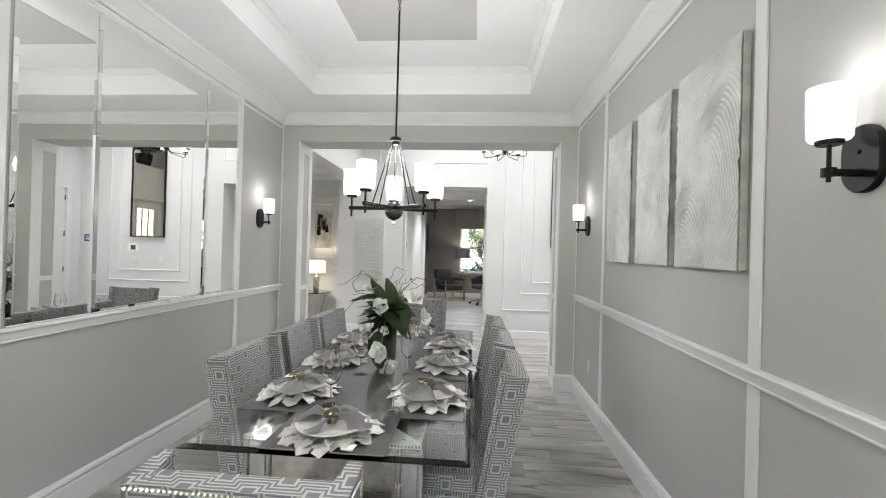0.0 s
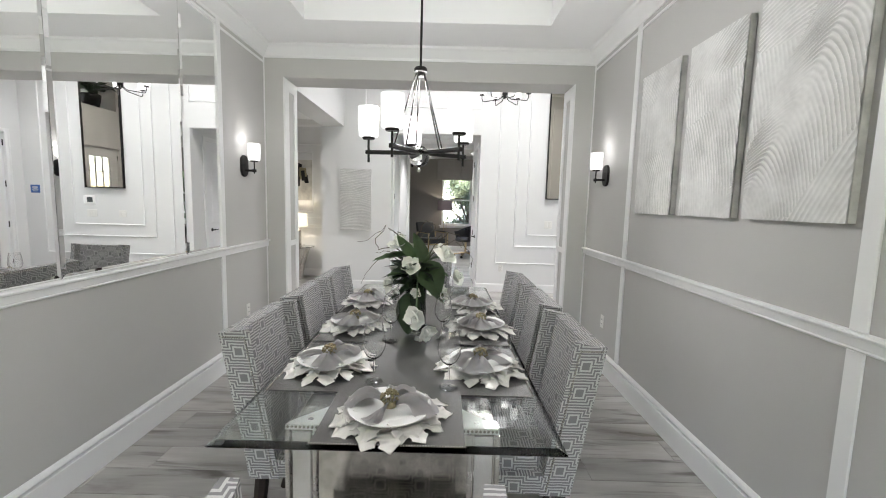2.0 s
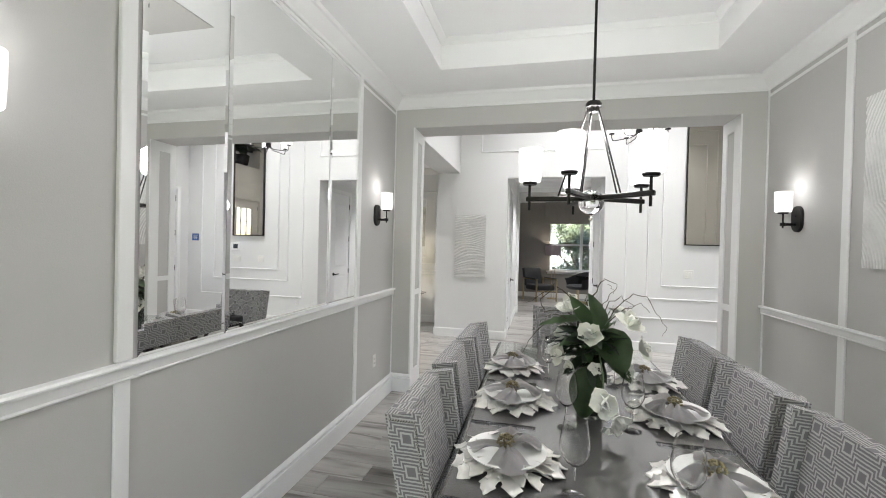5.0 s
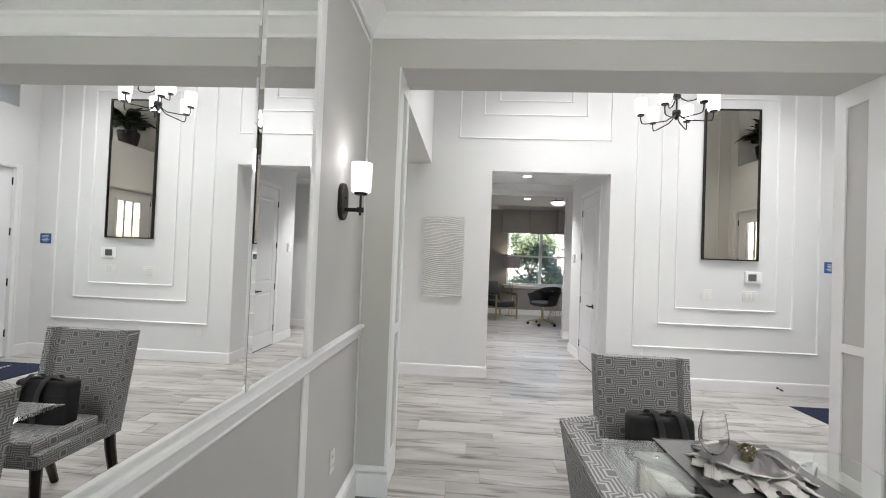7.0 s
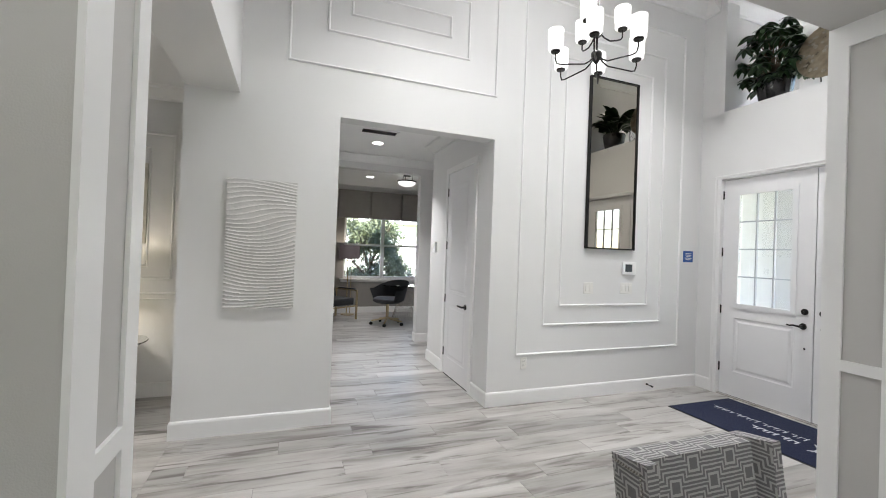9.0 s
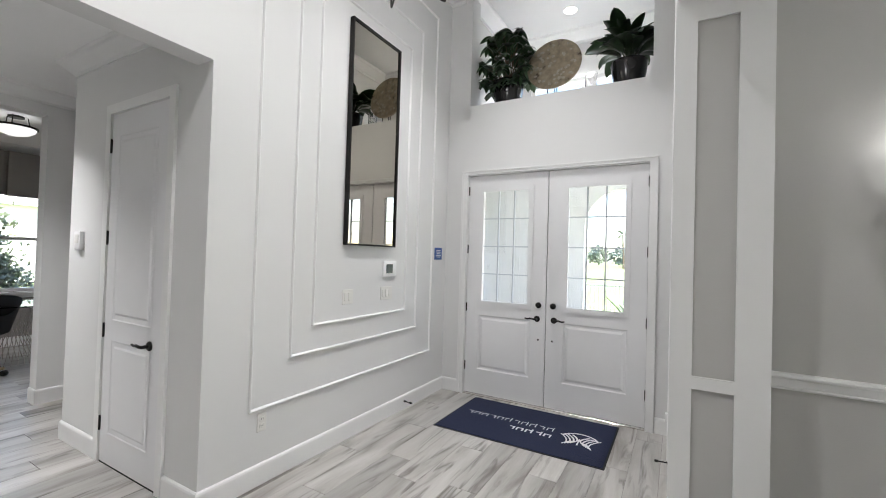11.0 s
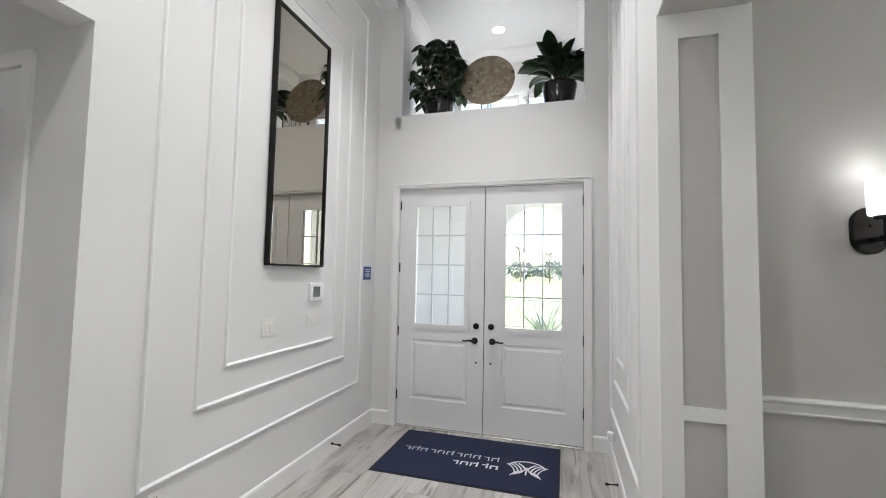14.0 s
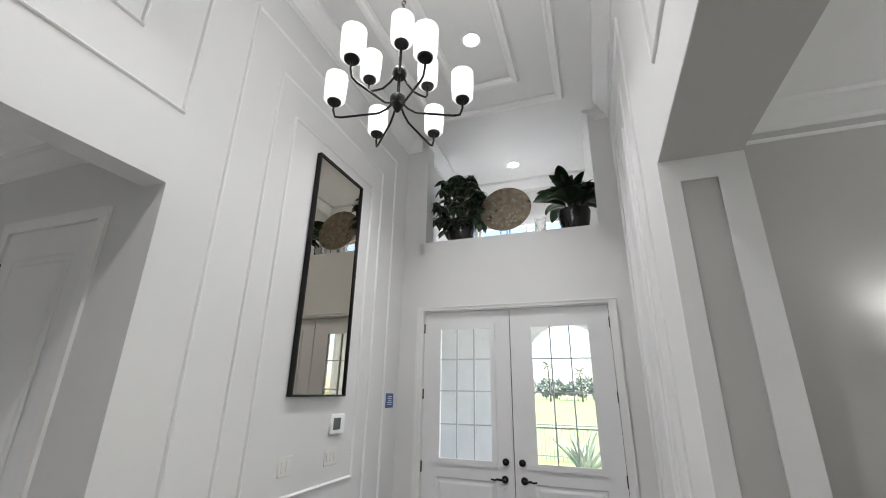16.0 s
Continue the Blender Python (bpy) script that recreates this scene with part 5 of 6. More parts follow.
# ---- foyer things ----
def lever(parent, x, y, z, out, along):
    """Round rose with a curved lever; out: way it stands out along x; along: way the lever points along y."""
    part("rose", moved(lathe([(0, 0), (0.031, 0), (0.031, 0.006), (0.024, 0.012), (0, 0.012)], 24), pose(x, y, z, 0, 90 * out, 0)), BLACK, parent, "black round rose")
    part("lever", tube([(x + out * 0.008, y, z), (x + out * 0.05, y, z), (x + out * 0.055, y + along * 0.02, z + 0.002), (x + out * 0.052, y + along * 0.06, z + 0.006), (x + out * 0.05, y + along * 0.085, z - 0.002), (x + out * 0.05, y + along * 0.115, z + 0.004)], [0.011, 0.011, 0.010, 0.009, 0.008, 0.007], 10), BLACK, parent, "black curved lever")


def hinge(parent, x, y, z):
    part("hinge", join(tube([(x, y, z - 0.05), (x, y, z + 0.05)], 0.0065, 10), bbox(x - 0.002, x + 0.012, y - 0.01, y + 0.01, z - 0.045, z + 0.045, 0)), BLACK, parent, "black hinge")


def raised_panel(x, y0, y1, z0, z1, out):
    """A sunk moulded field in a door face at x that looks along out."""
    bm = bmesh.new()
    loops = []
    for ins, d in ((0.0, 0.0), (0.012, -0.007), (0.028, -0.007), (0.05, 0.001)):
        loops.append([bm.verts.new((x + out * d, y, z)) for y, z in ((y0 + ins, z0 + ins), (y1 - ins, z0 + ins), (y1 - ins, z1 - ins), (y0 + ins, z1 - ins))])
    for a, b_ in zip(loops, loops[1:]):
        for k in range(4):
            k2 = (k + 1) % 4
            bm.faces.new((a[k], a[k2], b_[k2], b_[k]))
    bm.faces.new(loops[-1])
    return bm


def entrance_leaf(y0, y1, g0, g1, lever_y, along, hinge_y, name):
    d = tagged(new(name), "white entrance door with a twelve-light glass panel and black lever", "door", kind="structure")
    xf, xb = 3.07, 3.115
    GZ0, GZ1, PZ0, PZ1 = 1.03, 2.235, 0.28, 0.875
    p0, p1 = min(g0, g1) - 0.03, max(g0, g1) + 0.03
    bm = bmesh.new()
    for a0, a1, z0, z1 in ((y0, p0, 0.012, 2.412), (p1, y1, 0.012, 2.412), (p0, p1, 0.012, PZ0), (p0, p1, PZ1, GZ0 - 0.02), (p0, p1, GZ1 + 0.02, 2.412)):
        box(bm, xf, xb, a0, a1, z0, z1)
    box(bm, xf + 0.01, xb, p0, p1, PZ0, PZ1)
    box(bm, xf, xb, p0, g0, GZ0 - 0.02, GZ1 + 0.02)
    box(bm, xf, xb, g1, p1, GZ0 - 0.02, GZ1 + 0.02)
    part("leaf", bm, DOORWHITE, d, smooth=False)
    part("lower_panel", raised_panel(xf, p0, p1, PZ0, PZ1, -1), DOORWHITE, d, smooth=False)
    fr = bmesh.new()
    for a0, a1, z0, z1 in ((p0 - 0.012, g0 + 0.006, GZ0 - 0.045, GZ1 + 0.045), (g1 - 0.006, p1 + 0.012, GZ0 - 0.045, GZ1 + 0.045), (g0 + 0.006, g1 - 0.006, GZ0 - 0.045, GZ0 + 0.006), (g0 + 0.006, g1 - 0.006, GZ1 - 0.006, GZ1 + 0.045)):
        box(fr, xf - 0.012, xf - 0.0005, a0, a1, z0, z1)
    part("glazing_frame", fr, DOORWHITE, d, smooth=False)
    for r in range(4):
        for c in range(3):
            ya, yb = g0 + (g1 - g0) * c / 3, g0 + (g1 - g0) * (c + 1) / 3
            za, zb = GZ0 + (GZ1 - GZ0) * r / 4, GZ0 + (GZ1 - GZ0) * (r + 1) / 4
            pane = part("pane", bbox(xf + 0.019, xf + 0.023, ya + 0.002, yb - 0.002, za + 0.002, zb - 0.002, 0), GLASS, d, smooth=False)
            pane.visible_shadow = False
    for c in (1, 2):
        yy = g0 + (g1 - g0) * c / 3
        part("muntin", bbox(xf + 0.008, xf + 0.034, yy - 0.006, yy + 0.006, GZ0 - 0.01, GZ1 + 0.01, 0), GRILLE, d, smooth=False)
    for r in (1, 2, 3):
        zz = GZ0 + (GZ1 - GZ0) * r / 4
        part("muntin", bbox(xf + 0.0095, xf + 0.0325, g0 - 0.005, g1 + 0.005, zz - 0.006, zz + 0.006, 0), GRILLE, d, smooth=False)
    lever(d, xf, lever_y, 0.895, -1, along)
    part("deadbolt", moved(lathe([(0, 0), (0.03, 0), (0.03, 0.01), (0.022, 0.018), (0.008, 0.02), (0.008, 0.032), (0, 0.033)], 24), pose(xf, lever_y - along * 0.012, 1.036, 0, -90, 0)), BLACK, d, "black deadbolt")
    part("plug", moved(lathe([(0, 0), (0.01, 0), (0.008, 0.004), (0, 0.005)], 16), pose(xf, lever_y - along * 0.015, 0.683, 0, -90, 0)), BLACK, d)
    for z in (2.248, 1.60, 0.952, 0.306):
        hinge(d, xf - 0.006, hinge_y, z)
    part("sweep", bbox(xf - 0.002, xb + 0.01, y0 + 0.003, y1 - 0.003, 0.001, 0.011, 0), RUBBER, d)
    return d


entrance_leaf(5.148, 6.066, 5.335, 5.866, 5.985, -1, 5.144, "door_1")
entrance_leaf(6.074, 6.966, 6.262, 6.79, 6.158, 1, 6.970, "door_2")
# Black strips in the gaps round both leaves draw their dark lines.
seal = bmesh.new()
for y0, y1, z0, z1 in ((5.1447, 5.1478, 0.012, 2.412), (6.0664, 6.0736, 0.012, 2.412), (6.9664, 6.9693, 0.012, 2.412), (5.1447, 6.9693, 2.4122, 2.4138)):
    box(seal, 3.088, 3.104, y0, y1, z0, z1)
structure("door_gap_shade", seal, RUBBER, "black strips standing in for shaded gaps round the entrance doors", "door seal")
casing = bmesh.new()
for y0, y1, z0, z1 in ((5.075, 5.14, 0, 2.425), (6.97, 7.04, 0, 2.425), (5.075, 7.04, 2.425, 2.468)):
    box(casing, DX - 0.018, DX - 0.001, y0, y1, z0, z1)
    box(casing, DX - 0.026, DX - 0.019, y0 + (0.0 if y0 < 6 else 0.045), y1 - (0.045 if y0 < 6 and z0 == 0 else 0.0), z0 + (0.028 if z0 > 0 else 0), z1)
for y0, y1, z0, z1 in ((5.135, 5.1445, 0, 2.425), (6.9695, 6.975, 0, 2.425), (5.1445, 6.9695, 2.414, 2.425)):
    box(casing, DX + 0.001, DX + 0.19, y0, y1, z0, z1)
structure("door_casing", casing, TRIM, "white casing of the entrance doors", "door casing")
structure("threshold", bbox(DX - 0.01, DX + 0.2, 5.145, 6.969, -0.004, 0.0105, 0.002), SILVER, "metal door threshold", "threshold")

# tall wall mirror
wm = thing("tall_mirror", (1.682, WY, 2.497), "tall bronze-tinted mirror in a thin black frame on the foyer wall", "mirror")
fr = bmesh.new()
for x0, x1, z0, z1 in ((-0.326, -0.312, -0.92, 0.92), (0.312, 0.326, -0.92, 0.92), (-0.312, 0.312, -0.92, -0.906), (-0.312, 0.312, 0.906, 0.92)):
    box(fr, x0, x1, -0.042, -0.002, z0, z1)
part("mirror_frame", fr, BLACK, wm, "thin black metal frame", smooth=False)
part("glass", bbox(-0.312, 0.312, -0.028, -0.02, -0.906, 0.906, 0), BRONZE, wm, smooth=False)

# ridged plaster panel
def wave_ridges(x, z):
    k = 0.04 * math.sin(x * 5.0 + 2.2 * math.sin(z * 3.6)) + 0.045 * noise.noise((x * 1.6, z * 1.6, 4))
    ph = (z + k) / 0.027
    saw = ph - math.floor(ph)
    return 0.015 * (saw ** 1.6) * (0.6 + 0.5 * noise.noise((x * 5, math.floor(ph) * 1.7, 3))) + 0.001 * noise.noise((x * 60, z * 60, 1))


wp = thing("plaster_panel", (0, 0, 0), "white wall panel of wavy plaster ridges", "wall art")
bm = bmesh.new()
nx, nz = 60, 260
rows = []
for j in range(nz + 1):
    z = 0.985 + 1.012 * j / nz
    rows.append([bm.verts.new((-2.04 + 0.51 * i / nx, WY - 0.03 - wave_ridges(-2.04 + 0.51 * i / nx, z), z)) for i in range(nx + 1)])
for a, b_ in zip(rows, rows[1:]):
    for i in range(nx):
        bm.faces.new((a[i], a[i + 1], b_[i + 1], b_[i]))
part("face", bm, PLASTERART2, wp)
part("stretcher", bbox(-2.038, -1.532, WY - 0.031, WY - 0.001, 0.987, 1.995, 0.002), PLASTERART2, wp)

# controls on the foyer wall
th = thing("thermostat", (1.965, WY, 1.38), "white wall thermostat with a dark screen", "thermostat")
part("case", bbox(-0.095, 0.095, -0.024, 0, -0.07, 0.07, 0.008, 2), PLASTIC, th)
part("screen", bbox(-0.062, 0.035, -0.0255, -0.02, -0.042, 0.042, 0.002), SCREEN, th, "dark glossy screen")
for sx, gangs in ((1.427, 2), (1.94, 3)):
    sw = thing("light_switch", (sx, WY, 1.156), "white rocker switch plate", "light switch", "foyer switches")
    hw = 0.04 + 0.0225 * (gangs - 1)
    part("plate", bbox(-hw, hw, -0.006, 0, -0.06, 0.06, 0.003), CREAM, sw)
    for g in range(gangs):
        gx = (g - (gangs - 1) / 2) * 0.046
        part("rocker", bbox(gx - 0.016, gx + 0.016, -0.010, -0.004, -0.033, 0.033, 0.002), CREAM, sw)
sg = thing("wall_sign", (2.865, WY, 1.535), "small blue notice sign with white lines of print", "sign")
part("plate", bbox(-0.078, 0.078, -0.006, 0, -0.066, 0.066, 0.002), SIGNBLUE, sg)
for i, w in enumerate((0.045, 0.05, 0.035, 0.055, 0.04)):
    part("print_line", bbox(-w, w, -0.0072, -0.0058, 0.036 - 0.018 * i - 0.004, 0.036 - 0.018 * i + 0.004, 0), PRINT, sg)
outlet((0.662, WY, 0.40), 0)
outlet((2.70, GY, 0.30), 180)
cn = thing("ceramic_night_light", (2.70, GY + 0.03, 0.27), "small plug-in night light in the foyer outlet", "night light")
part("body", bbox(-0.025, 0.025, -0.02, 0.02, -0.04, 0.03, 0.008, 2), PLASTIC, cn)
for x, y, s_ in ((2.27, WY - 0.018, -1), (2.30, GY + 0.018, 1)):
    ds = thing("door_stop", (x, y, 0.075), "black spring door stop on the baseboard", "door stop", "door stops")
    part("rod", tube([(0, 0, 0), (0, s_ * 0.065, -0.004)], 0.005, 8), BLACK, ds)
    part("tip", tube([(0, s_ * 0.062, -0.004), (0, s_ * 0.085, -0.005)], 0.009, 10), RUBBER, ds)
    part("base", tube([(0, 0, 0), (0, s_ * 0.006, 0)], 0.012, 12), BLACK, ds)

# entrance mat
mat_ = thing("entrance_mat", (2.53, 6.065, 0), "navy blue entrance mat with white lettering and emblem", "door mat")
part("backing", bbox(-0.445, 0.445, -0.72, 0.72, 0.0, 0.004, 0.002), RUBBER, mat_)
part("mat_surface", bbox(-0.43, 0.43, -0.705, 0.705, 0.0045, 0.009, 0.003), NAVY, mat_)
em = bmesh.new()


def ribbon(bm, pts, half):
    for (x0, y0), (x1, y1) in zip(pts, pts[1:]):
        d = Vector((x1 - x0, y1 - y0)).normalized() * half
        lo = [bm.verts.new((x, y, 0.0088)) for x, y in ((x0 - d.y, y0 + d.x), (x0 + d.y, y0 - d.x), (x1 + d.y, y1 - d.x), (x1 - d.y, y1 + d.x))]
        up = [bm.verts.new((v.co.x, v.co.y, 0.0096)) for v in lo]
        bm.faces.new(up[::-1])
        for q in range(4):
            bm.faces.new((lo[q], lo[(q + 1) % 4], up[(q + 1) % 4], up[q]))


# a round tree: a solid crown cut by rising branches, and spreading roots
for sgn in (-1, 1):
    for k in range(4):
        ribbon(em, [(-0.03 - 0.02 * k + (0.10 + 0.012 * k) * q / 8, sgn * (0.012 + 0.026 * k + 0.060 * (q / 8) ** 2 * (1 + 0.25 * k) * (1 - 0.1 * k))) for q in range(9)], 0.0085 - 0.001 * k)
        ribbon(em, [(-0.03 - 0.015 * k - 0.075 * (q / 6) ** (1.1 + 0.2 * k), sgn * (0.010 + 0.020 * k + 0.045 * (q / 6) ** 1.3)) for q in range(7)], 0.0055)
ribbon(em, [(-0.12 + 0.13 * q / 4, 0.0) for q in range(5)], 0.006)
ribbon(em, [(0.115 * math.cos(1.35 * q / 8), 0.145 * math.sin(1.35 * q / 8)) for q in range(-8, 9)], 0.009)
part("emblem", moved(em, Matrix.Translation((-0.035, -0.465, 0))), PRINT, mat_, "white round emblem")
rl = random.Random(3)
for row_x, y_start, n, step, hgt, pen in ((-0.105, -0.245, 5, 0.081, 0.062, 0.015), (0.035, -0.23, 11, 0.078, 0.062, 0.008)):
    for k in range(n):
        lt = bmesh.new()
        y, w = y_start + k * step, step * 0.62
        tall = hgt * rl.choice((1.0, 1.0, 1.35))
        x0, x1 = row_x - hgt / 2, row_x - hgt / 2 + tall
        box(lt, x0, x1, y, y + pen, 0.0085, 0.0096)
        if k % 3 != 1:
            box(lt, x0, x0 + hgt, y + w, y + w + pen, 0.0085, 0.0096)
        box(lt, x0 + hgt - pen, x0 + hgt, y + pen, y + w, 0.0085, 0.0096)
        part("print_stroke", lt, PRINT, mat_, smooth=False)

# plants and shell disc on the ledge
LZ = 3.205


def pot(name, x, y, r, h, label):
    p = thing(name, (x, y, LZ), label, "potted plant")
    part("pot", lathe([(0, 0), (r * 0.66, 0), (r * 0.72, 0.015), (r * 0.95, h * 0.62), (r, h * 0.85), (r * 1.03, h * 0.93), (r * 1.0, h), (r * 0.9, h), (r * 0.88, h * 0.9), (0, h * 0.88)], 32), POT, p, "glazed black pot")
    return p


umb = mesh_of("leaf", leaf_blade(0.125, 0.03, -0.035, 0.0, 6, 0.25), LEAF2)
p1 = pot("umbrella_plant", 3.38, 6.66, 0.175, 0.34, "bushy green umbrella plant in a glazed black pot on the ledge")
rp = random.Random(21)
for k in range(70):
    a = rp.uniform(0, 6.283)
    zz = 0.26 + 0.68 * rp.random()
    rad = (0.34 * math.sin(math.pi * min(0.97, max(0.2, (zz - 0.12) / 0.9))) ** 0.7 + 0.02) * rp.uniform(0.5, 1.0)
    tip = Vector((rad * math.cos(a), rad * math.sin(a), zz))
    part("stalk", tube([(0.02 * math.cos(a), 0.02 * math.sin(a), 0.30), (tip.x * 0.5, tip.y * 0.5, 0.30 + (zz - 0.3) * 0.7), tip], [0.005, 0.004, 0.002], 5), BARK, p1)
    for q in range(7):
        ob = new("leaf", umb)
        ob.parent = p1
        ob.matrix_basis = Matrix.Translation(tip) @ pose(0, 0, 0, 0, 0, 51 * q + rp.uniform(-10, 10)) @ pose(0, 0, 0, rp.uniform(-15, 15), rp.uniform(5, 40), 0) @ Matrix.Scale(rp.uniform(0.8, 1.2), 4)
def arching_leaf(length, width, start, end):
    """A broad leaf that rises from the origin and arches over along +x."""
    bm = bmesh.new()
    rows, x, z, n = [], 0.0, 0.0, 12
    for i in range(n + 1):
        t = i / n
        a = radians(start + (end - start) * t)
        w = 0.004 + width * math.sin(math.pi * max(0.0, (t - 0.25) / 0.75)) ** 0.8 if 0.25 < t < 1 else 0.004 * (1.02 - t)
        rows.append([bm.verts.new((x - math.sin(a) * 0.3 * w * abs(s_), s_ * w, z + math.cos(a) * 0.3 * w * abs(s_))) for s_ in (-1, -0.5, 0, 0.5, 1)])
        x += math.cos(a) * length / n
        z += math.sin(a) * length / n
    for r0, r1 in zip(rows, rows[1:]):
        for q in range(4):
            bm.faces.new((r0[q], r1[q], r1[q + 1], r0[q + 1]))
    bmesh.ops.solidify(bm, geom=bm.faces[:], thickness=0.0012)
    return bm


lilies = [mesh_of("leaf", arching_leaf(0.44, 0.062, 80, -60), LEAF2), mesh_of("leaf", arching_leaf(0.40, 0.056, 70, -35), LEAF2), mesh_of("leaf", arching_leaf(0.46, 0.06, 88, 10), LEAF2)]
p2 = pot("peace_lily", 3.36, 5.37, 0.17, 0.30, "dark broad-leaved peace lily in a glazed black pot")
for k in range(48):
    a = 360 / 48 * k * 5 + rp.uniform(-10, 10)
    ob = new("leaf", lilies[k % 3])
    ob.parent = p2
    up = rp.uniform(-14, 14)
    ob.matrix_basis = pose(0.05 * math.cos(radians(a)), 0.05 * math.sin(radians(a)), 0.30, 0, 0, a) @ pose(0, 0, 0, rp.uniform(-25, 25), -up, 0) @ Matrix.Scale(rp.uniform(0.8, 1.25), 4)
part("flower_spathe", moved(leaf_blade(0.2, 0.028, 0.01, 0.0, 6, 0.5), pose(-0.02, -0.06, 0.50, 0, 0, -70) @ pose(0, 0, 0, 0, -75, 0)), LEAF, p2, "fresh green upright leaf")
dk = thing("shell_disc", (3.27, 6.105, LZ), "round shell mosaic disc on a small stand", "ornament")
disc = moved(lathe([(0, -0.012), (0.27, -0.012), (0.288, -0.008), (0.292, 0.0), (0.288, 0.008), (0.27, 0.012), (0, 0.016)], 56), pose(0, 0, 0.40, 0, -80, 0))
part("disc", disc, DISC, dk)
for k in range(46):
    a, r = rp.uniform(0, 6.283), 0.26 * math.sqrt(rp.random())
    chip = bmesh.new()
    vs = [chip.verts.new((rp.uniform(0.012, 0.026) * math.cos(t), rp.uniform(0.012, 0.026) * math.sin(t), 0.0)) for t in (0.2, 1.4, 2.7, 3.9, 5.2)]
    chip.faces.new(vs)
    bmesh.ops.solidify(chip, geom=chip.faces[:], thickness=0.002)
    part("shell_chip", moved(chip, pose(0, 0, 0.40, 0, -80, 0) @ pose(r * math.cos(a), r * math.sin(a), 0.0165, 0, 0, rp.uniform(0, 360))), CAPIZ, dk, smooth=False)
part("stand", join(bbox(-0.06, 0.08, -0.09, 0.09, 0, 0.012, 0.003), tube([(-0.03, -0.05, 0.01), (-0.045, -0.05, 0.12)], 0.006, 6), tube([(-0.03, 0.05, 0.01), (-0.045, 0.05, 0.12)], 0.006, 6), tube([(0.05, 0, 0.01), (0.07, 0, 0.3)], 0.006, 6)), BLACK, dk)
hj = thing("glass_hurricane", (3.40, 5.74, LZ), "clear glass hurricane jar on the ledge", "glass jar")
part("jar", lathe([(0, 0), (0.05, 0), (0.06, 0.02), (0.06, 0.26), (0.066, 0.28), (0.062, 0.28), (0.056, 0.26), (0.056, 0.024), (0, 0.012)], 28), GLASS, hj)
aw = tagged(new("window_2"), "bright white-framed window at the back of the ledge alcove", "window", kind="structure")
wf = bmesh.new()
for y0, y1, z0, z1 in ((5.35, 5.40, 3.3, 3.95), (6.70, 6.75, 3.3, 3.95), (5.40, 6.70, 3.3, 3.35), (5.40, 6.70, 3.90, 3.95), (6.03, 6.07, 3.35, 3.90)):
    box(wf, AX + 0.03, AX + 0.1, y0, y1, z0, z1)
part("window_frame", wf, TRIM, aw, smooth=False)
for y0, y1 in ((5.40, 6.03), (6.07, 6.70)):
    g = part("pane", bbox(AX + 0.06, AX + 0.064, y0, y1, 3.35, 3.90, 0), GLASS, aw, smooth=False)
    g.visible_shadow = False


# ---- hall and office ----
def hall_door(name, x, out, y0, y1, lever_y, along, hinge_y):
    d = tagged(new(name), "white two-panel hall door with a black lever, closed", "door", kind="structure")
    xf = x + out * 0.006
    bm = bmesh.new()
    box(bm, min(xf, x), max(xf, x), y0, y1, 0.012, 2.44)
    part("leaf", bm, DOORWHITE, d, smooth=False)
    for z0, z1 in ((0.22, 0.86), (1.0, 2.28)):
        part("door_panel", raised_panel(xf + out * 0.004, y0 + 0.12, y1 - 0.12, z0, z1, out), DOORWHITE, d, smooth=False)
    lever(d, xf, lever_y, 0.885, out, along)
    for z in (2.22, 1.57, 0.92, 0.27):
        hinge(d, xf + out * 0.004, hinge_y, z)
    cs = bmesh.new()
    for a0, a1, z0, z1 in ((y0 - 0.075, y0 - 0.008, 0, 2.45), (y1 + 0.008, y1 + 0.075, 0, 2.45), (y0 - 0.075, y1 + 0.075, 2.45, 2.515)):
        box(cs, min(x, x + out * 0.018), max(x, x + out * 0.018), a0, a1, z0, z1)
    part("casing", cs, TRIM, d, smooth=False)
    # A black strip stands in for the shade under the door.
    part("gap_shade", bbox(min(x + out * 0.0005, xf), max(x, xf), y0, y1, 0.0005, 0.011, 0), RUBBER, d)


hall_door("door_3", 0.26, -1, 7.67, 8.42, 7.80, 1, 8.425)
hall_door("door_4", -1.207, 1, 7.60, 8.40, 8.28, -1, 7.595)
ht = thing("hall_control", (0.26, 8.87, 1.545), "white wall control box in the hall", "wall control")
part("case", bbox(-0.03, 0, -0.05, 0.05, -0.07, 0.07, 0.006, 2), PLASTIC, ht)
part("dial", bbox(-0.034, -0.028, -0.03, 0.03, -0.02, 0.045, 0.002), CREAM, ht)
vent = thing("ceiling_vent", (-0.58, 8.74, 2.95), "grey slatted ceiling air vent in the hall", "air vent")
part("rim", join(bbox(-0.17, 0.17, -0.09, -0.07, -0.012, 0, 0.002), bbox(-0.17, 0.17, 0.07, 0.09, -0.012, 0, 0.002), bbox(-0.17, -0.15, -0.07, 0.07, -0.012, 0, 0.002), bbox(0.15, 0.17, -0.07, 0.07, -0.012, 0, 0.002)), PLASTIC, vent)
for k in range(7):
    part("slat", moved(bbox(-0.15, 0.15, -0.009, 0.009, -0.001, 0.001, 0), pose(0, -0.06 + 0.02 * k, -0.008, 35, 0, 0)), VENTGREY, vent)
# Thin dark plate in place of the shaded depth behind the slats.
part("duct_shade", bbox(-0.15, 0.15, -0.07, 0.07, -0.002, -0.001, 0), SCREEN, vent)
vent.scale = (1.4, 1.1, 1.0)

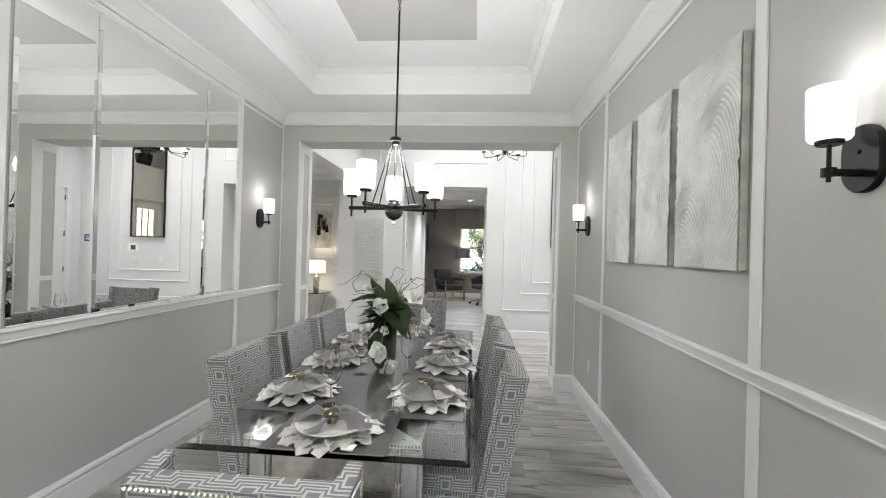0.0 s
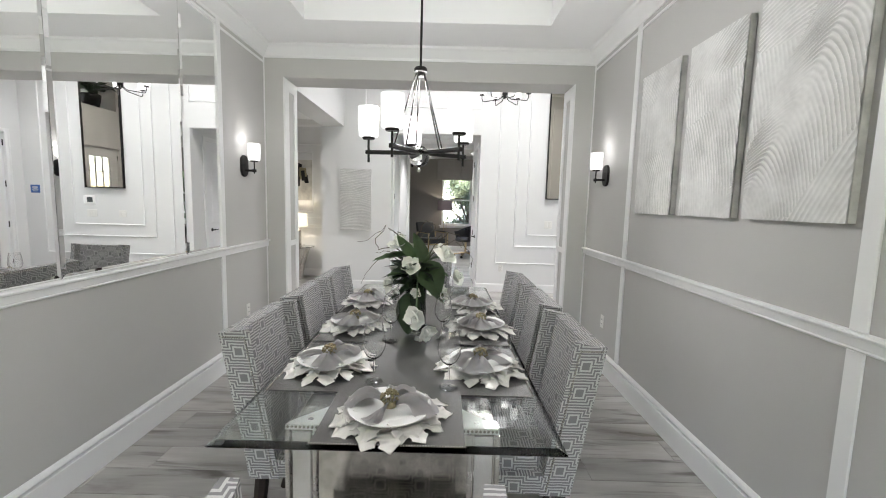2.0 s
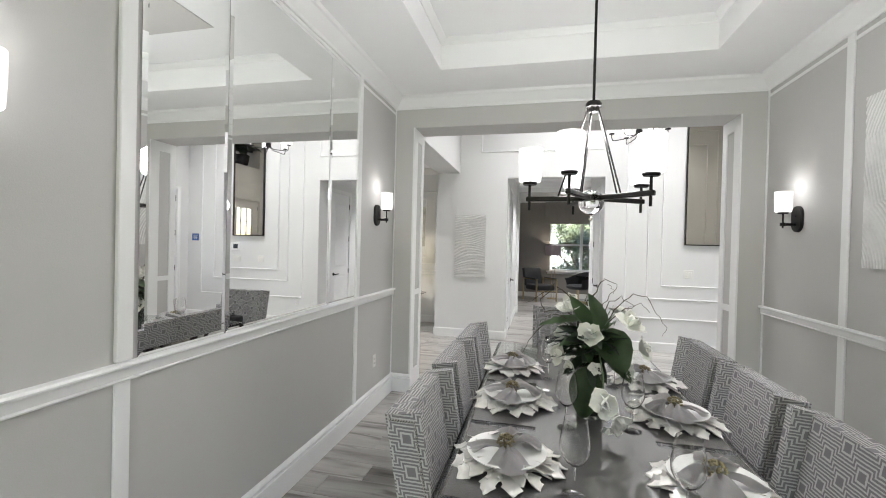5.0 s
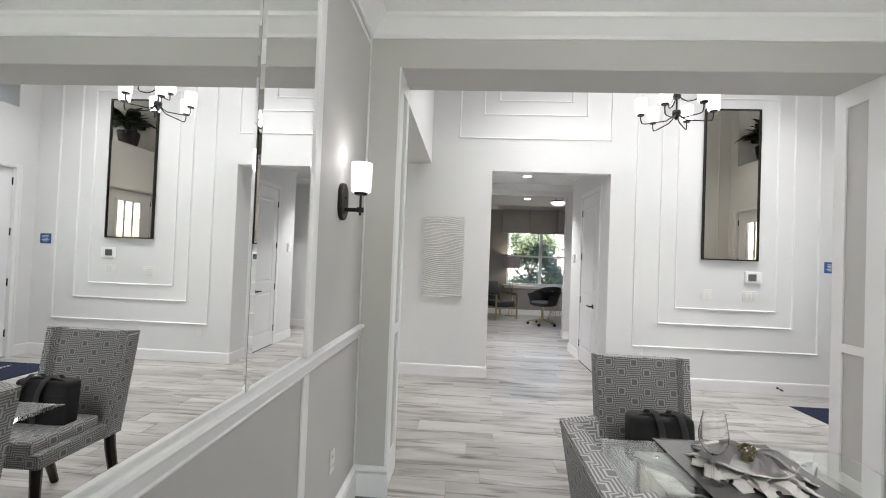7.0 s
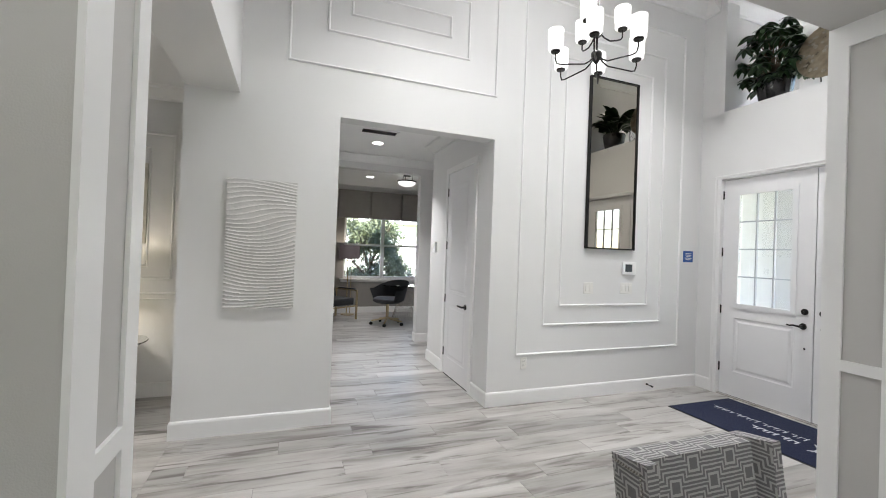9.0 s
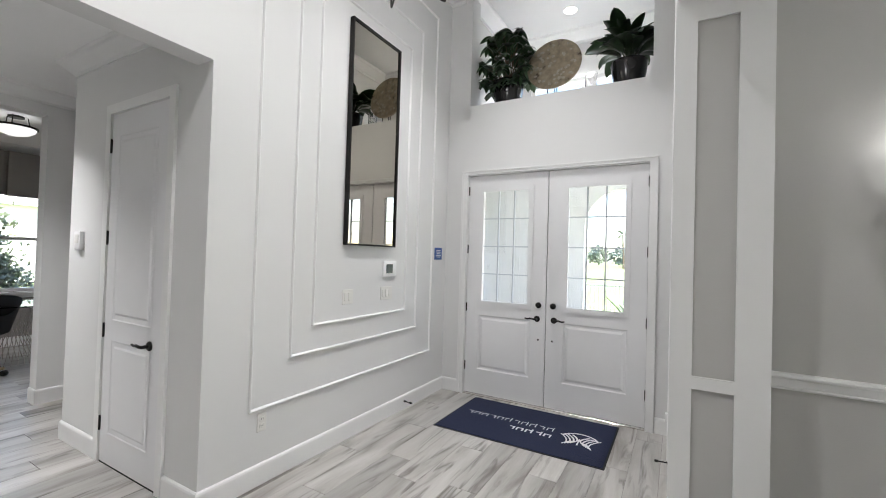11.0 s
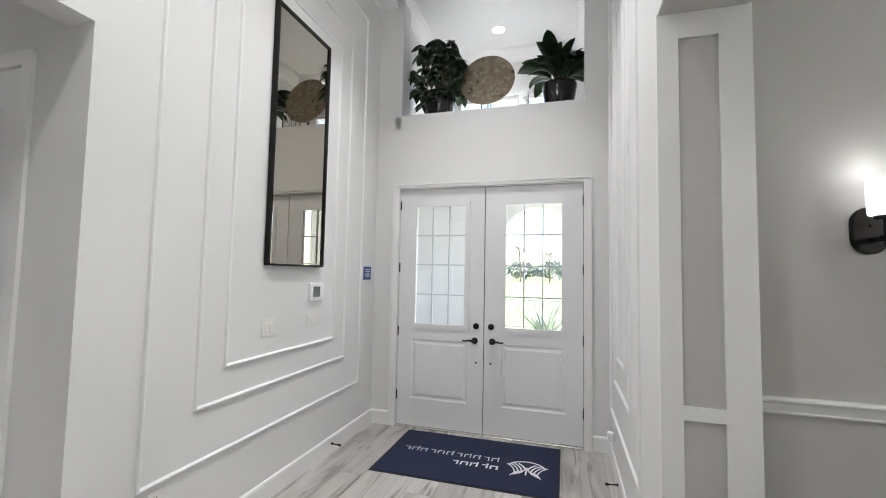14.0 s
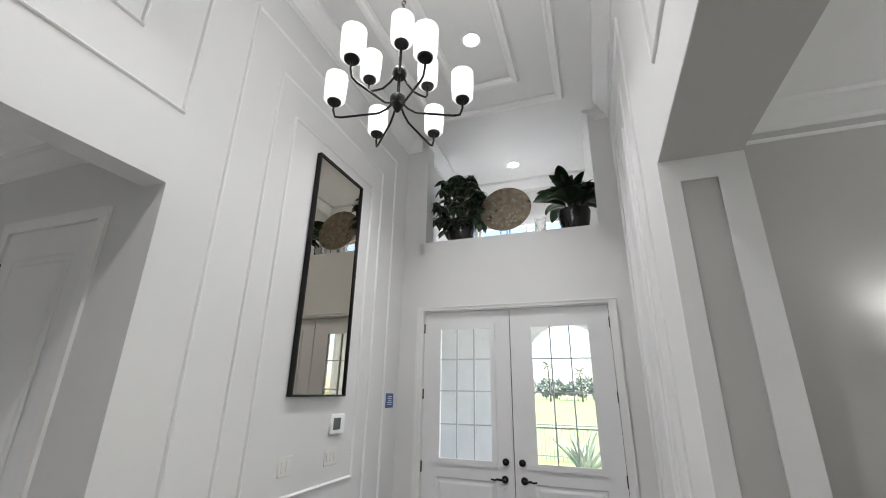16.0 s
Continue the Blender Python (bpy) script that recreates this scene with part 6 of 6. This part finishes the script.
w1 = tagged(new("window_1"), "white double-hung office window with a tree outside", "window", kind="structure")
wf = bmesh.new()
xm = (WX0 + WX1) / 2
for x0, x1, z0, z1 in ((WX0, WX0 + 0.05, WZ0, WZ1), (WX1 - 0.05, WX1, WZ0, WZ1), (xm - 0.04, xm + 0.04, WZ0, WZ1), (WX0, WX1, WZ0, WZ0 + 0.05), (WX0, WX1, WZ1 - 0.05, WZ1), (WX0, WX1, 1.56, 1.61)):
    box(wf, x0, x1, OY + 0.04 - (0.001 if z1 - z0 > 1 else 0), OY + 0.11, z0, z1)
part("window_frame", wf, TRIM, w1, smooth=False)
part("window_sill", bbox(WX0 - 0.08, WX1 + 0.08, OY - 0.05, OY + 0.04, WZ0 - 0.03, WZ0, 0.006, 2), TRIM, w1)
part("apron", bbox(WX0 - 0.05, WX1 + 0.05, OY - 0.018, OY - 0.001, WZ0 - 0.09, WZ0 - 0.031, 0.004), TRIM, w1)
for x0, x1 in ((WX0 + 0.05, xm - 0.04), (xm + 0.04, WX1 - 0.05)):
    for z0, z1 in ((WZ0 + 0.05, 1.56), (1.61, WZ1 - 0.05)):
        g = part("pane", bbox(x0, x1, OY + 0.07, OY + 0.074, z0, z1, 0), GLASS, w1, smooth=False)
        g.visible_shadow = False
va = thing("window_valance", (0, 0, 0), "grey box-pleated valance above the office window", "valance")
for i in range(3):
    x0 = -0.58 + 0.74 * i
    part("valance_panel", bbox(x0 + 0.024, x0 + 0.716, OY - 0.13, OY - 0.002, 2.20, 2.84, 0.01, 2), VALANCE, va)
    if i:
        part("pleat", bbox(x0 - 0.03, x0 + 0.03, OY - 0.06, OY - 0.004, 2.215, 2.838, 0.004), VALANCE, va)


def armchair():
    a = thing("office_armchair", (-0.66, 12.55, 0), "charcoal armchair with flat brass arms beside a floor lamp", "armchair", turn=35)
    part("seat", bbox(-0.29, 0.29, -0.3, 0.28, 0.31, 0.45, 0.035, 3), CHARCOAL, a)
    part("backrest", moved(bbox(-0.29, 0.29, -0.06, 0.06, 0.0, 0.52, 0.04, 3), pose(0, 0.30, 0.40, -16, 0, 0)), CHARCOAL, a)
    for x in (-0.33, 0.33):
        part("arm_frame", join(bbox(x - 0.02, x + 0.02, -0.34, -0.31, 0, 0.62, 0.004), bbox(x - 0.02, x + 0.02, 0.30, 0.33, 0, 0.62, 0.004), bbox(x - 0.02, x + 0.02, -0.31, 0.30, 0.595, 0.62, 0.004)), BRASS, a, "flat brass arm frame")
        part("arm_pad", bbox(x - 0.025, x + 0.025, -0.28, 0.24, 0.622, 0.645, 0.008, 2), CHARCOAL, a)
    part("stretcher", bbox(-0.31, 0.31, -0.335, -0.315, 0.27, 0.30, 0.003), BRASS, a)


armchair()
ol = thing("office_floor_lamp", (-0.30, 13.12, 0), "slim floor lamp with a mauve drum shade", "floor lamp")
part("base", lathe([(0, 0), (0.15, 0), (0.15, 0.02), (0.02, 0.03), (0, 0.03)], 32), BRASS, ol)
for k in range(3):
    a = 2.09 * k
    part("pole", tube([(0.05 * math.cos(a), 0.05 * math.sin(a), 0.02), (0.05 * math.cos(a), 0.05 * math.sin(a), 1.42)], 0.007, 8), BRASS, ol)
part("shade", lathe([(0.225, 1.26), (0.23, 1.26), (0.225, 1.56), (0.22, 1.56), (0.225, 1.26)], 40), PLUMSHADE, ol, "mauve drum shade")
part("spider", join(tube([(-0.22, 0, 1.5), (0.22, 0, 1.5)], 0.003, 6), tube([(0, -0.22, 1.5), (0, 0.22, 1.5)], 0.003, 6)), BRASS, ol)
lamp("floor_lamp_bulb", 'POINT', (-0.30, 13.12, 1.43), None, 7, 0.03, (1.0, 0.88, 0.72))

oc = thing("swivel_chair", (0.30, 11.75, 0), "dark bucket swivel chair on castors at the glass table", "office chair", turn=-60)
shell = bmesh.new()
rows = []
for j in range(9):
    t = j / 8
    z = 0.44 + 0.36 * t
    row = []
    for i in range(25):
        ang = math.pi * (-0.12 + 1.24 * i / 24)
        rad = 0.27 + 0.08 * t
        drop = 0.16 * t * (1 - math.sin(max(0, min(math.pi, ang)))) ** 1.2
        row.append(shell.verts.new((rad * math.cos(ang), rad * math.sin(ang), z - drop)))
    rows.append(row)
for a, b_ in zip(rows, rows[1:]):
    for i in range(24):
        shell.faces.new((a[i], a[i + 1], b_[i + 1], b_[i]))
bmesh.ops.solidify(shell, geom=shell.faces[:], thickness=0.035)
oc.scale = (1.18, 1.18, 1.1)
part("bucket_back", shell, CHARCOAL, oc)
part("seat", lathe([(0, 0.40), (0.20, 0.40), (0.25, 0.43), (0.25, 0.47), (0.2, 0.50), (0, 0.505)], 32), CHARCOAL, oc)
part("column", tube([(0, 0, 0.10), (0, 0, 0.41)], 0.025, 12), BRASS, oc)
for k in range(5):
    a = radians(72 * k + 20)
    c, s_ = math.cos(a), math.sin(a)
    part("spoke", tube([(0.02 * c, 0.02 * s_, 0.12), (0.27 * c, 0.27 * s_, 0.075)], [0.02, 0.014], 8), BRASS, oc)
    part("castor", moved(lathe([(0, -0.02), (0.026, -0.02), (0.03, 0), (0.026, 0.02), (0, 0.02)], 16), pose(0.27 * c, 0.27 * s_, 0.031, 90, 0, 72 * k)), RUBBER, oc)
ot = thing("glass_side_table", (0.76, 12.2, 0), "round glass table on a wire drum base", "table")
part("tabletop", lathe([(0, 0.745), (0.5, 0.745), (0.505, 0.751), (0.5, 0.757), (0, 0.757)], 56), GLASS, ot, "round clear glass top")
wire = bmesh.new()
for k in range(28):
    a = 2 * math.pi * k / 28
    tube([(0.27 * math.cos(a), 0.27 * math.sin(a), 0.01), (0.15 * math.cos(a + 0.3), 0.15 * math.sin(a + 0.3), 0.37), (0.27 * math.cos(a + 0.6), 0.27 * math.sin(a + 0.6), 0.74)], 0.004, 5, wire)
part("wire_base", wire, SILVER, ot, "silver wire drum base")
bk = thing("open_book", (0.68, 12.1, 0.757), "open white book lying on the glass table", "book")
part("pages", join(moved(bbox(-0.15, 0.0, -0.1, 0.1, 0, 0.012, 0.003), pose(0, 0, 0.002, 0, -6, 0)), moved(bbox(0.0, 0.15, -0.1, 0.1, 0, 0.012, 0.003), pose(0, 0, 0.002, 0, 6, 0))), CHINA, bk)
dm = thing("dome_ceiling_light", (0.52, 11.45, 2.95), "semi-flush dome ceiling light, switched on", "ceiling light")
part("canopy", lathe([(0, 0), (0.07, 0), (0.07, -0.02), (0, -0.03)], 24), BLACK, dm)
for a in (0, 2.1, 4.2):
    part("rod", tube([(0.1 * math.cos(a), 0.1 * math.sin(a), 0), (0.12 * math.cos(a), 0.12 * math.sin(a), -0.12)], 0.005, 6), BLACK, dm)
part("rim", lathe([(0.175, -0.115), (0.19, -0.115), (0.19, -0.135), (0.175, -0.135), (0.175, -0.115)], 40), BLACK, dm)
part("dome", lathe([(0.178, -0.125), (0.165, -0.165), (0.12, -0.2), (0.06, -0.22), (0, -0.225)], 40), SHADE2, dm, "glowing frosted dome")
pn = thing("dark_painting", (-1.4, 12.6, 1.85), "dark abstract painting on the taupe office wall", "painting")
part("picture", bbox(0.001, 0.03, -0.4, 0.4, -0.45, 0.45, 0.004), material("dark abstract paint", (0.07, 0.07, 0.09), 0.5, vary=0.8, vary_scale=5), pn)

# ---- side room ----
ct = thing("console_table", (-3.05, 7.95, 0), "round glass-topped side table on a fluted metal base", "side table")
part("tabletop", lathe([(0, 0.60), (0.33, 0.60), (0.335, 0.606), (0.33, 0.612), (0, 0.612)], 48), GLASS, ct)
part("base", lathe([(0, 0), (0.15, 0), (0.12, 0.05), (0.16, 0.3), (0.25, 0.59), (0.23, 0.595), (0, 0.595)], 40, wobble=lambda a: 1 + 0.03 * math.cos(20 * a)), SILVER, ct, "fluted silver base")
tl = thing("table_lamp", (-3.0, 7.92, 0.613), "mercury glass table lamp with a lit cream drum shade", "table lamp")
part("base", lathe([(0, 0), (0.055, 0), (0.06, 0.012), (0.05, 0.02), (0.058, 0.04), (0.06, 0.28), (0.05, 0.30), (0.02, 0.31), (0.012, 0.36), (0, 0.36)], 28), ANTIQUE, tl, "mercury glass cylinder")
part("shade", lathe([(0.165, 0.37), (0.17, 0.37), (0.165, 0.60), (0.16, 0.60), (0.165, 0.37)], 40), LINEN, tl, "lit cream drum shade")
part("finial", lathe([(0, 0), (0.012, 0.005), (0.008, 0.02), (0, 0.03)], 12, (0, 0, 0.60)), SILVER, tl)
lamp("table_lamp_bulb", 'POINT', (-3.0, 7.92, 1.10), None, 5, 0.03, (1.0, 0.92, 0.8))
og = thing("glass_ornament", (-3.16, 7.85, 0.613), "small clear glass ornament on the side table", "ornament")
part("body", lathe([(0, 0), (0.03, 0), (0.04, 0.03), (0.02, 0.07), (0.028, 0.1), (0, 0.12)], 20), GLASS, og)
pa = thing("abstract_painting", (-3.02, 8.3, 1.84), "tall abstract painting in black, cream and gold", "painting")
part("canvas", bbox(-0.17, 0.17, -0.03, -0.001, -0.38, 0.38, 0.003), material("cream canvas", (0.55, 0.53, 0.48), 0.7, vary=0.3, vary_scale=6), pa)
rk = random.Random(8)
for k in range(9):
    x, z = rk.uniform(-0.10, 0.08), rk.uniform(-0.1, 0.28)
    part("paint_stroke", moved(bbox(-rk.uniform(0.02, 0.05), rk.uniform(0.02, 0.05), -0.0015, 0, -rk.uniform(0.05, 0.16), rk.uniform(0.05, 0.1), 0.0005), pose(x, -0.0305 - 0.0004 * k, min(z, 0.24), 0, rk.uniform(-10, 10), 0)), (BLACK, BERRY, RUBBER)[k % 3], pa)

# ---- outdoors ----
arch = bmesh.new()
XA0, XA1, yc, rad, spring, head = 8.0, 8.2, 5.85, 0.8, 2.2, 3.5
box(arch, XA0, XA1, 3.0, yc - rad, -0.02, head)
box(arch, XA0, XA1, yc + rad, 9.6, -0.02, head)
N = 16
for k in range(N):
    a0, a1 = math.pi * k / N, math.pi * (k + 1) / N
    y0, y1 = yc - rad * math.cos(a0), yc - rad * math.cos(a1)
    z0, z1 = spring + rad * math.sin(a0), spring + rad * math.sin(a1)
    vs = []
    for x in (XA0, XA1):
        vs.append([arch.verts.new((x, y0, z0)), arch.verts.new((x, y1, z1)), arch.verts.new((x, y1, head)), arch.verts.new((x, y0, head))])
    arch.faces.new(vs[0]); arch.faces.new(vs[1][::-1])
    arch.faces.new((vs[0][0], vs[1][0], vs[1][1], vs[0][1]))
structure("porch_arch", arch, STUCCO, "white stucco porch wall with an arched opening", "porch wall")
structure("porch_side", bbox(DX + 0.2, 8.2, 9.4, 9.6, -0.02, 3.5, 0), STUCCO, "white stucco porch side wall", "porch wall")
structure("porch_ceiling", bbox(AX + 0.16, 8.2, 3.0, 9.6, 3.1, 3.2, 0), STUCCO, "white porch ceiling", "porch ceiling")
ag = thing("agave", (9.6, 5.75, -0.2), "large grey-green agave beside the porch", "agave")
for k in range(26):
    part("leaf", moved(leaf_blade(rp.uniform(0.7, 1.15), 0.065, -0.1, 0.1, 8, 0.6), pose(0, 0, 0.1, 0, 0, 137.5 * k) @ pose(0.03, 0, 0, 0, -rp.uniform(25, 80), 0)), AGAVE, ag)
fence = thing("porch_fence", (12.5, 4.4, -0.22), "metal garden fence beyond the porch, paled for haze", "fence")
for k in range(30):
    part("picket", bbox(-0.01, 0.01, 0.12 * k - 0.008, 0.12 * k + 0.008, 0, 1.0, 0), FENCE, fence, smooth=False)
for z in (0.12, 0.95):
    part("fence_rail", bbox(-0.015, 0.015, -0.1, 3.7, z, z + 0.03, 0), FENCE, fence, smooth=False)


def foliage(n, sx, sy, sz, size, seed, clumps=40):
    """Leaf cards in clumps within an uneven ovoid."""
    r = random.Random(seed)
    cs = []
    for _ in range(clumps):
        v3 = Vector((r.gauss(0, 1), r.gauss(0, 1), r.gauss(0, 1))).normalized() * r.uniform(0.55, 1.0)
        cs.append(v3)
    verts, faces = [], []
    for _ in range(n):
        c = r.choice(cs) + Vector((r.gauss(0, 0.13), r.gauss(0, 0.13), r.gauss(0, 0.13)))
        p = Vector((c.x * sx * (1 - 0.35 * c.z), c.y * sy * (1 - 0.35 * c.z), c.z * sz))
        u = Vector((r.gauss(0, 1), r.gauss(0, 1), r.gauss(0, 1))).normalized()
        w = u.orthogonal().normalized()
        L_, W_ = size * r.uniform(0.7, 1.3), size * 0.4
        i = len(verts)
        verts += [p, p + u * L_ * 0.5 + w * W_, p + u * L_, p + u * L_ * 0.5 - w * W_]
        faces.append((i, i + 1, i + 2, i + 3))
    me = bpy.data.meshes.new("crown")
    me.from_pydata(verts, [], faces)
    return me


def tree(name, place, sx, sy, sz, trunk, n, size, seed, mat, label):
    t = thing(name, place, label, "tree")
    part("trunk", tube([(0, 0, 0), (0.03, 0.02, trunk * 0.5), (0, 0, trunk + sz)], [0.09, 0.07, 0.02], 8), BARK, t)
    for k in range(6):
        a = k * 1.05
        part("limb", tube([(0, 0, trunk + 0.2 * k), (sx * 0.4 * math.cos(a), sy * 0.4 * math.sin(a), trunk + 0.3 + 0.25 * k), (sx * 0.75 * math.cos(a), sy * 0.75 * math.sin(a), trunk + 0.6 + 0.3 * k)], [0.04, 0.025, 0.008], 6), BARK, t)
    me = foliage(n, sx, sy, sz, size, seed)
    me.materials.append(mat)
    c = new("crown", me)
    c.parent = t
    c.location = (0, 0, trunk + sz * 0.8)


TREELEAF = material("sunlit tree leaf", (0.11, 0.135, 0.075), 0.45, vary=0.4, vary_scale=4)
tree("garden_tree", (0.50, 14.95, -0.22), 1.12, 0.9, 1.32, 0.30, 12000, 0.085, 4, TREELEAF, "round leafy garden tree outside the office window")
house = thing("neighbour_house", (3.0, 34.0, -0.22), "pale neighbouring house beyond the garden", "house")
part("wall", bbox(-9, 9, -4, 4, 0, 3.4, 0), STUCCO, house, smooth=False)
rfm = bmesh.new()
vs = [rfm.verts.new(p) for p in ((-9.6, -4.6, 3.4), (9.6, -4.6, 3.4), (9.6, 4.6, 3.4), (-9.6, 4.6, 3.4), (-5, 0, 5.6), (5, 0, 5.6))]
for f in ((0, 1, 5, 4), (1, 2, 5), (2, 3, 4, 5), (3, 0, 4), (3, 2, 1, 0)):
    rfm.faces.new([vs[i] for i in f])
part("roof", rfm, PAVING, house, smooth=False)
rng2 = random.Random(17)
for k in range(26):
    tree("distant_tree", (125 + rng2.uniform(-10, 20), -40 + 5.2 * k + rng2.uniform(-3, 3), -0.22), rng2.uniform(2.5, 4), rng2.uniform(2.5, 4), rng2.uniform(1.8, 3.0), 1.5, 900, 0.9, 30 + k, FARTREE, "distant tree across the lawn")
for k, (x, y, h_) in enumerate(((100, 3, 7.5), (108, 9, 6.8), (95, -4, 7.0), (104, 16, 8))):
    pm = thing("palm_tree", (x, y, -0.22), "distant palm tree on the lawn", "palm tree", "distant palms")
    part("trunk", tube([(0, 0, 0), (0.2, 0.1, h_ * 0.5), (0.1, 0.3, h_)], [0.22, 0.17, 0.14], 8), BARK, pm)
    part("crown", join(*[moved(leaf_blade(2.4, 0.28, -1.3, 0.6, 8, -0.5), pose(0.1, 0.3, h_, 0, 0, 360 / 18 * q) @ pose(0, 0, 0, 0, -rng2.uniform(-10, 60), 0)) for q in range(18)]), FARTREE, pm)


# ---- floor planks ----
structure("floor", bbox(-6.2, 3.6, -3.3, OY, -0.2, -0.004, 0), GROUT, "grey washed wood-look plank tiles with fine joints", "floor")
floor_base = bpy.data.objects["floor"]
PW, PL, GAP = 0.2, 1.2, 0.0022


PLANKS = {}
rest = bmesh.new()
rng = random.Random(5)
# rooms as (x0, x1, y0, y1, laid singly)
for x0, x1, y0, y1, single in ((LX, RX, 0.1, FY, True), (OL, OR, FY, GY, True), (-2.35, DX, GY, WY, True), (-1.207, 0.257, WY, 9.08, True), (-1.207, 2.4, 9.08, 10.14, False), (-1.15, 0.41, 10.14, 10.3, False),
                               (-1.4, 3.4, 10.3, OY, False), (-6.0, -2.35, GY, 8.3, False), (LX, RX, -3.2, 0.1, False)):
    row0 = math.floor(y0 / PW)
    for row in range(row0, math.ceil(y1 / PW)):
        ya, yb = max(y0, row * PW), min(y1, (row + 1) * PW)
        if yb - ya < 0.004:
            continue
        shift = ((row * 0.37) % 1.0) * PL + (row % 3) * 0.11
        k = math.floor((x0 - shift) / PL)
        while k * PL + shift < x1:
            xa, xb = max(x0, k * PL + shift), min(x1, (k + 1) * PL + shift)
            k += 1
            if xb - xa < 0.01:
                continue
            if single:
                key = (round(xb - xa, 3), round(yb - ya, 3))
                if key not in PLANKS:
                    PLANKS[key] = mesh_of("plank", bbox(0, key[0] - GAP, 0, key[1] - GAP, -0.006, 0.0, 0.0012), PLANK, smooth=False)
                ob = new("plank", PLANKS[key])
                ob.location = (xa, ya, 0.0)
                ob.parent = floor_base
            else:
                box(rest, xa, xb - GAP, ya, yb - GAP, -0.006, 0)
ob = part("plank_field", rest, PLANK, floor_base, smooth=False)
ob["kind"] = "stuff"
